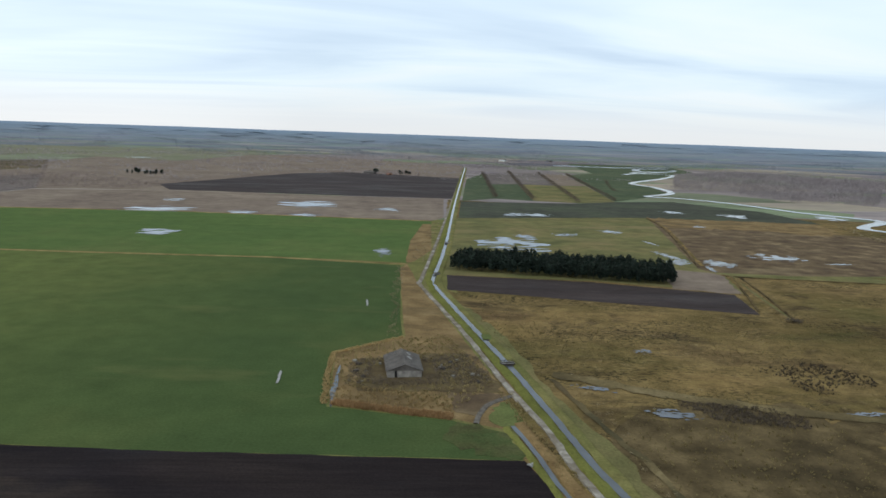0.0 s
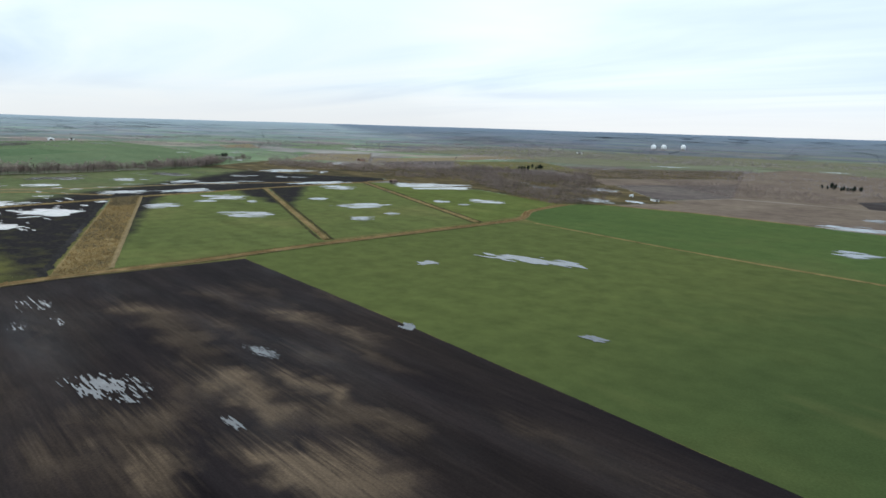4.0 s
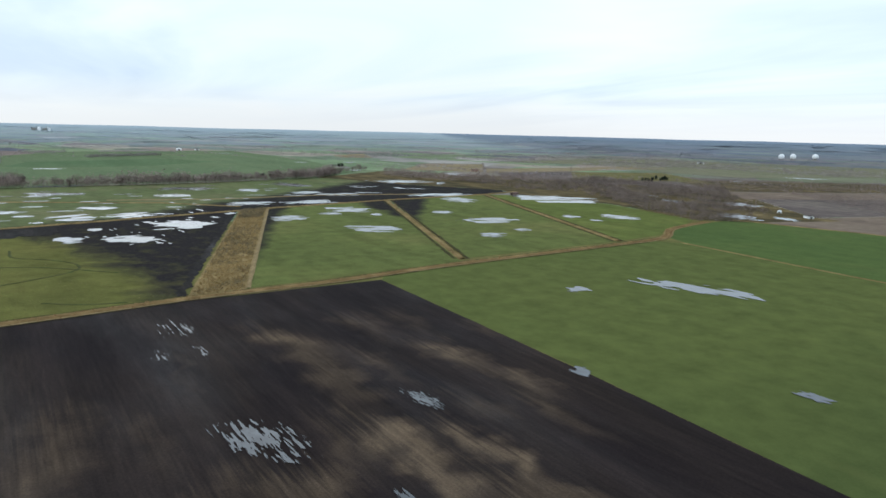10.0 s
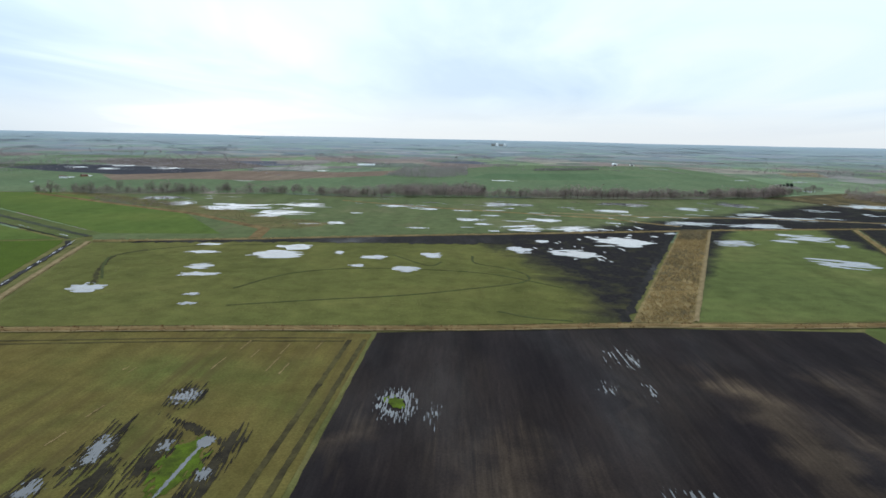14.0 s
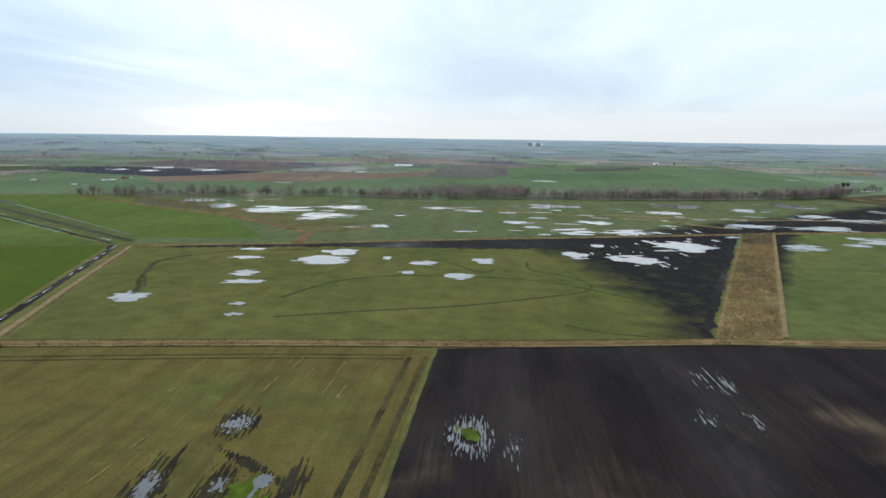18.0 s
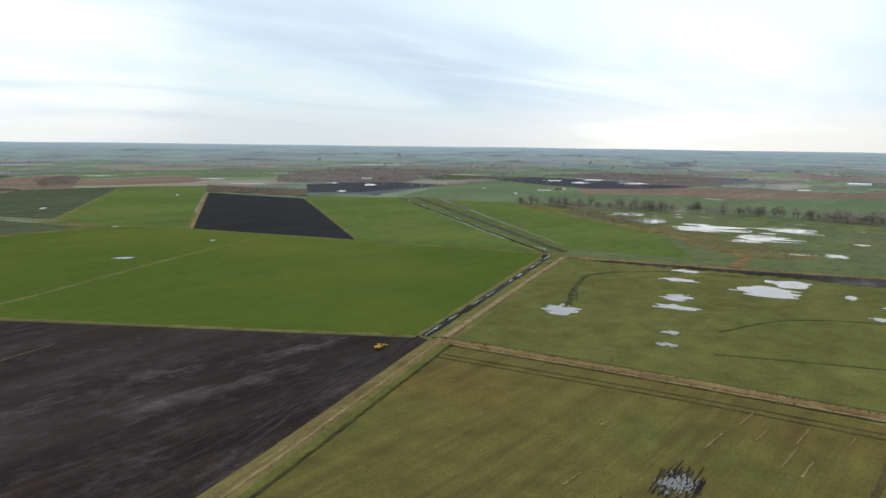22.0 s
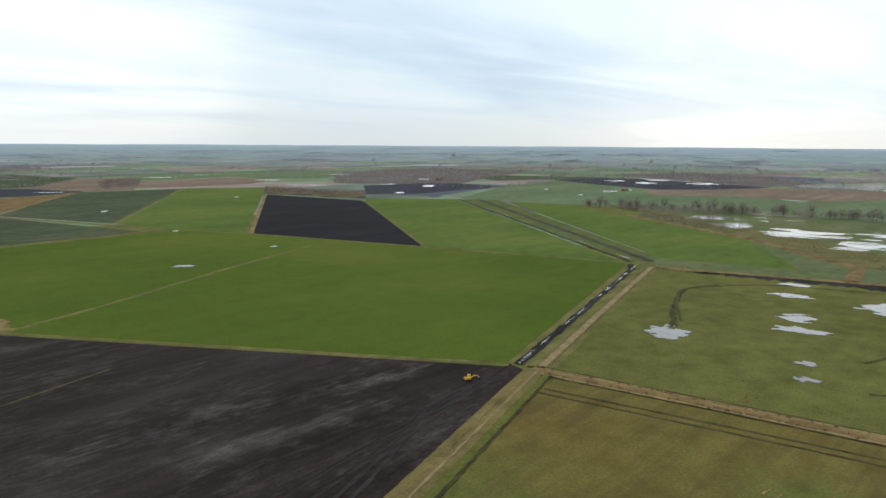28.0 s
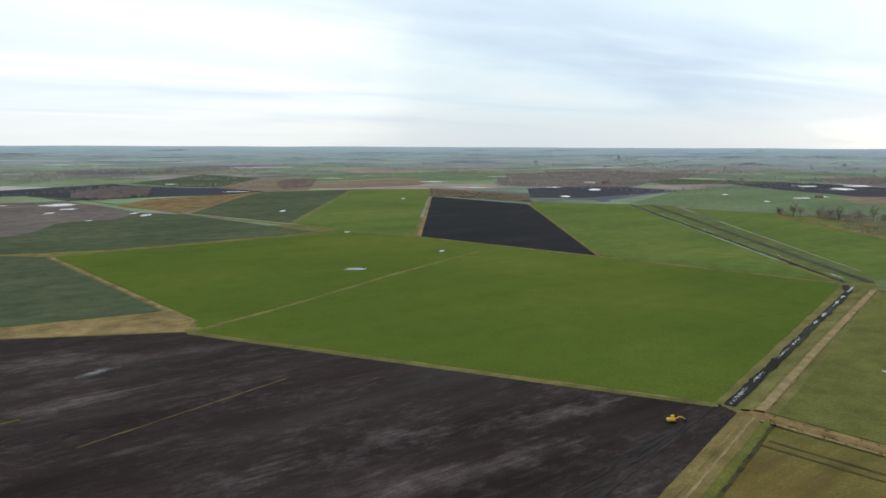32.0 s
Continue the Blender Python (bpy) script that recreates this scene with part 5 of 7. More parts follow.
bank("flood_bank", [(-1303, -184), (-1217, -34)], 7.0, 0.8, TAN, "low bank across the flood meadow", 16)
bank("flood_bank", [(-1180, 150), (-1150, 300), (-1165, 470), (-1130, 640)], 7.0, 0.8, DIRT, "low bank across the flood meadow", 17)
bank("flood_bank", [(-852, -205), (-930, -215), (-1060, -345), (-1190, -540), (-1310, -712)], 14.0, 1.0, TAN_B, "reedy bank", 18)
bank("field_margin", [(-560, 620), (-377, 604), (-283, 600), (-120, 600), (-4, 584)], 2.6, 0.4, TAN, "tan rough grass margin between wheat fields", 19)
bank("strip_edge", [(-549, 159), (-1003, 325)], 3.2, 0.7, DIRT, "pale edge of the scrub strip", 20)
DROVE = [(-488, -269), (-374, -234.5), (-311, -215.5), (-180, -179), (-40, -141)]
bank("drove_bank", DROVE, 11.5, 0.7, BANKSIDE, "dry grassy drove bank between stubble and peat", 21, rough=0.12)
track("track", [(x - 1.0, y + 1.8) for x, y in DROVE], 1.1, DIRT, "worn dirt wheel track on the bank", z=0.78)
track("track", [(x + 0.1, y - 0.9) for x, y in DROVE], 0.7, TAN, "faint dry wheel track on the bank", z=0.8)
bank("ditch_bank", [(x - 2.0, y + 7.2) for x, y in DROVE], 3.6, 0.45, MEADOW, "green grassy ditch edge", 83, rough=0.15)
bank("drove_bank", [(-489, -272), (-640, -314.5), (-803, -360.5)], 5.5, 0.8, VERGE, "grassy bank beside the black drain", 22)
track("track", [(-492, -268), (-640, -310), (-800, -354)], 4.0, DIRT, "pale dirt track", z=0.9)
tagged(ribbon("drain", [(-489, -280), (-584, -307), (-783, -364.5), (-806, -378)], [(-2.5, 0.25), (2.5, 0.25)], MUD, 0.4, 5, 23), "muddy black drain bed", "drain", "", "structure")
bank("field_margin", [(-334, -533), (-485, -283)], 5.4, 0.5, VERGE, "yellow-green field margin", 24, rough=0.15)
track("track", [(-335.5, -533), (-486.5, -283)], 0.7, TAN, "dry grass line along the margin", z=0.5, curved=False)
bank("field_margin", [(-343, -538), (-330, -552)], 4.0, 0.5, TAN, "field margin", 25)
bank("field_margin", [(-810, -386), (-755, -594), (-690, -816), (-645, -912)], 4.5, 0.5, VERGE, "grassy field margin", 26)
bank("field_margin", [(-645, -914), (-307, -898)], 4.0, 0.5, VERGE, "grassy field margin", 27)
bank("field_margin", [(-306, -897), (-340, -598), (-346, -558)], 3.5, 0.4, TAN, "pale grass field edge", 28)
bank("field_margin", [(-333, -534), (-405, -563), (-537, -627), (-679, -687)], 5.0, 0.25, VERGE, "yellowed grass line across the wheat", 29)
bank("field_margin", [(-690, -818), (-1081, -1352)], 5.0, 0.5, TAN, "tan field edge", 30)
bank("field_margin", [(-760, -596), (-1119, -1088)], 4.0, 0.5, VERGE, "green field edge", 31)
bank("field_margin", [(-625, -1044), (-1050, -1645)], 7.0, 0.5, VERGE, "grassy lane", 32)
bank("field_margin", [(-380, -1790), (-457, -1631), (-540, -1250), (-647, -911)], 9.0, 0.5, VERGE, "grass lane between fields", 33)
bank("field_margin", [(-548, -1262), (-819, -1686)], 6.0, 0.4, TAN, "tan field edge", 34)
tagged(ribbon("drain", [(-1300, -950), (-836, -372)], [(-4.0, 0.32), (4.0, 0.32)], DARKWET, 0.6, 8, 35), "straight dark drain", "drain", "", "structure")
tagged(ribbon("drain", [(-1280, -986), (-1060, -700), (-818, -384)], [(-1.5, 0.34), (1.5, 0.34)], MUD, 0.6, 8, 36), "narrow muddy drain", "drain", "", "structure")
bank("field_margin", [(-310, -911), (-100, -1000)], 4.0, 0.5, TAN, "tan field edge", 37)
bank("hedge_bank", [(266, 567), (252, 500), (240, 420)], 6.0, 0.6, PASTURE, "rough grassy ditch side", 38)
bank("hedge_bank", [(266, 567), (420, 580), (720, 610)], 6.0, 0.5, PASTURE_G, "rough grassy ditch side", 39)
bank("hedge_bank", [(338, 992), (323, 868), (300, 770), (262, 611)], 3.0, 0.5, PASTURE, "rough ditch side", 40)
for line in ([(334, 985), (318, 866), (257, 610)], [(266, 564), (250, 505), (232, 446)], [(274, 564), (262, 500), (245, 424)], [(262, 572), (274, 564), (331, 556), (415, 546), (550, 524)]):
    track("marsh_ditch", line, 1.5, SEDGE_BED, "dark wet ditch in the marsh", z=0.5, seed=46, category="ditch")
bank("field_margin", [(26, 881), (-307, 906), (-510, 896), (-670, 855)], 4.0, 0.4, TAN, "field margin", 41)
for rut in ([(-490, -47.5), (-359, -53), (-150, -62)], [(-491, -39.5), (-360, -45), (-150, -54)]):
    track("wheel_track", rut, 2.4, RUTTED, "dark wheel rut in the stubble", z=0.16, seed=43)
for off in (6.5, 12.5):
    track("wheel_track", [(-500 + off, -50), (-492 + off, -130), (-474 + off, -250)], 1.5, RUTTED, "dark wheel rut along the headland", z=0.16, seed=44)
bank("field_margin", [(-505, -35.8), (-320, -41.2), (-150, -46.6), (-40, -52)], 1.4, 0.2, VERGE, "thin green line beside the plough", 45)
track("crop_line", [(-253, -395), (-347, -423)], 0.3, BANKSIDE, "faint grass line on the peat", z=0.2, curved=False)
track("crop_line", [(-180, -432), (-239, -438)], 0.9, ALGAE, "faint green line on the peat", z=0.2, curved=False)
rng = np.random.default_rng(50)
for k in range(7):
    o, far = rng.uniform(-5, 6), rng.uniform(-16, 18)
    rut = [(-486, -283), (-465, -280 + o * 0.2), (-446, -276 + o * 0.6), (-415, -270 + o), (-370, -262 + far * 0.6), (-300 - rng.uniform(0, 40), -250 + far)]
    track("wheel_track", rut[rng.integers(0, 3):], 0.35 if k % 2 else 1.6, CHURN, "churned machine tracks in wet peat", z=0.16, seed=50 + k)
tagged(ribbon("drain", [(x - 2.8, y + 9.6) for x, y in DROVE], [(-0.7, 0.3), (0.7, 0.3)], TRODDEN, 0.22, 3, 82), "dark ditch beside the drove", "ditch", "", "structure")
track("track", [(46, 287), (44, 285), (35, 277), (31, 270), (28, 261), (27, 256)], 2.0, LANE_MUD, "muddy entrance lane to the yard", z=0.3)

# river
RIV = [(560, 2810), (707, 2690), (964, 2640), (900, 2480), (726, 2320), (830, 2235), (720, 2020), (557, 1772), (569, 1630), (548, 1470), (462, 1366), (515, 1344), (587, 1258), (642, 1128), (697, 1065), (709, 1026), (626, 945), (629, 902), (659, 867), (760, 800)]
tagged(ribbon("river", RIV, [(-8.5, 0.4), (8.5, 0.4)], WATER, 1.2, 14, 60, True), "winding river full to its banks", "river", "", "structure")
for arm, breadth in (([(540, 2700), (707, 2690), (870, 2740), (1040, 2850)], 26), ([(1010, 2740), (830, 2600), (800, 2440), (920, 2480)], 13), ([(660, 2200), (740, 2290), (880, 2420)], 9)):
    tagged(ribbon("river", arm, [(-breadth, 0.45), (breadth, 0.45)], WATER, 3.0, 14, 61, True), "flooded side arm of the river", "river", "", "structure")

# ---- standing water ----
POOL = "shallow flood pool reflecting the pale sky"
for cow_path in ([(-560, -138), (-582, -82), (-601, -28), (-629, 21), (-657, 61), (-686, 67), (-715, 50), (-736, 26), (-772, 24)], [(-562, 37), (-548, 57), (-542, 82)], [(-640, 90), (-690, 30), (-700, -60), (-672, -120), (-610, -150)], [(-770, -51), (-718, -15), (-738, -4)], [(-631, -255), (-690, -283), (-735, -292), (-790, -252), (-806, -207), (-818, -160)]):
    track("trodden_path", cow_path, 2.0, TRAMPLED, "dark path trodden into the wet meadow", z=0.2, seed=70, category="path")
tagged(ribbon("drain", [(68, 314), (80, 309), (112, 291), (152, 276), (180, 269), (300, 250)], [(-4.5, 0.22), (4.5, 0.22)], SEDGE, 1.2, 5, 80, True), "brown rushy hollow across the marsh", "hollow", "", "structure")
tagged(ribbon("drain", [(66, 308), (75, 262), (83, 228), (88, 195)], [(-1.4, 0.2), (1.4, 0.2)], SEDGE, 0.5, 5, 81, True), "dark overgrown marsh ditch", "ditch", "", "structure")
puddles([(-599, -251, 13, 21, 98), (-689, -201, 13, 14, 98), (-658, -193, 19, 9, 98), (-758, -155, 26, 28, 99), (-806, -234, 16, 8, 99), (-800, -149, 21, 19, 99), (-754, -65, 13, 11, 99), (-700, -32, 13, 18, 98), (-773, -14, 11, 17, 99), (-816, 72, 13, 22, 99), (-797, 122, 25, 30, 99), (-886, 185, 38, 40, 99), (-562, -164, 7, 5, 97), (-589, -172, 7, 5, 98), (-710, -75, 8, 7, 98), (-878, 102, 9, 11, 99), (-760, -226, 16, 9, 99), (-774, -101, 5, 12, 99)], POOL, "pools in the grazed meadow", 0.22, None, 2.2, 0.85)
puddles([(-1160, -328, 50, 55, 102), (-1198, -419, 23, 35, 102), (-1103, -232, 34, 34, 101), (-1220, -228, 39, 30, 102), (-1059, -248, 18, 16, 101), (-1231, -90, 30, 21, 102), (-996, -145, 14, 16, 100), (-1192, -38, 17, 16, 101), (-1067, 27, 18, 18, 101), (-1019, 42, 12, 11, 100), (-987, 90, 29, 30, 100), (-990, 161, 32, 28, 100), (-1075, 136, 15, 15, 100), (-1279, -480, 40, 31, 103), (-1273, 71, 23, 23, 102)], POOL, "pools on the flood meadow", 0.22, None, 4.0, 1.4)
puddles([(-1332, 312, 29, 31, 102), (-1277, 381, 16, 23, 101), (-1233, 244, 22, 17, 101), (-1215, 463, 31, 22, 101), (-1372, 496, 30, 50, 102), (-1076, 326, 34, 25, 100), (-1069, 412, 41, 23, 100)], POOL, "pools on the flood meadow", 0.22, None, 4.0, 1.4)
puddles([(-1300, 92, 46, 24, 73), (-1081, 126, 24, 17, 70), (-1221, 252, 25, 24, 73), (-1081, 320, 24, 20, 71), (-1289, 388, 21, 29, 74), (-1164, 502, 38, 26, 73), (-1405, 754, 63, 42, 77), (-1115, 661, 61, 28, 73), (-1058, 414, 29, 20, 71), (-1344, 278, 32, 29, 74)], POOL, "pools on the flood meadow", 0.22, None, 4.0, 1.4)
puddles([(-899, 317, 21, 25, 69), (-953, 421, 31, 31, 70), (-776, 368, 31, 32, 68), (-892, 432, 7, 12, 69), (-924, 382, 15, 13, 69)], POOL, "pools in the meadows", 0.22, None, 4.0, 1.5)
puddles([(-789, 537, 35, 29, 69), (-884, 528, 17, 17, 70), (-685, 468, 15, 17, 67), (-705, 523, 10, 10, 68), (-1027, 647, 26, 38, 72)], POOL, "pools in the meadows", 0.22, None, 4.0, 1.5)
puddles([(-984, 818, 67, 75, 72), (-783, 667, 12, 17, 69), (-753, 729, 23, 31, 69), (-1029, 799, 32, 33, 72), (-736, 670, 8, 9, 69)], POOL, "pools in the meadows", 0.22, None, 4.0, 1.5)
puddles([(-405, 445, 44, 18, 18), (-443, 364, 11, 9, 64), (-238, 309, 9, 5, 10), (-312, 243, 5, 7, 62)], POOL, "pools in the wheat", 0.18, 4, 4.0)
puddles([(-258, 726, 18, 20, 12), (-26, 643, 7, 19, 9), (-328, 926, 36, 30, 16), (-217, 916, 18, 16, 15), (-152, 1038, 37, 47, 17), (-35, 1000, 14, 22, 16), (-345, 1043, 14, 16, 18), (-136, 905, 18, 15, 14)], POOL, "pools on the northern fields", 0.18, 6, 6.0, 2.1)
puddles([(284, 624, 13, 17, 8), (264, 598, 3, 14, -8), (361, 667, 21, 19, 9), (406, 640, 12, 3, 4), (164, 982, 30, 18, 14), (106, 708, 30, 38, 10), (126, 764, 9, 15, 11), (238, 825, 12, 13, 12), (175, 789, 13, 9, 8), (249, 660, 5, 22, 14), (246, 628, 12, 12, 8), (258, 741, 3, 14, 10), (376, 900, 8, 6, 8), (84, 296, 10, 2.2, -20), (109, 268, 9, 4.5, -15), (124, 352, 4, 4, 4), (489, 1043, 20, 22, 14), (404, 1073, 13, 18, 15), (644, 1053, 21, 29, 14), (194, 272, 9, 2, 2)], POOL, "pools on the marsh", 0.24, None, 2.6, 2.3)
puddles([(-800, 1062, 27, 40, 71), (-690, 900, 26, 40, 69), (-645, 940, 12, 26, 69), (-885, 993, 14, 36, 72), (-975, 1042, 8, 26, 72), (-1594, 1010, 34, 56, 66), (-1395, 727, 10, 44, 55), (-1342, 811, 10, 42, 52)], POOL, "ponds in the wet wood", 0.24)
puddles([(-519, -666, 11, 6, 145), (-646, -709, 4, 6, 146), (-641, -908, 4, 9, 146), (-399, -1532, 36, 34, 147), (-401, -1440, 14, 16, 147), (-364, -1378, 8, 16, 146), (-483, -1268, 9, 20, 146), (-476, -1308, 7, 13, 146), (-397, -1231, 5, 8, 146), (-318, -1572, 10, 9, 146), (-1343, -1558, 16, 68, 38), (-1802, -1559, 18, 30, 130), (-1669, -1033, 8, 14, 130), (-1565, -876, 6, 12, 125), (-1721, -880, 10, 18, 120), (-1792, -873, 8, 15, 120), (-686, -1216, 7, 15, 147), (-997, -1332, 5, 15, 147), (-433, -2990, 60, 95, 170), (-712, -3290, 40, 28, 165)], POOL, "pools on the southern fields", 0.25)
puddles([(-2162, -1102, 34, 34, 118), (-2116, -987, 30, 45, 115), (-2300, -1032, 40, 55, 112), (-2200, -850, 50, 60, 110), (-1553, -1318, 18, 44, 130), (-1324, -1194, 12, 24, 130)], POOL, "pools on the black ploughland", 0.2)
rng = np.random.default_rng(77)
slips = []
for k in range(34):
    a, r = rng.uniform(radians(95), radians(278)), rng.uniform(1750, 3250)
    slips.append((CX + r * math.cos(a), CY + r * math.sin(a), rng.uniform(8, 26), rng.uniform(16, 60), math.degrees(a)))
slips += [(-2792, -343, 22, 45, 190), (-1310, -2782, 40, 40, 245), (-1523, -2841, 40, 60, 240)]
puddles(slips, POOL, "far pools and flooded furrows", 0.25, None, 2.5, 1.2)
wetland = [(-1150, -480), (-1290, -600), (-1350, -466), (-1380, -312), (-1360, -176), (-1405, 52), (-1425, 305), (-1480, 560), (-1320, 690), (-1160, 780), (-1080, 530), (-1030, 318), (-1010, 280), (-910, -40), (-960, -180)]
for k, (x, y) in enumerate(inside(wetland, 64, 78)):
    slips = [(x, y, rng.uniform(2.5, 8), rng.uniform(7, 22), math.degrees(math.atan2(y, x + 330)) % 180)]
    puddles(slips, "small flood pool in trodden wet grass", "pools on the flood meadow", 0.2, None, 4.0, 1.1)
for x, y in inside([(-720, 120), (-850, 60), (-900, 110), (-960, 250), (-800, 195)], 26, 79):
    puddles([(x, y, rng.uniform(0.8, 2.2), rng.uniform(3, 9), 99)], "small pool in black trodden mud", "pools in the trodden mud", 0.2, None, 4.0, 1.1)
for x, y in inside([(-880, 190), (-985, 90), (-1010, 160), (-1130, 230), (-1050, 320), (-1000, 300)], 16, 80):
    puddles([(x, y, rng.uniform(2, 5), rng.uniform(6, 18), 99)], "small pool in black trodden mud", "pools in the trodden mud", 0.2, None, 4.0, 1.1)
FUR = "water lying in narrow slips along the plough furrows"
furrow_pool((-313, 91, 21, 11, 24), 2, FUR, grain=0.9, level=0.5, stretch=9)
furrow_pool((-317, 161, 14, 5, 6), 2, FUR, stretch=9)
furrow_pool((-251, 116, 8, 3.2, 6), 2, FUR)
furrow_pool((-425, 97, 17, 5, 0), 1, FUR, level=1.3, grain=0.55)
furrow_pool((-470, 96, 34, 12, 0), 1, FUR, level=1.25, stretch=26, grain=0.6)
furrow_pool((-425, 79, 14, 9, 0), 1, FUR, level=1.3, grain=0.7, stretch=14)
furrow_pool((-399, -14, 20, 10, 4), 2, FUR, hole=0.42, level=0.62, grain=0.5, stretch=14)
furrow_pool((-388, 2, 18, 5, 2), 2, FUR, level=1.1, stretch=16)
furrow_pool((-401, -103, 10, 7, -10), 4, FUR, stretch=6, level=0.65)
furrow_pool((-349, -114, 14, 4, 4), 4, FUR, stretch=7, level=0.45)
furrow_pool((-354, -92, 6, 3, 0), 4, FUR, stretch=6, level=0.6)
furrow_pool((-334, -71, 5, 3, 0), 4, FUR, stretch=6, level=0.5)
furrow_pool((-321, -121, 7, 4, 0), 4, FUR, stretch=6, level=0.5)
furrow_pool((-338, -80, 24, 0.8, -2), 0, FUR, stretch=5, level=0.1, rag=1.0)
furrow_pool((-358, -79, 5, 3, 0), 0, FUR, stretch=3, level=0.1, rag=0.6)
furrow_pool((-274, -484, 16, 6, 20), 16, FUR, level=1.1)
for k in range(7):
    u = k / 6
    furrow_pool((-840 - 380 * u, -400 - 500 * u, 24, 0.8, 52.5), 52.5, "water standing in a narrow drain", level=0.7, grain=0.8, stretch=5, z=0.52)
for k in range(9):
    u = min(1, max(0, k / 8 + rng.normal(0, 0.03)))
    furrow_pool((-498 - 300 * u, -283 - 86 * u, rng.uniform(6, 20), rng.uniform(0.8, 1.6), 16), 16, "water standing in the muddy drain", level=0.75, grain=0.55, stretch=3, z=0.45)
for cx, cy, rx, ry, ang in ((-358, -69, 18, 4.5, 4), (-402, -103, 17, 8, 4), (-368, -86, 22, 3, 52), (-346, -93, 28, 6, 2), (-334, -70, 24, 5, 4), (-350, -114, 26, 7, 4), (-320, -103, 24, 6, 2), (-310, -122, 26, 6, 4), (-316, -72, 20, 5, 2)):
    v, f = pool_mesh((cx, cy, rx, ry, ang), 4, 16.0, 0.75, 1.5, int(-cx), 0.30 + 0.0006 * (int(-cx) % 60), 0.3, 0.0, 0.45)
    if f:
        tagged(obj("wet_hollow", v, f, BLACK_WET), "dark wet hollow in the stubble", "mud", "", "structure")
for x, y, ln in ((-445, -104, 18), (-476, -100, 16), (-447, -78, 22), (-471, -78, 18), (-440, -71, 16), (-462, -91, 14), (-478, -62, 14), (-432, -140, 7), (-434, -144, 5), (-383, -132, 12), (-357, -133, 12), (-470, -112, 9)):
    tagged(ribbon("straw_row", [(x + ln / 2, y - 0.4), (x - ln / 2, y + 0.6)], [(-0.35, 0.2), (0.35, 0.2)], TAN, 0.14, 1.5, int(-x)), "thin row of pale straw left on the stubble", "straw", "", "structure")
tagged(sheet("weed_patch", blob(-402, -15, 4, 7, 96, 3, 0.25), 0.36, ALGAE, 0.1), "bright green weed in a flooded hollow", "weeds")
v, f = pool_mesh((-339, -82, 21, 8, 0), 2, 5.0, 1.4, 1.1, 7, 0.345, 0.5, 0.0, 0.2)
tagged(obj("weed_patch", v, f, ALGAE), "patchy green weed round a flooded hollow", "weeds")
tagged(sheet("reed_pool", blob(-31.2, 294, 1.4, 18, 1, 8, 0.25), 0.4, DITCH, 0.2), "narrow reedy pond at the yard edge", "pond")

# ---- reeds, scrub, trees ----
spots = along(WBANK, 1.1, 4.0, 1, True) + along(WBANK, 1.1, 4.0, 2, True)
scatter("reed_fringe", spots, TUFTS, RUST, "dead rusty reeds along the bank", "reeds", 0.7, 1.5, 0.45)
spots = [p for k in range(3) for p in along(HEAD, 2.0, 4, 3 + k)] + along([(-580, 356), (-1054, 532)], 1.5, 3.4, 7) + along([(-596, 564), (-1089, 745)], 1.5, 3, 8)
scatter("reed_fringe", spots, TUFTS, REED, "dead tan grass along the dykes", "reeds", 0.8, 1.6, 0.5)
spots = inside([(-545, 121), (-549, 156), (-1001, 322), (-993, 286)], 1900, 5)
scatter("bramble_scrub", spots, BUSHES, SCRUB, "tangled brown bramble scrub", "scrub", 0.4, 1.3, clump=0.1)
spots = inside([(-545, 121), (-549, 156), (-1001, 322), (-993, 286)], 2600, 6)
scatter("dead_grass", spots, TUFTS, REED, "tan dead grass among the scrub", "grass", 1.0, 2.2, 0.1)
spots = inside([(-920, 262), (-915, 288), (-1001, 322), (-993, 286)], 260, 6)
scatter("sallow_bushes", spots, BUSHES, SCRUB, "brown sallow bushes at the head of the strip", "scrub", 1.2, 2.2)
spots = [p for k in range(3) for p in along([(-30, 275), (-6, 268), (18, 262)], 0.2, 2.4, 70 + k)]
scatter("reed_bed", spots, TUFTS, RUST, "rusty reeds along the yard ditch", "reeds", 1.0, 2.1)
scatter("reed_bed", [p for k in range(2) for p in along([(-33.5, 274), (-36, 306), (-37, 340), (-3, 370)], 0.5, 1.2, 75 + k)], TUFTS, REED, "dead reeds along the field ditch", "reeds", 0.7, 1.4)
spots = inside([(-34, 280), (20, 268), (17, 285), (-34, 298)], 300, 7)
scatter("dead_grass", spots, TUFTS, REED, "pale dead grass in the yard", "grass", 0.7, 1.5)
spots = inside([(-36, 300), (-38, 338), (-2, 365), (20, 380), (40, 300), (20, 270)], 900, 8, ((-1, 312, 17),))
scatter("dead_grass", spots, TUFTS, TUSSOCK, "tan tussocks round the barn", "grass", 0.8, 1.6)
spots = inside([(-27, 294), (-27, 330), (36, 342), (38, 300)], 760, 9, ((-2, 318, 15),))
scatter("bramble_scrub", spots, BUSHES, HEDGE, "brambles and rubbish in the overgrown yard", "scrub", 0.3, 0.95)
spots = along([(-8, 372), (-9, 470), (-7, 570)], 2.2, 2.5, 10)
scatter("bramble_scrub", spots, BUSHES, SCRUB, "brown brambles along the field corner", "scrub", 0.5, 1.2)
spots = along([(4, 600), (20, 700), (34, 860)], 3, 8, 11)
scatter("bramble_scrub", spots, BUSHES, SCRUB, "brown scrub along the track", "scrub", 0.7, 1.5)
scatter("dead_grass", along([(56, 205), (50, 235), (46, 262), (42, 290)], 0.35, 3.0, 71), TUFTS, TUSSOCK, "tan tussocks between ditch and track", "grass", 0.5, 1.2, 0.3)
marsh = [(60, 325), (44, 385), (34, 478), (107, 462), (229, 430), (330, 420), (330, 230), (180, 120), (90, 150)]
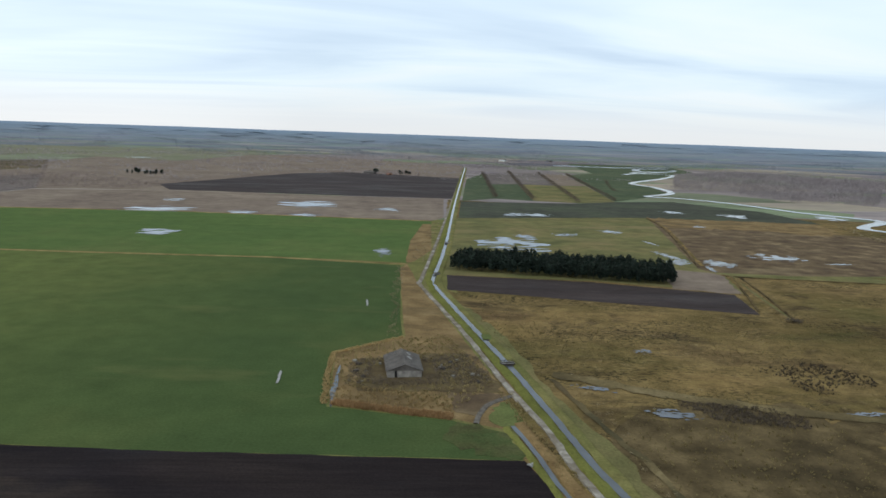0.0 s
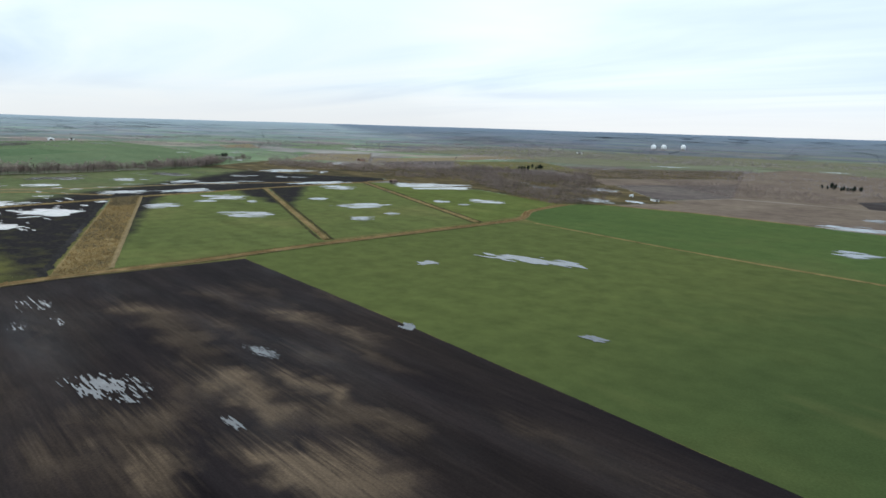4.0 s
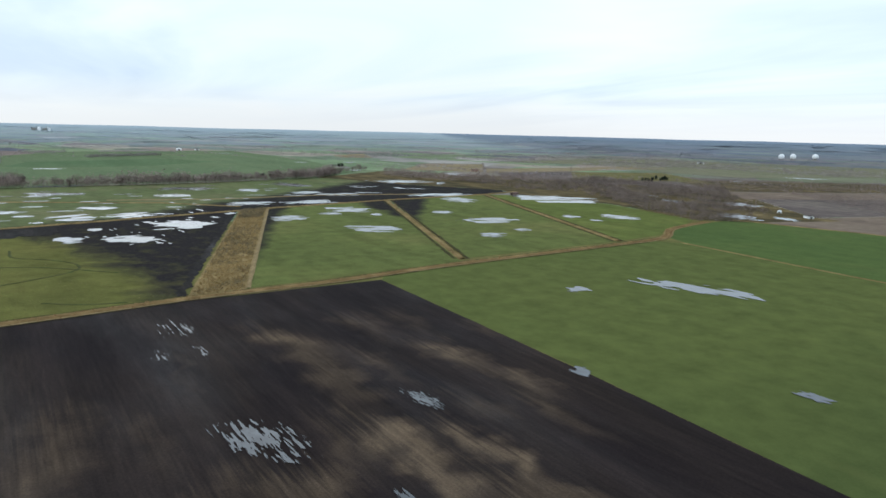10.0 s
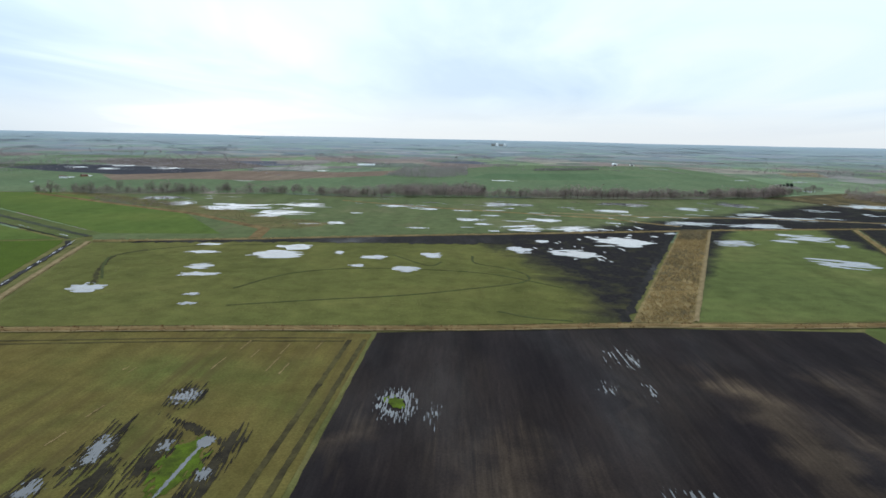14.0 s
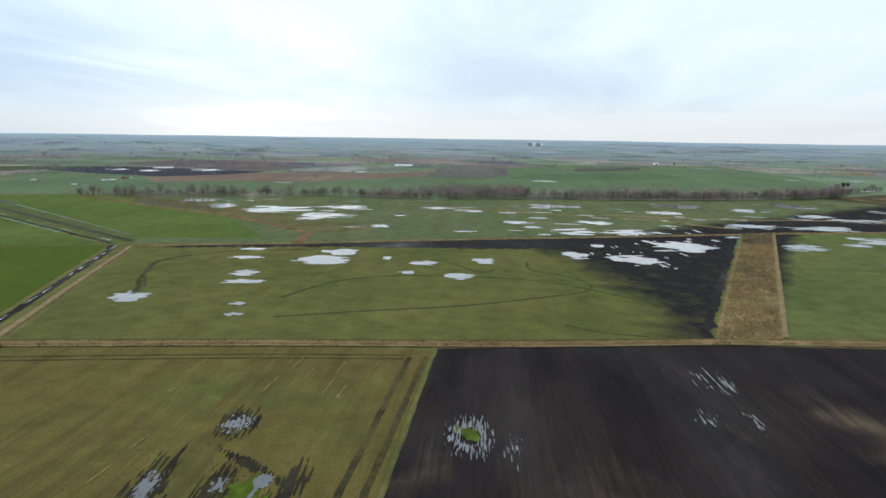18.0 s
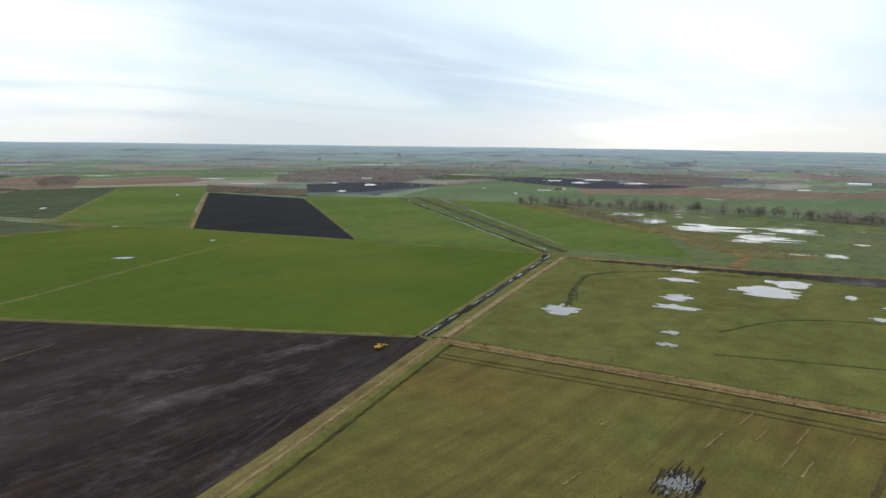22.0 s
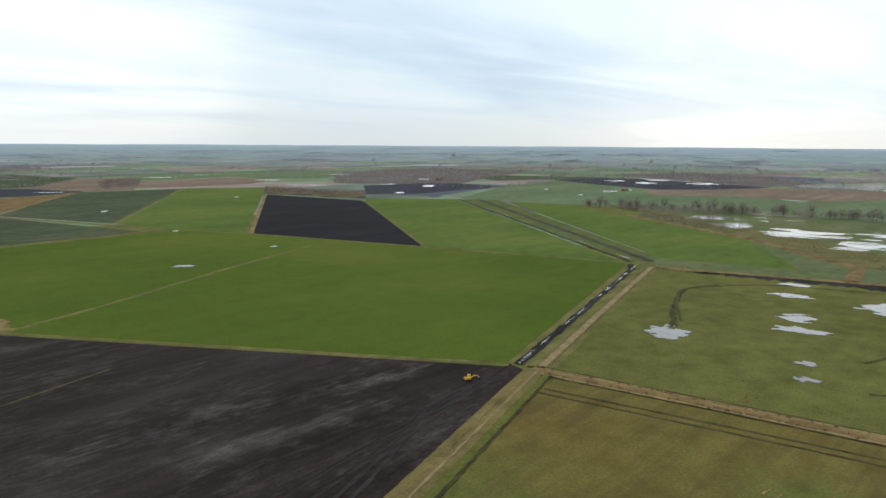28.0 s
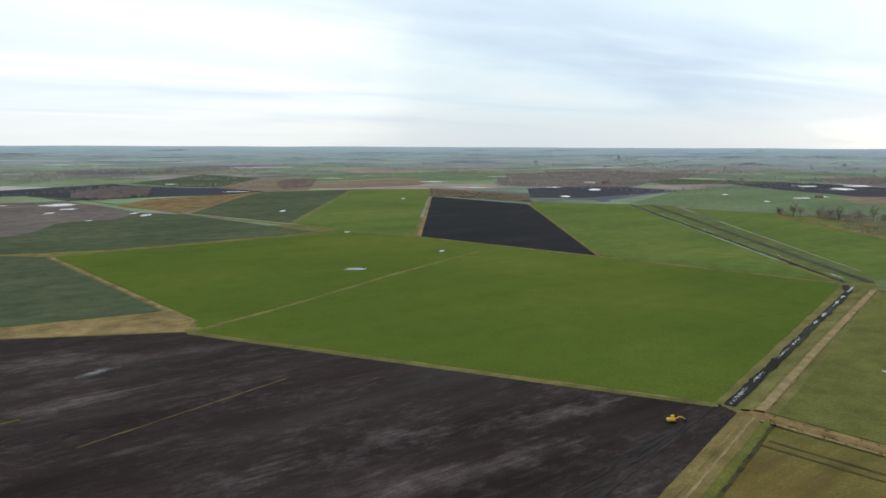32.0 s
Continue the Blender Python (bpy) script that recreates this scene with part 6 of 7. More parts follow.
scatter("marsh_tussocks", inside(marsh, 9000, 12), TUFTS, TUSSOCK, "brown grass tussocks on the marsh", "grass", 0.35, 0.85, 0.1, clump=0.25)
scatter("marsh_sedge", inside([(165, 325), (205, 340), (245, 300), (220, 280), (180, 296)], 900, 13), TUFTS, HEDGE, "dark sedge tussocks", "grass", 0.6, 1.3, 0.1, clump=0.1)
scatter("marsh_sedge", inside([(112, 284), (125, 262), (160, 255), (165, 275)], 600, 14), TUFTS, HEDGE, "dark sedge tussocks by the pool", "grass", 0.6, 1.3, 0.1, clump=0.1)
scatter("bramble_scrub", [(118.0 + k, 243.0 + (k * 7) % 4) for k in range(5)], BUSHES, HEDGE, "single dark bramble clump on the marsh", "bush", 0.6, 0.9)
scatter("bramble_scrub", [(239.0 + k, 421.0 + (k * 5) % 3) for k in range(6)], BUSHES, HEDGE, "dark bushes at the ditch corner", "bush", 0.6, 1.0)
scatter("bramble_scrub", along([(64, 330), (80, 300), (84, 180)], 5, 2, 14) + along([(268, 565), (240, 420)], 5, 2, 14), BUSHES, SCRUB, "low brambles along the marsh ditches", "scrub", 0.4, 0.9)
scatter("meadow_tussocks", inside([(-500, -255), (-790, -345), (-880, -63), (-700, 60), (-552, 100)], 2600, 15), TUFTS, TUSSOCK, "tussocks in the meadow", "grass", 0.25, 0.6, 0.2)

# pine block
PINES = [pine(100 + i, 13.0 + 1.2 * (i % 3)) for i in range(5)]
rng = np.random.default_rng(3)
for i, t in enumerate(PINES):
    t.matrix_basis = pose(40 + i * 34, 585 - i * 8, 0.1, 0, 0, 40 * i)
    tagged(t, "dark green plantation pine in a dense block", "tree", "pines of the plantation")
for r in range(7):
    for c in range(36):
        u, w = (c + rng.uniform(-0.3, 0.3)) / 35, (r + rng.uniform(-0.3, 0.3)) / 6
        if rng.uniform() < 0.03:
            continue
        x, y = 36 + 166 * u + 12 * w, 566 - 40 * u + 44 * w - 6 * w * u
        copy_thing(PINES[rng.integers(5)], pose(x, y, 0.1, 0, 0, rng.uniform(0, 360)) @ Matrix.Scale(rng.uniform(0.82, 1.12), 4))

# bare trees of the river bank, each its own
BARE = [bare_tree(200 + i, 12.0) for i in range(6)]
row = spline([(-1313, -713), (-1371, -466), (-1406, -312), (-1385, -176), (-1431, 52), (-1453, 305), (-1542, 600), (-1640, 700), (-1780, 850)], 9.5)
for i, t in enumerate(BARE):
    t.matrix_basis = pose(-1390 - 8 * i, -420 + 24 * i, 0.1, 0, 0, 50 * i)
    tagged(t, "leafless tree in the river-bank row", "tree", "bare trees along the river")
for i, (x, y) in enumerate(row):
    if rng.uniform() < 0.08:
        continue
    copy_thing(BARE[rng.integers(6)], pose(x + rng.normal(0, 8), y + rng.normal(0, 7), 0.1, 0, 0, rng.uniform(0, 360)) @ Matrix.Scale(rng.uniform(1.0, 2.0), 4))
scatter("river_thicket", along([(-1385, -180), (-1431, 52), (-1453, 305), (-1542, 600), (-1640, 700)], 0.55, 16, 21), FAR_TREES, TWIG, "brown thicket along the river bank", "thicket", 0.7, 2.2, clump=0.3)
scatter("river_thicket", along([(-1313, -713), (-1371, -466), (-1406, -312), (-1385, -170)], 0.6, 9, 22), FAR_TREES, TWIG, "brown thicket along the river bank", "thicket", 0.45, 1.4, clump=0.2)
scatter("sallow_bushes", inside([(-1197, -560), (-1120, -440), (-1180, -400), (-1290, -600)], 300, 23), BUSHES, TWIG, "sallow scrub on the flood bank", "scrub", 0.8, 2.0)
scatter("bramble_scrub", inside([(-1312, -727), (-1251, -571), (-1108, -402), (-1020, -288), (-932, -208), (-932, -179), (-992, -140), (-1032, -208), (-1132, -321), (-1213, -434), (-1296, -552), (-1368, -687)], 1500, 91), BUSHES, SCRUB, "low brown scrub beside the flood meadow", "scrub", 0.4, 1.2, clump=0.2)
# wet wood round the ponds
CARR = [(-1294, 1071), (-1359, 1273), (-1135, 1300), (-1057, 1354), (-881, 1152), (-700, 990), (-640, 850), (-672, 775), (-792, 822), (-943, 900), (-1068, 936)]
PONDS = ((-805, 1062, 42), (-690, 905, 40), (-640, 950, 24), (-885, 1000, 40), (-980, 1040, 22))
scatter("wet_wood", inside(CARR, 3200, 24, PONDS), FAR_TREES, TWIG, "bare brown alder and willow wood", "wood", 0.6, 1.25, clump=0.5)
scatter("dark_thicket", inside(CARR, 520, 22, PONDS), FAR_TREES, HEDGE, "darker ivy-clad trees in the wet wood", "wood", 0.5, 1.1, clump=0.2)
scatter("wet_wood", inside([(-1560, 780), (-1380, 850), (-1294, 1071), (-1359, 1273), (-1500, 1080), (-1760, 900)], 1500, 23, ((-1594, 1010, 60),)), FAR_TREES, TWIG, "bare brown wood by the river bend", "wood", 0.5, 1.3, clump=0.35)
scatter("wet_wood", inside([(-1400, 880), (-1159, 870), (-1068, 936), (-1294, 1071)], 800, 39), FAR_TREES, TWIG, "bare willows on the wet floor", "wood", 0.4, 1.0, clump=0.3)
scatter("brown_wood", inside([(827, 2212), (1166, 2522), (1483, 2155), (870, 1280), (727, 1321), (696, 1495), (584, 1556)], 6500, 25), FAR_TREES, TWIG_HAZED, "dense bare brown plantation", "wood", 0.9, 1.3)
scatter("brown_wood", inside([(-401, -2821), (-700, -3133), (-1038, -3218), (-1336, -3384), (-1221, -2968), (-893, -2674), (-666, -2446), (-359, -2232), (-200, -2222), (-200, -2600)], 3600, 32), FAR_TREES, TWIG_HAZED, "long grey-brown bare wood", "wood", 0.7, 1.2, clump=0.3)
scatter("brown_wood", inside([(-1990, -2000), (-2536, -2214), (-2656, -1743), (-1800, -1380), (-1511, -1481), (-1600, -1700)], 2300, 33), FAR_TREES, TWIG_HAZED, "scattered brown wood on rough land", "wood", 0.4, 0.95, clump=-0.02)
scatter("brown_wood", inside([(-1238, -1578), (-1278, -1262), (-1160, -1122), (-1092, -1379)], 1500, 34), FAR_TREES, TWIG, "low brown willow scrub behind black plough", "wood", 0.3, 0.6)
scatter("brown_wood", inside([(-2005, -188), (-2490, -174), (-2651, 37), (-2125, 33), (-1948, -50)], 1700, 35), FAR_TREES, TWIG_HAZED, "bare brown copse on the wheat land", "wood", 0.8, 1.2)
scatter("brown_wood", inside([(-1423, -150), (-1554, -152), (-1661, 50), (-1480, 60)], 420, 36), FAR_TREES, TWIG, "tall bare trees behind the river bank", "wood", 1.1, 1.8)
scatter("brown_wood", inside([(-1277, 1458), (-1196, 1632), (-993, 1977), (-838, 1652), (-990, 1283)], 2600, 37), FAR_TREES, TWIG, "dark brown scrub wood", "wood", 0.35, 0.75)
scatter("brown_wood", inside([(-2552, -1322), (-2888, -1236), (-2846, -901), (-2600, -800)], 900, 38), FAR_TREES, TWIG_HAZED, "brown scrub wood", "wood", 0.5, 0.9, clump=0.1)
scatter("brown_wood", inside([(-449, 1340), (-297, 1800), (110, 1690), (140, 2300), (-300, 2600), (-900, 2200), (-700, 1500)], 5000, 26), FAR_TREES, TWIG_HAZED, "bare brown woodland beyond the plough", "wood", 0.35, 0.8, clump=-0.12)
scatter("brown_wood", inside([(-640, 1160), (-440, 1215), (-470, 1330), (-700, 1500), (-950, 1400)], 1500, 27), FAR_TREES, TWIG, "bare brown scrub wood", "wood", 0.4, 0.8)
scatter("brown_wood", inside([(-463, -1808), (-564, -1920), (-651, -1914), (-575, -1640), (-490, -1600), (-434, -1640)], 900, 28), FAR_TREES, TWIG, "grey bare copse among black fields", "wood", 0.9, 1.2)
scatter("brown_wood", inside([(-988, -1960), (-1171, -2139), (-1131, -2009), (-1001, -1773), (-900, -1717)], 420, 29), FAR_TREES, TWIG, "bare copse", "wood", 0.9, 1.3)
for s, (a, b, c) in enumerate((((-2525, 262), (-2690, 506), 420), ((-2815, 98), (-2917, 232), 300), ((-2850, -461), (-2750, -250), 200))):
    scatter("copse", along([a, b], 300 / c, 16, 40 + s), FAR_TREES, TWIG_HAZED, "bare copse on the wheat land", "wood", 0.7, 1.4)
tagged(scatter("bush_clump", along([(-823, -332), (-824, -330)], 1, 1, 44), BUSHES, SCRUB, "single dark bush on the bank", "bush", 1.2, 1.5), kind="stuff")
scatter("hedge", [p for k, (a, b) in enumerate(STRIPS[1:]) for p in along([a, b], 1.6, 3.0, 45 + k)], HEDGE_BITS, HEDGE, "brown hedges between the narrow strips", "hedge", 1.4, 2.8)
scatter("hedge", along([(70, 1200), (98, 1206), (364, 1261), (603, 1040)], 4, 3, 49), HEDGE_BITS, HEDGE, "brown hedge beside the dark field", "hedge", 0.5, 1.2)
scatter("hedge", along([(506, 1842), (427, 1457), (498, 1352), (536, 1228), (590, 1152)], 2.4, 3, 50, True), HEDGE_BITS, HEDGE, "dark hedge curving round the river meadow", "hedge", 1.0, 2.0)
scatter("sallow_bushes", along([(588, 938), (574, 868), (557, 795)], 2.0, 6, 51), BUSHES, SCRUB, "dark sallow scrub beside the river", "scrub", 1.0, 2.2)
scatter("dark_bushes", inside([(242, 430), (250, 424), (244, 416), (236, 420)], 30, 52), BUSHES, HEDGE, "dark bushes at the ditch corner", "scrub", 0.8, 1.4)

# hedges and scrub lines of the middle distance
rows = ([(-848, 1154), (-733, 1432), (-829, 1634)], [(-990, 1280), (-866, 1164), (-780, 1100)], [(-640, 1160), (-430, 1212)], [(-602, 1158), (-946, 1879)], [(-1356, 1196), (-1606, 1423)], [(-1529, 1719), (-1129, 1451)], [(-1859, 2163), (-1654, 1466), (-1629, 1138)],
        [(-461, 1308), (-290, 1741), (-163, 1863), (110, 1760)], [(-830, 1380), (-470, 1300)], [(-950, 1700), (-400, 1620)], [(-700, 2000), (-200, 1950), (110, 1900)], [(-1814, 1612), (-1654, 1466)], [(-2093, 1217), (-2041, 1421), (-1653, 1145)], [(-545, -1274), (-825, -1661)], [(-1708, -1170), (-1480, -1150)], [(-1700, -1170), (-2080, -1280)], [(-1500, -420), (-1880, -360), (-2200, -330)])
scatter("hedge", [p for k, row in enumerate(rows) for p in along(row, 3.4, 3.0, 120 + k)], FAR_TREES, TWIG, "bare hedges and scrub lines between far fields", "hedge", 0.15, 0.55, clump=0.35)

# far hedgerows and woods, all round the view; haze is painted into their twig colours
rng = np.random.default_rng(17)
near, middle, rim, north, north_rim = [], [], [], [], []
for k in range(1700):
    a, low = rng.uniform(radians(40), radians(290)), rng.uniform(9, 74)
    d = 110 * 1248 / low
    x, y = CX + d * math.cos(a), CY + d * math.sin(a)
    if d < 2500 and rng.uniform() < 0.88 or -3300 < x < -1300 and -500 < y < 1000 and rng.uniform() < 0.85:
        continue
    turned, ln = radians((24 if rng.uniform() < 0.6 else 114) + rng.normal(0, 12)), rng.uniform(120, 900) * (1 if d < 6000 else 2)
    big = rng.uniform() < (0.4 if y > 900 else 0.22)
    gap = max(6.0, d / 330)
    m = int(ln / gap) * (3 if big else 1)
    u, w = rng.uniform(-0.5, 0.5, m) * ln, rng.normal(0, 45 if big else 2.5, m)
    at = np.stack([x + u * math.cos(turned) - w * math.sin(turned), y + u * math.sin(turned) + w * math.cos(turned), np.full(m, max(1.0, gap / 5) * (1.0 if big else 0.8))], 1)
    q = np.hypot(at[:, 0] - CX, at[:, 1] - CY)
    dark = at[:, 1] + 0.6 * at[:, 0] > 1400
    near.extend(at[(q > 1700) & (q < np.where(dark, 3000, 4200))])
    middle.extend(at[~dark & (q >= 4200) & (q < 8000)])
    rim.extend(at[~dark & (q >= 8000)])
    north.extend(at[dark & (q >= 3000) & (q < 9000)])
    north_rim.extend(at[dark & (q >= 9000)])
near = [p for p in near if not (480 < p[0] < 1150 and 1900 < p[1] < 3000)]      # open washland along the river
FT = [far_tree(80 + i, 7.0, 14, 0.42) for i in range(6)]
FLAT_TREES = [far_tree(90 + i, 9.0, 8, 0.5) for i in range(6)]
far_belts("far_hedgerows", near, FT, TWIG_HAZED, "distant bare hedgerows, copses and tree lines", 0.4, 1.3)
far_belts("far_woods", middle, FLAT_TREES, TWIG_HAZED_MID, "distant bare woods and hedgerows", 0.5, 1.4)
far_belts("northern_woods", north, FLAT_TREES, TWIG_HAZED_NORTH, "dark woods and hedgerows to the north", 0.6, 1.5)
far_belts("horizon_woods", north_rim, FLAT_TREES, RIM_HAZED_NORTH, "woods along the northern horizon, blue-grey haze in their colour", 0.8, 1.8)
far_belts("horizon_woods", rim, FLAT_TREES, RIM_HAZED, "woods and hedges near the horizon, tinted pale for haze", 0.7, 1.6)
CONIF = [(-1246, 1345), (-1268, 1420), (-105, 1868), (-20, 1842), (-600, 1574), (-560, 1550), (-1936, 844), (-1545, 20), (-1530, 50), (-1560, 500)]
for i, (x, y) in enumerate(CONIF):
    for k in range(9):
        copy_thing(PINES[rng.integers(5)], pose(x + rng.normal(0, 13), y + rng.normal(0, 11), 0, 0, 0, rng.uniform(0, 360)) @ Matrix.Scale(rng.uniform(0.6, 1.0), 4))["group"] = "scattered pines"

# ---- barn ----
barn = tagged(new("barn"), "derelict farm barn with grey sheeted roof and open side", "barn")
barn.matrix_basis = pose(-2.1, 318, 0.1, 0, 0, 5.2)
W2, L2, EAVE, RIDGE = 7.9, 11.5, 3.2, 6.0


def prism(pts, y0, y1):
    """A profile in x and z, drawn out along y."""
    bm = bmesh.new()
    a = [bm.verts.new((x, y0, z)) for x, z in pts]
    b = [bm.verts.new((x, y1, z)) for x, z in pts]
    bm.faces.new(a)
    bm.faces.new(b[::-1])
    for i in range(len(pts)):
        j = (i + 1) % len(pts)
        bm.faces.new((a[j], a[i], b[i], b[j]))
    bmesh.ops.recalc_face_normals(bm, faces=bm.faces)
    return bm


part("side_wall", block(-W2, 0, EAVE / 2, 0.25, 2 * L2, EAVE), BLOCK, barn, "limewashed block wall")
for i in range(6):
    part("post", block(W2, -L2 + 0.3 + i * (2 * L2 - 0.6) / 5, EAVE / 2, 0.25, 0.25, EAVE), TIMBER, barn)
part("side_wall", block(W2 - 0.35, 3.9, EAVE / 2, 0.2, 14.6, EAVE), CLAD, barn)
part("gable", prism([(-W2, EAVE), (W2, EAVE), (0, RIDGE)], -L2 - 0.02, -L2 + 0.2), CLAD, barn, "grey sheeted gable")
part("gable", prism([(-W2, EAVE), (W2, EAVE), (0, RIDGE)], L2 - 0.2, L2), CLAD, barn, "grey sheeted gable")
part("front_wall", block(-6.2, -L2 + 0.1, EAVE / 2, 3.3, 0.25, EAVE), BLOCK, barn, "limewashed block wall")
part("front_wall", block(2.2, -L2 + 0.1, EAVE / 2, 11.3, 0.25, EAVE), BLOCK, barn, "limewashed block wall")
part("rear_wall", block(0, L2 - 0.1, EAVE / 2, 2 * W2, 0.25, EAVE), BLOCK, barn)
# solid panel in the wall gap, painted as the shade within
part("door", block(-4.0, -L2 + 0.25, 1.5, 1.2, 0.1, 3.0), DOORWAY_SHADE, barn, "near-black panel for the shade in an open doorway")
slope = math.atan2(RIDGE - EAVE, W2)
for s in (-1, 1):
    roof = part("roof_slope", prism([(0, RIDGE + 0.22), (s * (W2 + 0.7), EAVE - 0.1), (s * (W2 + 0.7), EAVE - 0.25), (0, RIDGE + 0.07)], -L2 - 0.5, L2 + 0.5), ROOF, barn, "weathered grey fibre-cement sheets")
    for k in range(22):
        y = -L2 - 0.3 + k * (2 * L2 + 0.6) / 21
        part("roof_rib", prism([(s * 0.1, RIDGE + 0.25), (s * (W2 + 0.68), EAVE - 0.05), (s * (W2 + 0.68), EAVE - 0.1), (s * 0.1, RIDGE + 0.18)], y - 0.09, y + 0.09), ROOF, roof)
for k, (y, z) in enumerate(((8, 0.6), (6.5, 0.45), (2, 0.5), (0.5, 0.4))):
    x = W2 * (0.35 + 0.1 * (k % 2))
    part("rooflight", block(0, 0, 0, 1.1, 1.8, 0.06, 0.0, pose(x, y, RIDGE + 0.3 - x * math.tan(slope), 0, math.degrees(slope), 0)), CONC, barn, "pale rooflight sheet")
part("ridge_cap", prism([(-0.4, RIDGE + 0.12), (0, RIDGE + 0.36), (0.4, RIDGE + 0.12)], -L2 - 0.5, L2 + 0.5), ROOF, barn)
rng = np.random.default_rng(5)
for k in range(26):
    x, y = rng.uniform(12, 36), rng.uniform(300, 340)
    if k % 3 == 0:
        x, y = rng.uniform(-26, -13), rng.uniform(296, 330)
    s = rng.uniform(0.5, 1.6)
    bm = block(0, 0, s * 0.25, s * 1.8, s, s * 0.6, 0.08 * s)
    for vert in bm.verts:
        vert.co += Vector(rng.normal(0, 0.1 * s, 3))
    heap = part("rubble_heap", bm, ROCK if k % 2 else TIMBER, None)
    heap.matrix_basis = pose(x, y, 0.1, 0, 0, rng.uniform(0, 180))
    tagged(heap, "grey broken concrete in the yard" if k % 2 else "dark heap of old timber in the yard", "rubble", "rubbish in the yard")

# ---- culverts and sluices on the long ditch ----


def culvert(x, y, deg, w=7.0):
    """A small farm bridge: deck, kerbs, rails."""
    c = tagged(new("ditch_bridge"), "small dark timber and concrete ditch bridge", "bridge", "bridges over the long ditch")
    part("deck", block(0, 0, 1.0, w, 3.0, 0.3, 0.04), TIMBER, c)
    for s in (-1, 1):
        part("kerb", block(0, s * 1.4, 1.25, w, 0.2, 0.2), CONC, c)
        part("headwall", block(0, s * 1.7, 0.5, w * 0.8, 0.3, 1.2), TIMBER, c)
        for h in (1.7, 2.1):
            part("rail", block(0, s * 1.45, h, w, 0.08, 0.1), TIMBER, c)
        for k in range(4):
            part("rail_post", block(-w / 2 + 0.2 + k * (w - 0.4) / 3, s * 1.45, 1.6, 0.12, 0.12, 1.2), TIMBER, c)
    c.matrix_basis = pose(x, y, 0.05, 0, 0, deg)
    return c


culvert(48.5, 327, 12)
culvert(21, 542, 5, 5.0)
culvert(36.5, 700, -5, 5.0)
plug = tagged(part("ditch_crossing", block(43, 372, 0.45, 5.2, 9, 0.9, 0.3), LANE, None), "grass-topped earth crossing in the ditch", "bank")
part("pipe", block(43.4, 366.8, 0.35, 1.6, 1.2, 0.7, 0.2), TIMBER, plug, "dark culvert mouth")

# ---- a few pale sacks dumped at the field corner ----
for k, (dx, dy, turned) in enumerate(((0, 0, 20), (1.1, 0.5, 75), (0.5, -0.9, 130))):
    bm = block(0, 0, 0.3, 1.5, 0.85, 0.55, 0.2)
    for vert in bm.verts:
        vert.co += Vector((0.08 * math.sin(7 * vert.co.y + k), 0.07 * math.cos(6 * vert.co.x), 0.05 * math.sin(9 * vert.co.x + k)))
    sack = part("feed_sack", bm, CONC, None)
    sack.matrix_basis = pose(42 + dx, 222 + dy, 0.25, 0, 0, turned)
    tagged(sack, "pale bulging sack dumped at the field corner", "sack", "sacks at the field corner")

# ---- field markers ----
for x, y in ((-27, 446), (-57, 304)):
    tagged(sheet("bare_streak", blob(x, y, 0.7, 8, 3, 5, 0.35, 20), 0.37, CONC, 0.1), "pale bare streak in the wheat", "bare patch")

# ---- excavator ----
dig = tagged(new("excavator"), "yellow tracked excavator parked on wet black peat", "excavator")
dig.matrix_basis = pose(-453, -283, 0.1, 0, 0, 150) @ Matrix.Scale(0.9, 4)
for s in (-1, 1):
    belt = part("track_belt", block(0, s * 1.1, 0.45, 3.6, 0.55, 0.8, 0.25), RUBBER, dig, "dark crawler track")
    for k in range(5):
        v, f = stick((-1.3 + 0.65 * k, s * 1.1 - 0.3, 0.42), (-1.3 + 0.65 * k, s * 1.1 + 0.3, 0.42), 0.26, 0.26, 10)
        obj("road_wheel", v, f, STEEL, belt)
part("undercarriage", block(0, 0, 0.7, 2.0, 1.8, 0.4, 0.05), STEEL, dig)
part("house", block(-0.5, 0, 1.5, 3.0, 2.4, 1.0, 0.12), YELLOW, dig)
part("counterweight", block(-2.1, 0, 1.45, 0.7, 2.4, 1.1, 0.2), YELLOW, dig)
cab = part("cab", block(0.35, 0.7, 2.3, 1.5, 1.0, 1.5, 0.12), YELLOW, dig)
part("windscreen", block(1.11, 0.7, 2.4, 0.05, 0.8, 1.0), GLASS, cab, "dark cab glass")
part("side_window", block(0.35, 1.21, 2.45, 1.1, 0.05, 0.8), GLASS, cab, "dark cab glass")
part("roof_panel", block(0.35, 0.7, 3.08, 1.6, 1.1, 0.1, 0.03), YELLOW, cab)
part("exhaust", block(-1.4, -0.7, 2.4, 0.15, 0.15, 0.9), STEEL, dig)


def arm(name, a, b, t0, t1, mat, label=""):
    v, f = stick(a, b, t0, t1, 4)
    return obj(name, v, f, mat, dig, label)


arm("boom", (0.8, -0.2, 1.6), (3.2, -0.2, 2.7), 0.38, 0.3, YELLOW)
arm("boom", (3.1, -0.2, 2.7), (5.0, -0.2, 2.3), 0.3, 0.24, YELLOW)
arm("dipper", (4.9, -0.2, 2.4), (6.0, -0.2, 1.1), 0.26, 0.18, YELLOW)
arm("boom_ram", (1.2, -0.2, 1.4), (3.0, -0.2, 2.3), 0.09, 0.07, STEEL, "steel hydraulic ram")
part("bucket", prism([(5.7, 1.4), (6.4, 1.3), (6.6, 0.6), (6.0, 0.1), (5.4, 0.5)], -0.75, 0.35), STEEL, dig, "dark digging bucket")

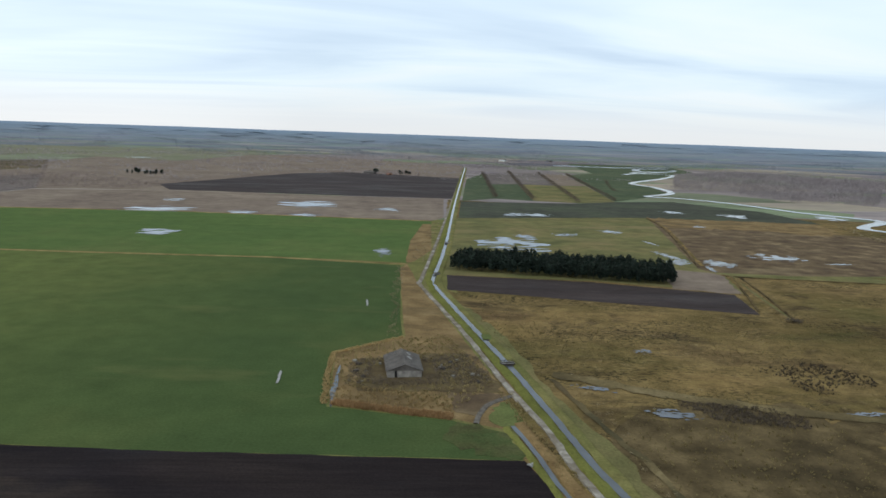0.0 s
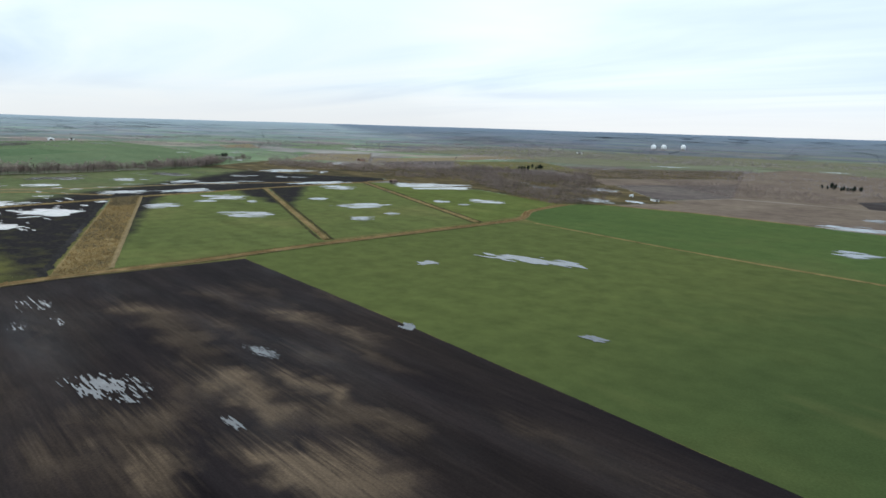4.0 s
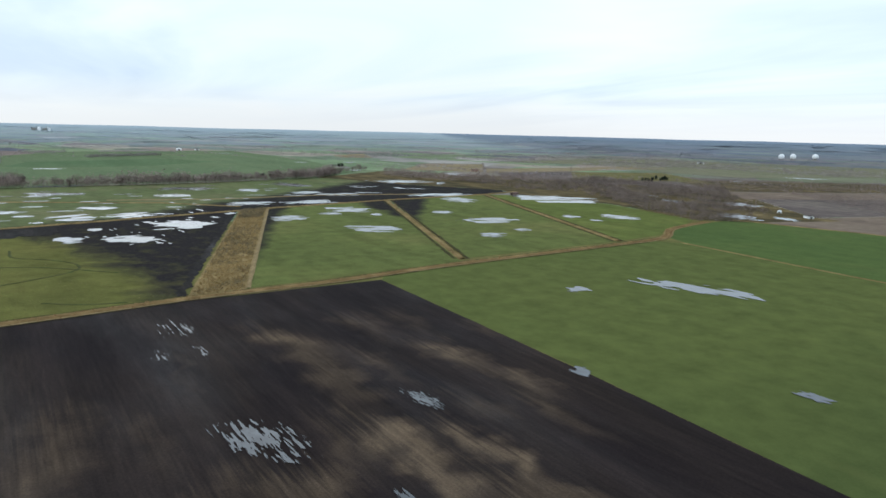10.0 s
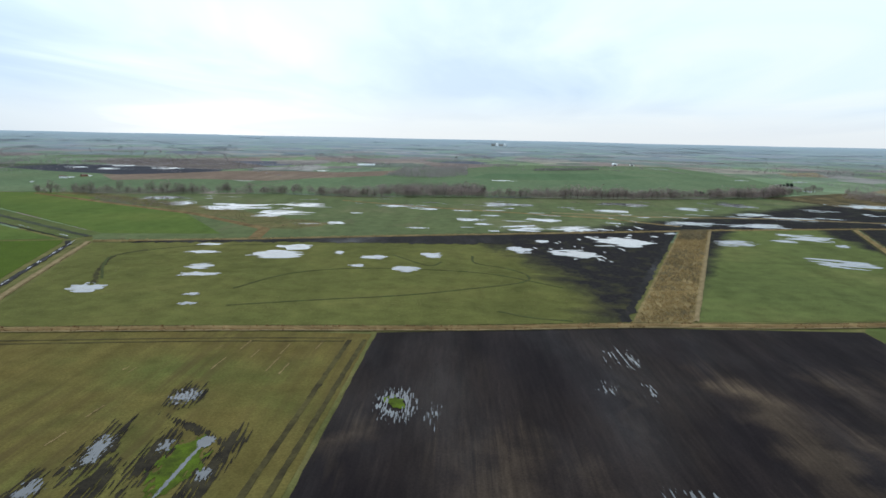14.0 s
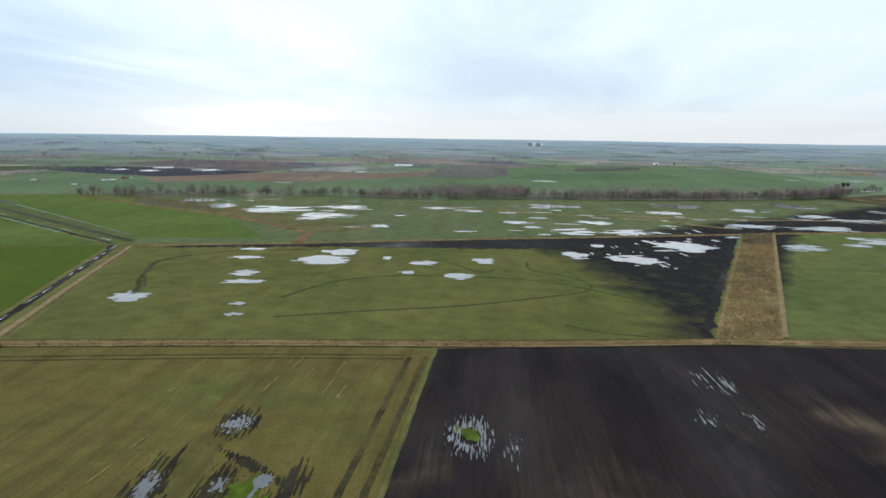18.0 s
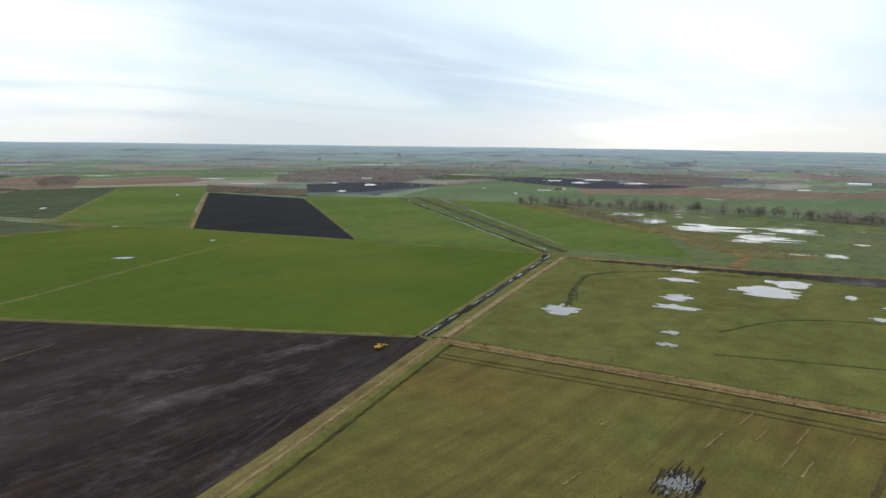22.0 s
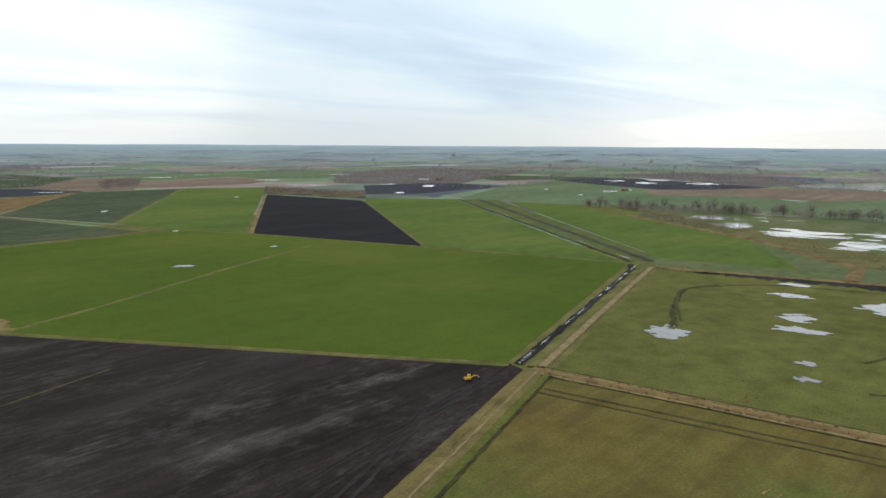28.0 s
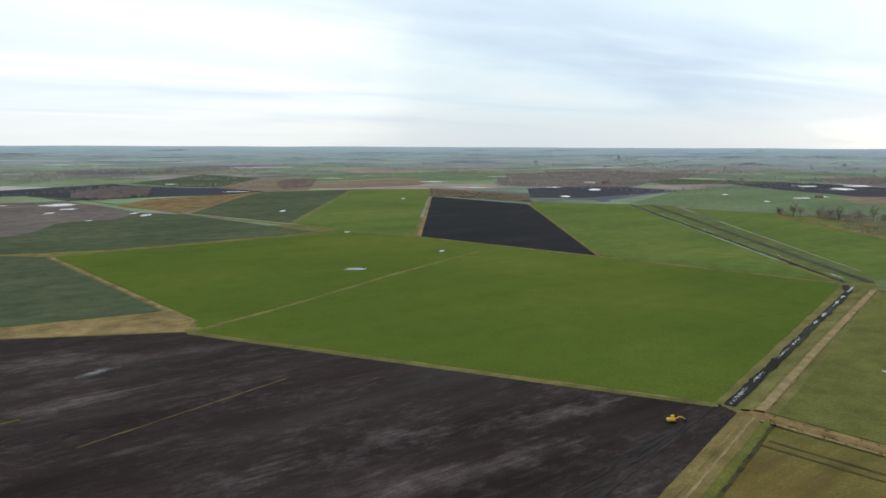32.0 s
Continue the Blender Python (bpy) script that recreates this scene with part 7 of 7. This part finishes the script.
# ---- radomes ----
def radome(x, y, r):
    """A panelled white ball on a low round building."""
    d = tagged(new("radome"), "large white panelled radome on a low base", "radome", "radomes on the far airfield")
    bm = bmesh.new()
    bmesh.ops.create_icosphere(bm, subdivisions=3, radius=r, matrix=Matrix.Translation((0, 0, r * 0.92 + 2)))
    part("shell", bm, WHITE, d)
    v, f = stick((0, 0, -0.5), (0, 0, 5), r * 0.72, r * 0.72, 20)
    obj("base_building", v, f, CONC, d)
    part("door", block(0, -r * 0.72, 1.5, 2, 0.2, 2.4), TIMBER, d)
    d.matrix_basis = pose(x, y, rise(x, y) - 1, 0, 0, 0)


for x, y in ((-2084, 3200), (-2052, 3243), (-1990, 3324)):
    radome(x, y, 13.6)

# ---- far buildings ----


def shed(x, y, l, w, h, deg, wall, roof, label, cat="building"):
    """A long gabled farm building."""
    s = tagged(new("farm_building"), label, cat, "far farm buildings")
    part("wall", block(0, 0, h * 0.35, w, l, h * 0.7), wall, s)
    part("roof", prism([(-w * 0.54, h * 0.68), (w * 0.54, h * 0.68), (0, h)], -l * 0.52, l * 0.52), roof, s)
    # doorway as a near-black panel, its inner shade painted
    part("door", block(0, -l / 2 - 0.06, h * 0.25, w * 0.4, 0.15, h * 0.5), DOORWAY_SHADE, s)
    for k in range(3):
        part("window", block(w / 2 + 0.05, -l * 0.3 + k * l * 0.3, h * 0.4, 0.15, 1.6, 1.2), GLASS, s)
    s.matrix_basis = pose(x, y, 0, 0, 0, deg)


for x, y, l, w, h, d, a, r, lab in (
        (-3250, 690, 60, 22, 9, 80, WHITE, WHITE, "long white farm shed on the wheat land"), (-3270, 770, 40, 18, 8, 80, WHITE, ROOF, "white farm shed beside the wheat"),
        (-1075, 800, 16, 8, 5, 20, TILE, TILE, "small red-roofed shed by the wet wood"), (-640, 985, 14, 8, 5, 60, WHITE, ROOF, "pale cabin by the ponds"),
        (-700, 1010, 10, 6, 4, 30, WHITE, WHITE, "white caravan by the ponds"), (-2697, -330, 62, 20, 6, 23, WHITE, WHITE, "white glasshouse block on the wheat land"),
        (-60, 1800, 18, 9, 7, 20, HOUSE_RED, TILE, "brick farmhouse among trees"), (-110, 1830, 30, 14, 7, 60, CLAD, ROOF, "grey sheeted farm shed on open land"),
        (-1690, -880, 16, 9, 6, 30, WHITE, TILE, "pale cottage beyond the river"), (-1757, -868, 14, 8, 6, 60, HOUSE_RED, TILE, "brick cottage beyond the river"),
        (600, 3100, 40, 16, 8, 10, CLAD, ROOF, "grey sheeted farm shed on open land"), (380, 3000, 30, 14, 8, 40, WHITE, ROOF, "pale farm shed on open land"),
        (-1700, 1150, 26, 12, 7, 30, HOUSE_RED, TILE, "red-roofed house by the pond"), (-2000, 2500, 60, 25, 9, 40, WHITE, ROOF, "pale sheds near the radomes"),
        (-1775, -1540, 30, 14, 7, 40, WHITE, ROOF, "pale farm shed on open land"), (-1800, -1500, 16, 9, 7, 70, HOUSE_RED, TILE, "red brick farmhouse on open land")):
    shed(x, y, l, w, h, d, a, r, lab)

# sugar works on the skyline
works = tagged(new("factory"), "pale factory blocks and silos on the skyline", "factory")
for k, (dy, w, h) in enumerate(((-60, 50, 28), (-10, 40, 40), (45, 46, 24), (90, 30, 30))):
    part("factory_block", block(0, dy, h / 2, 40, w * 0.8, h, 1.0), WHITE if k % 2 else CONC, works)
for dy in (-30, 20, 62):
    v, f = stick((10, dy, 0), (10, dy, 40), 4, 3, 10)
    obj("chimney", v, f, CONC, works)
works.matrix_basis = pose(-4560, 245, rise(-4560, 245) - 1, 0, 0, 0) @ Matrix.Scale(0.5, 4)
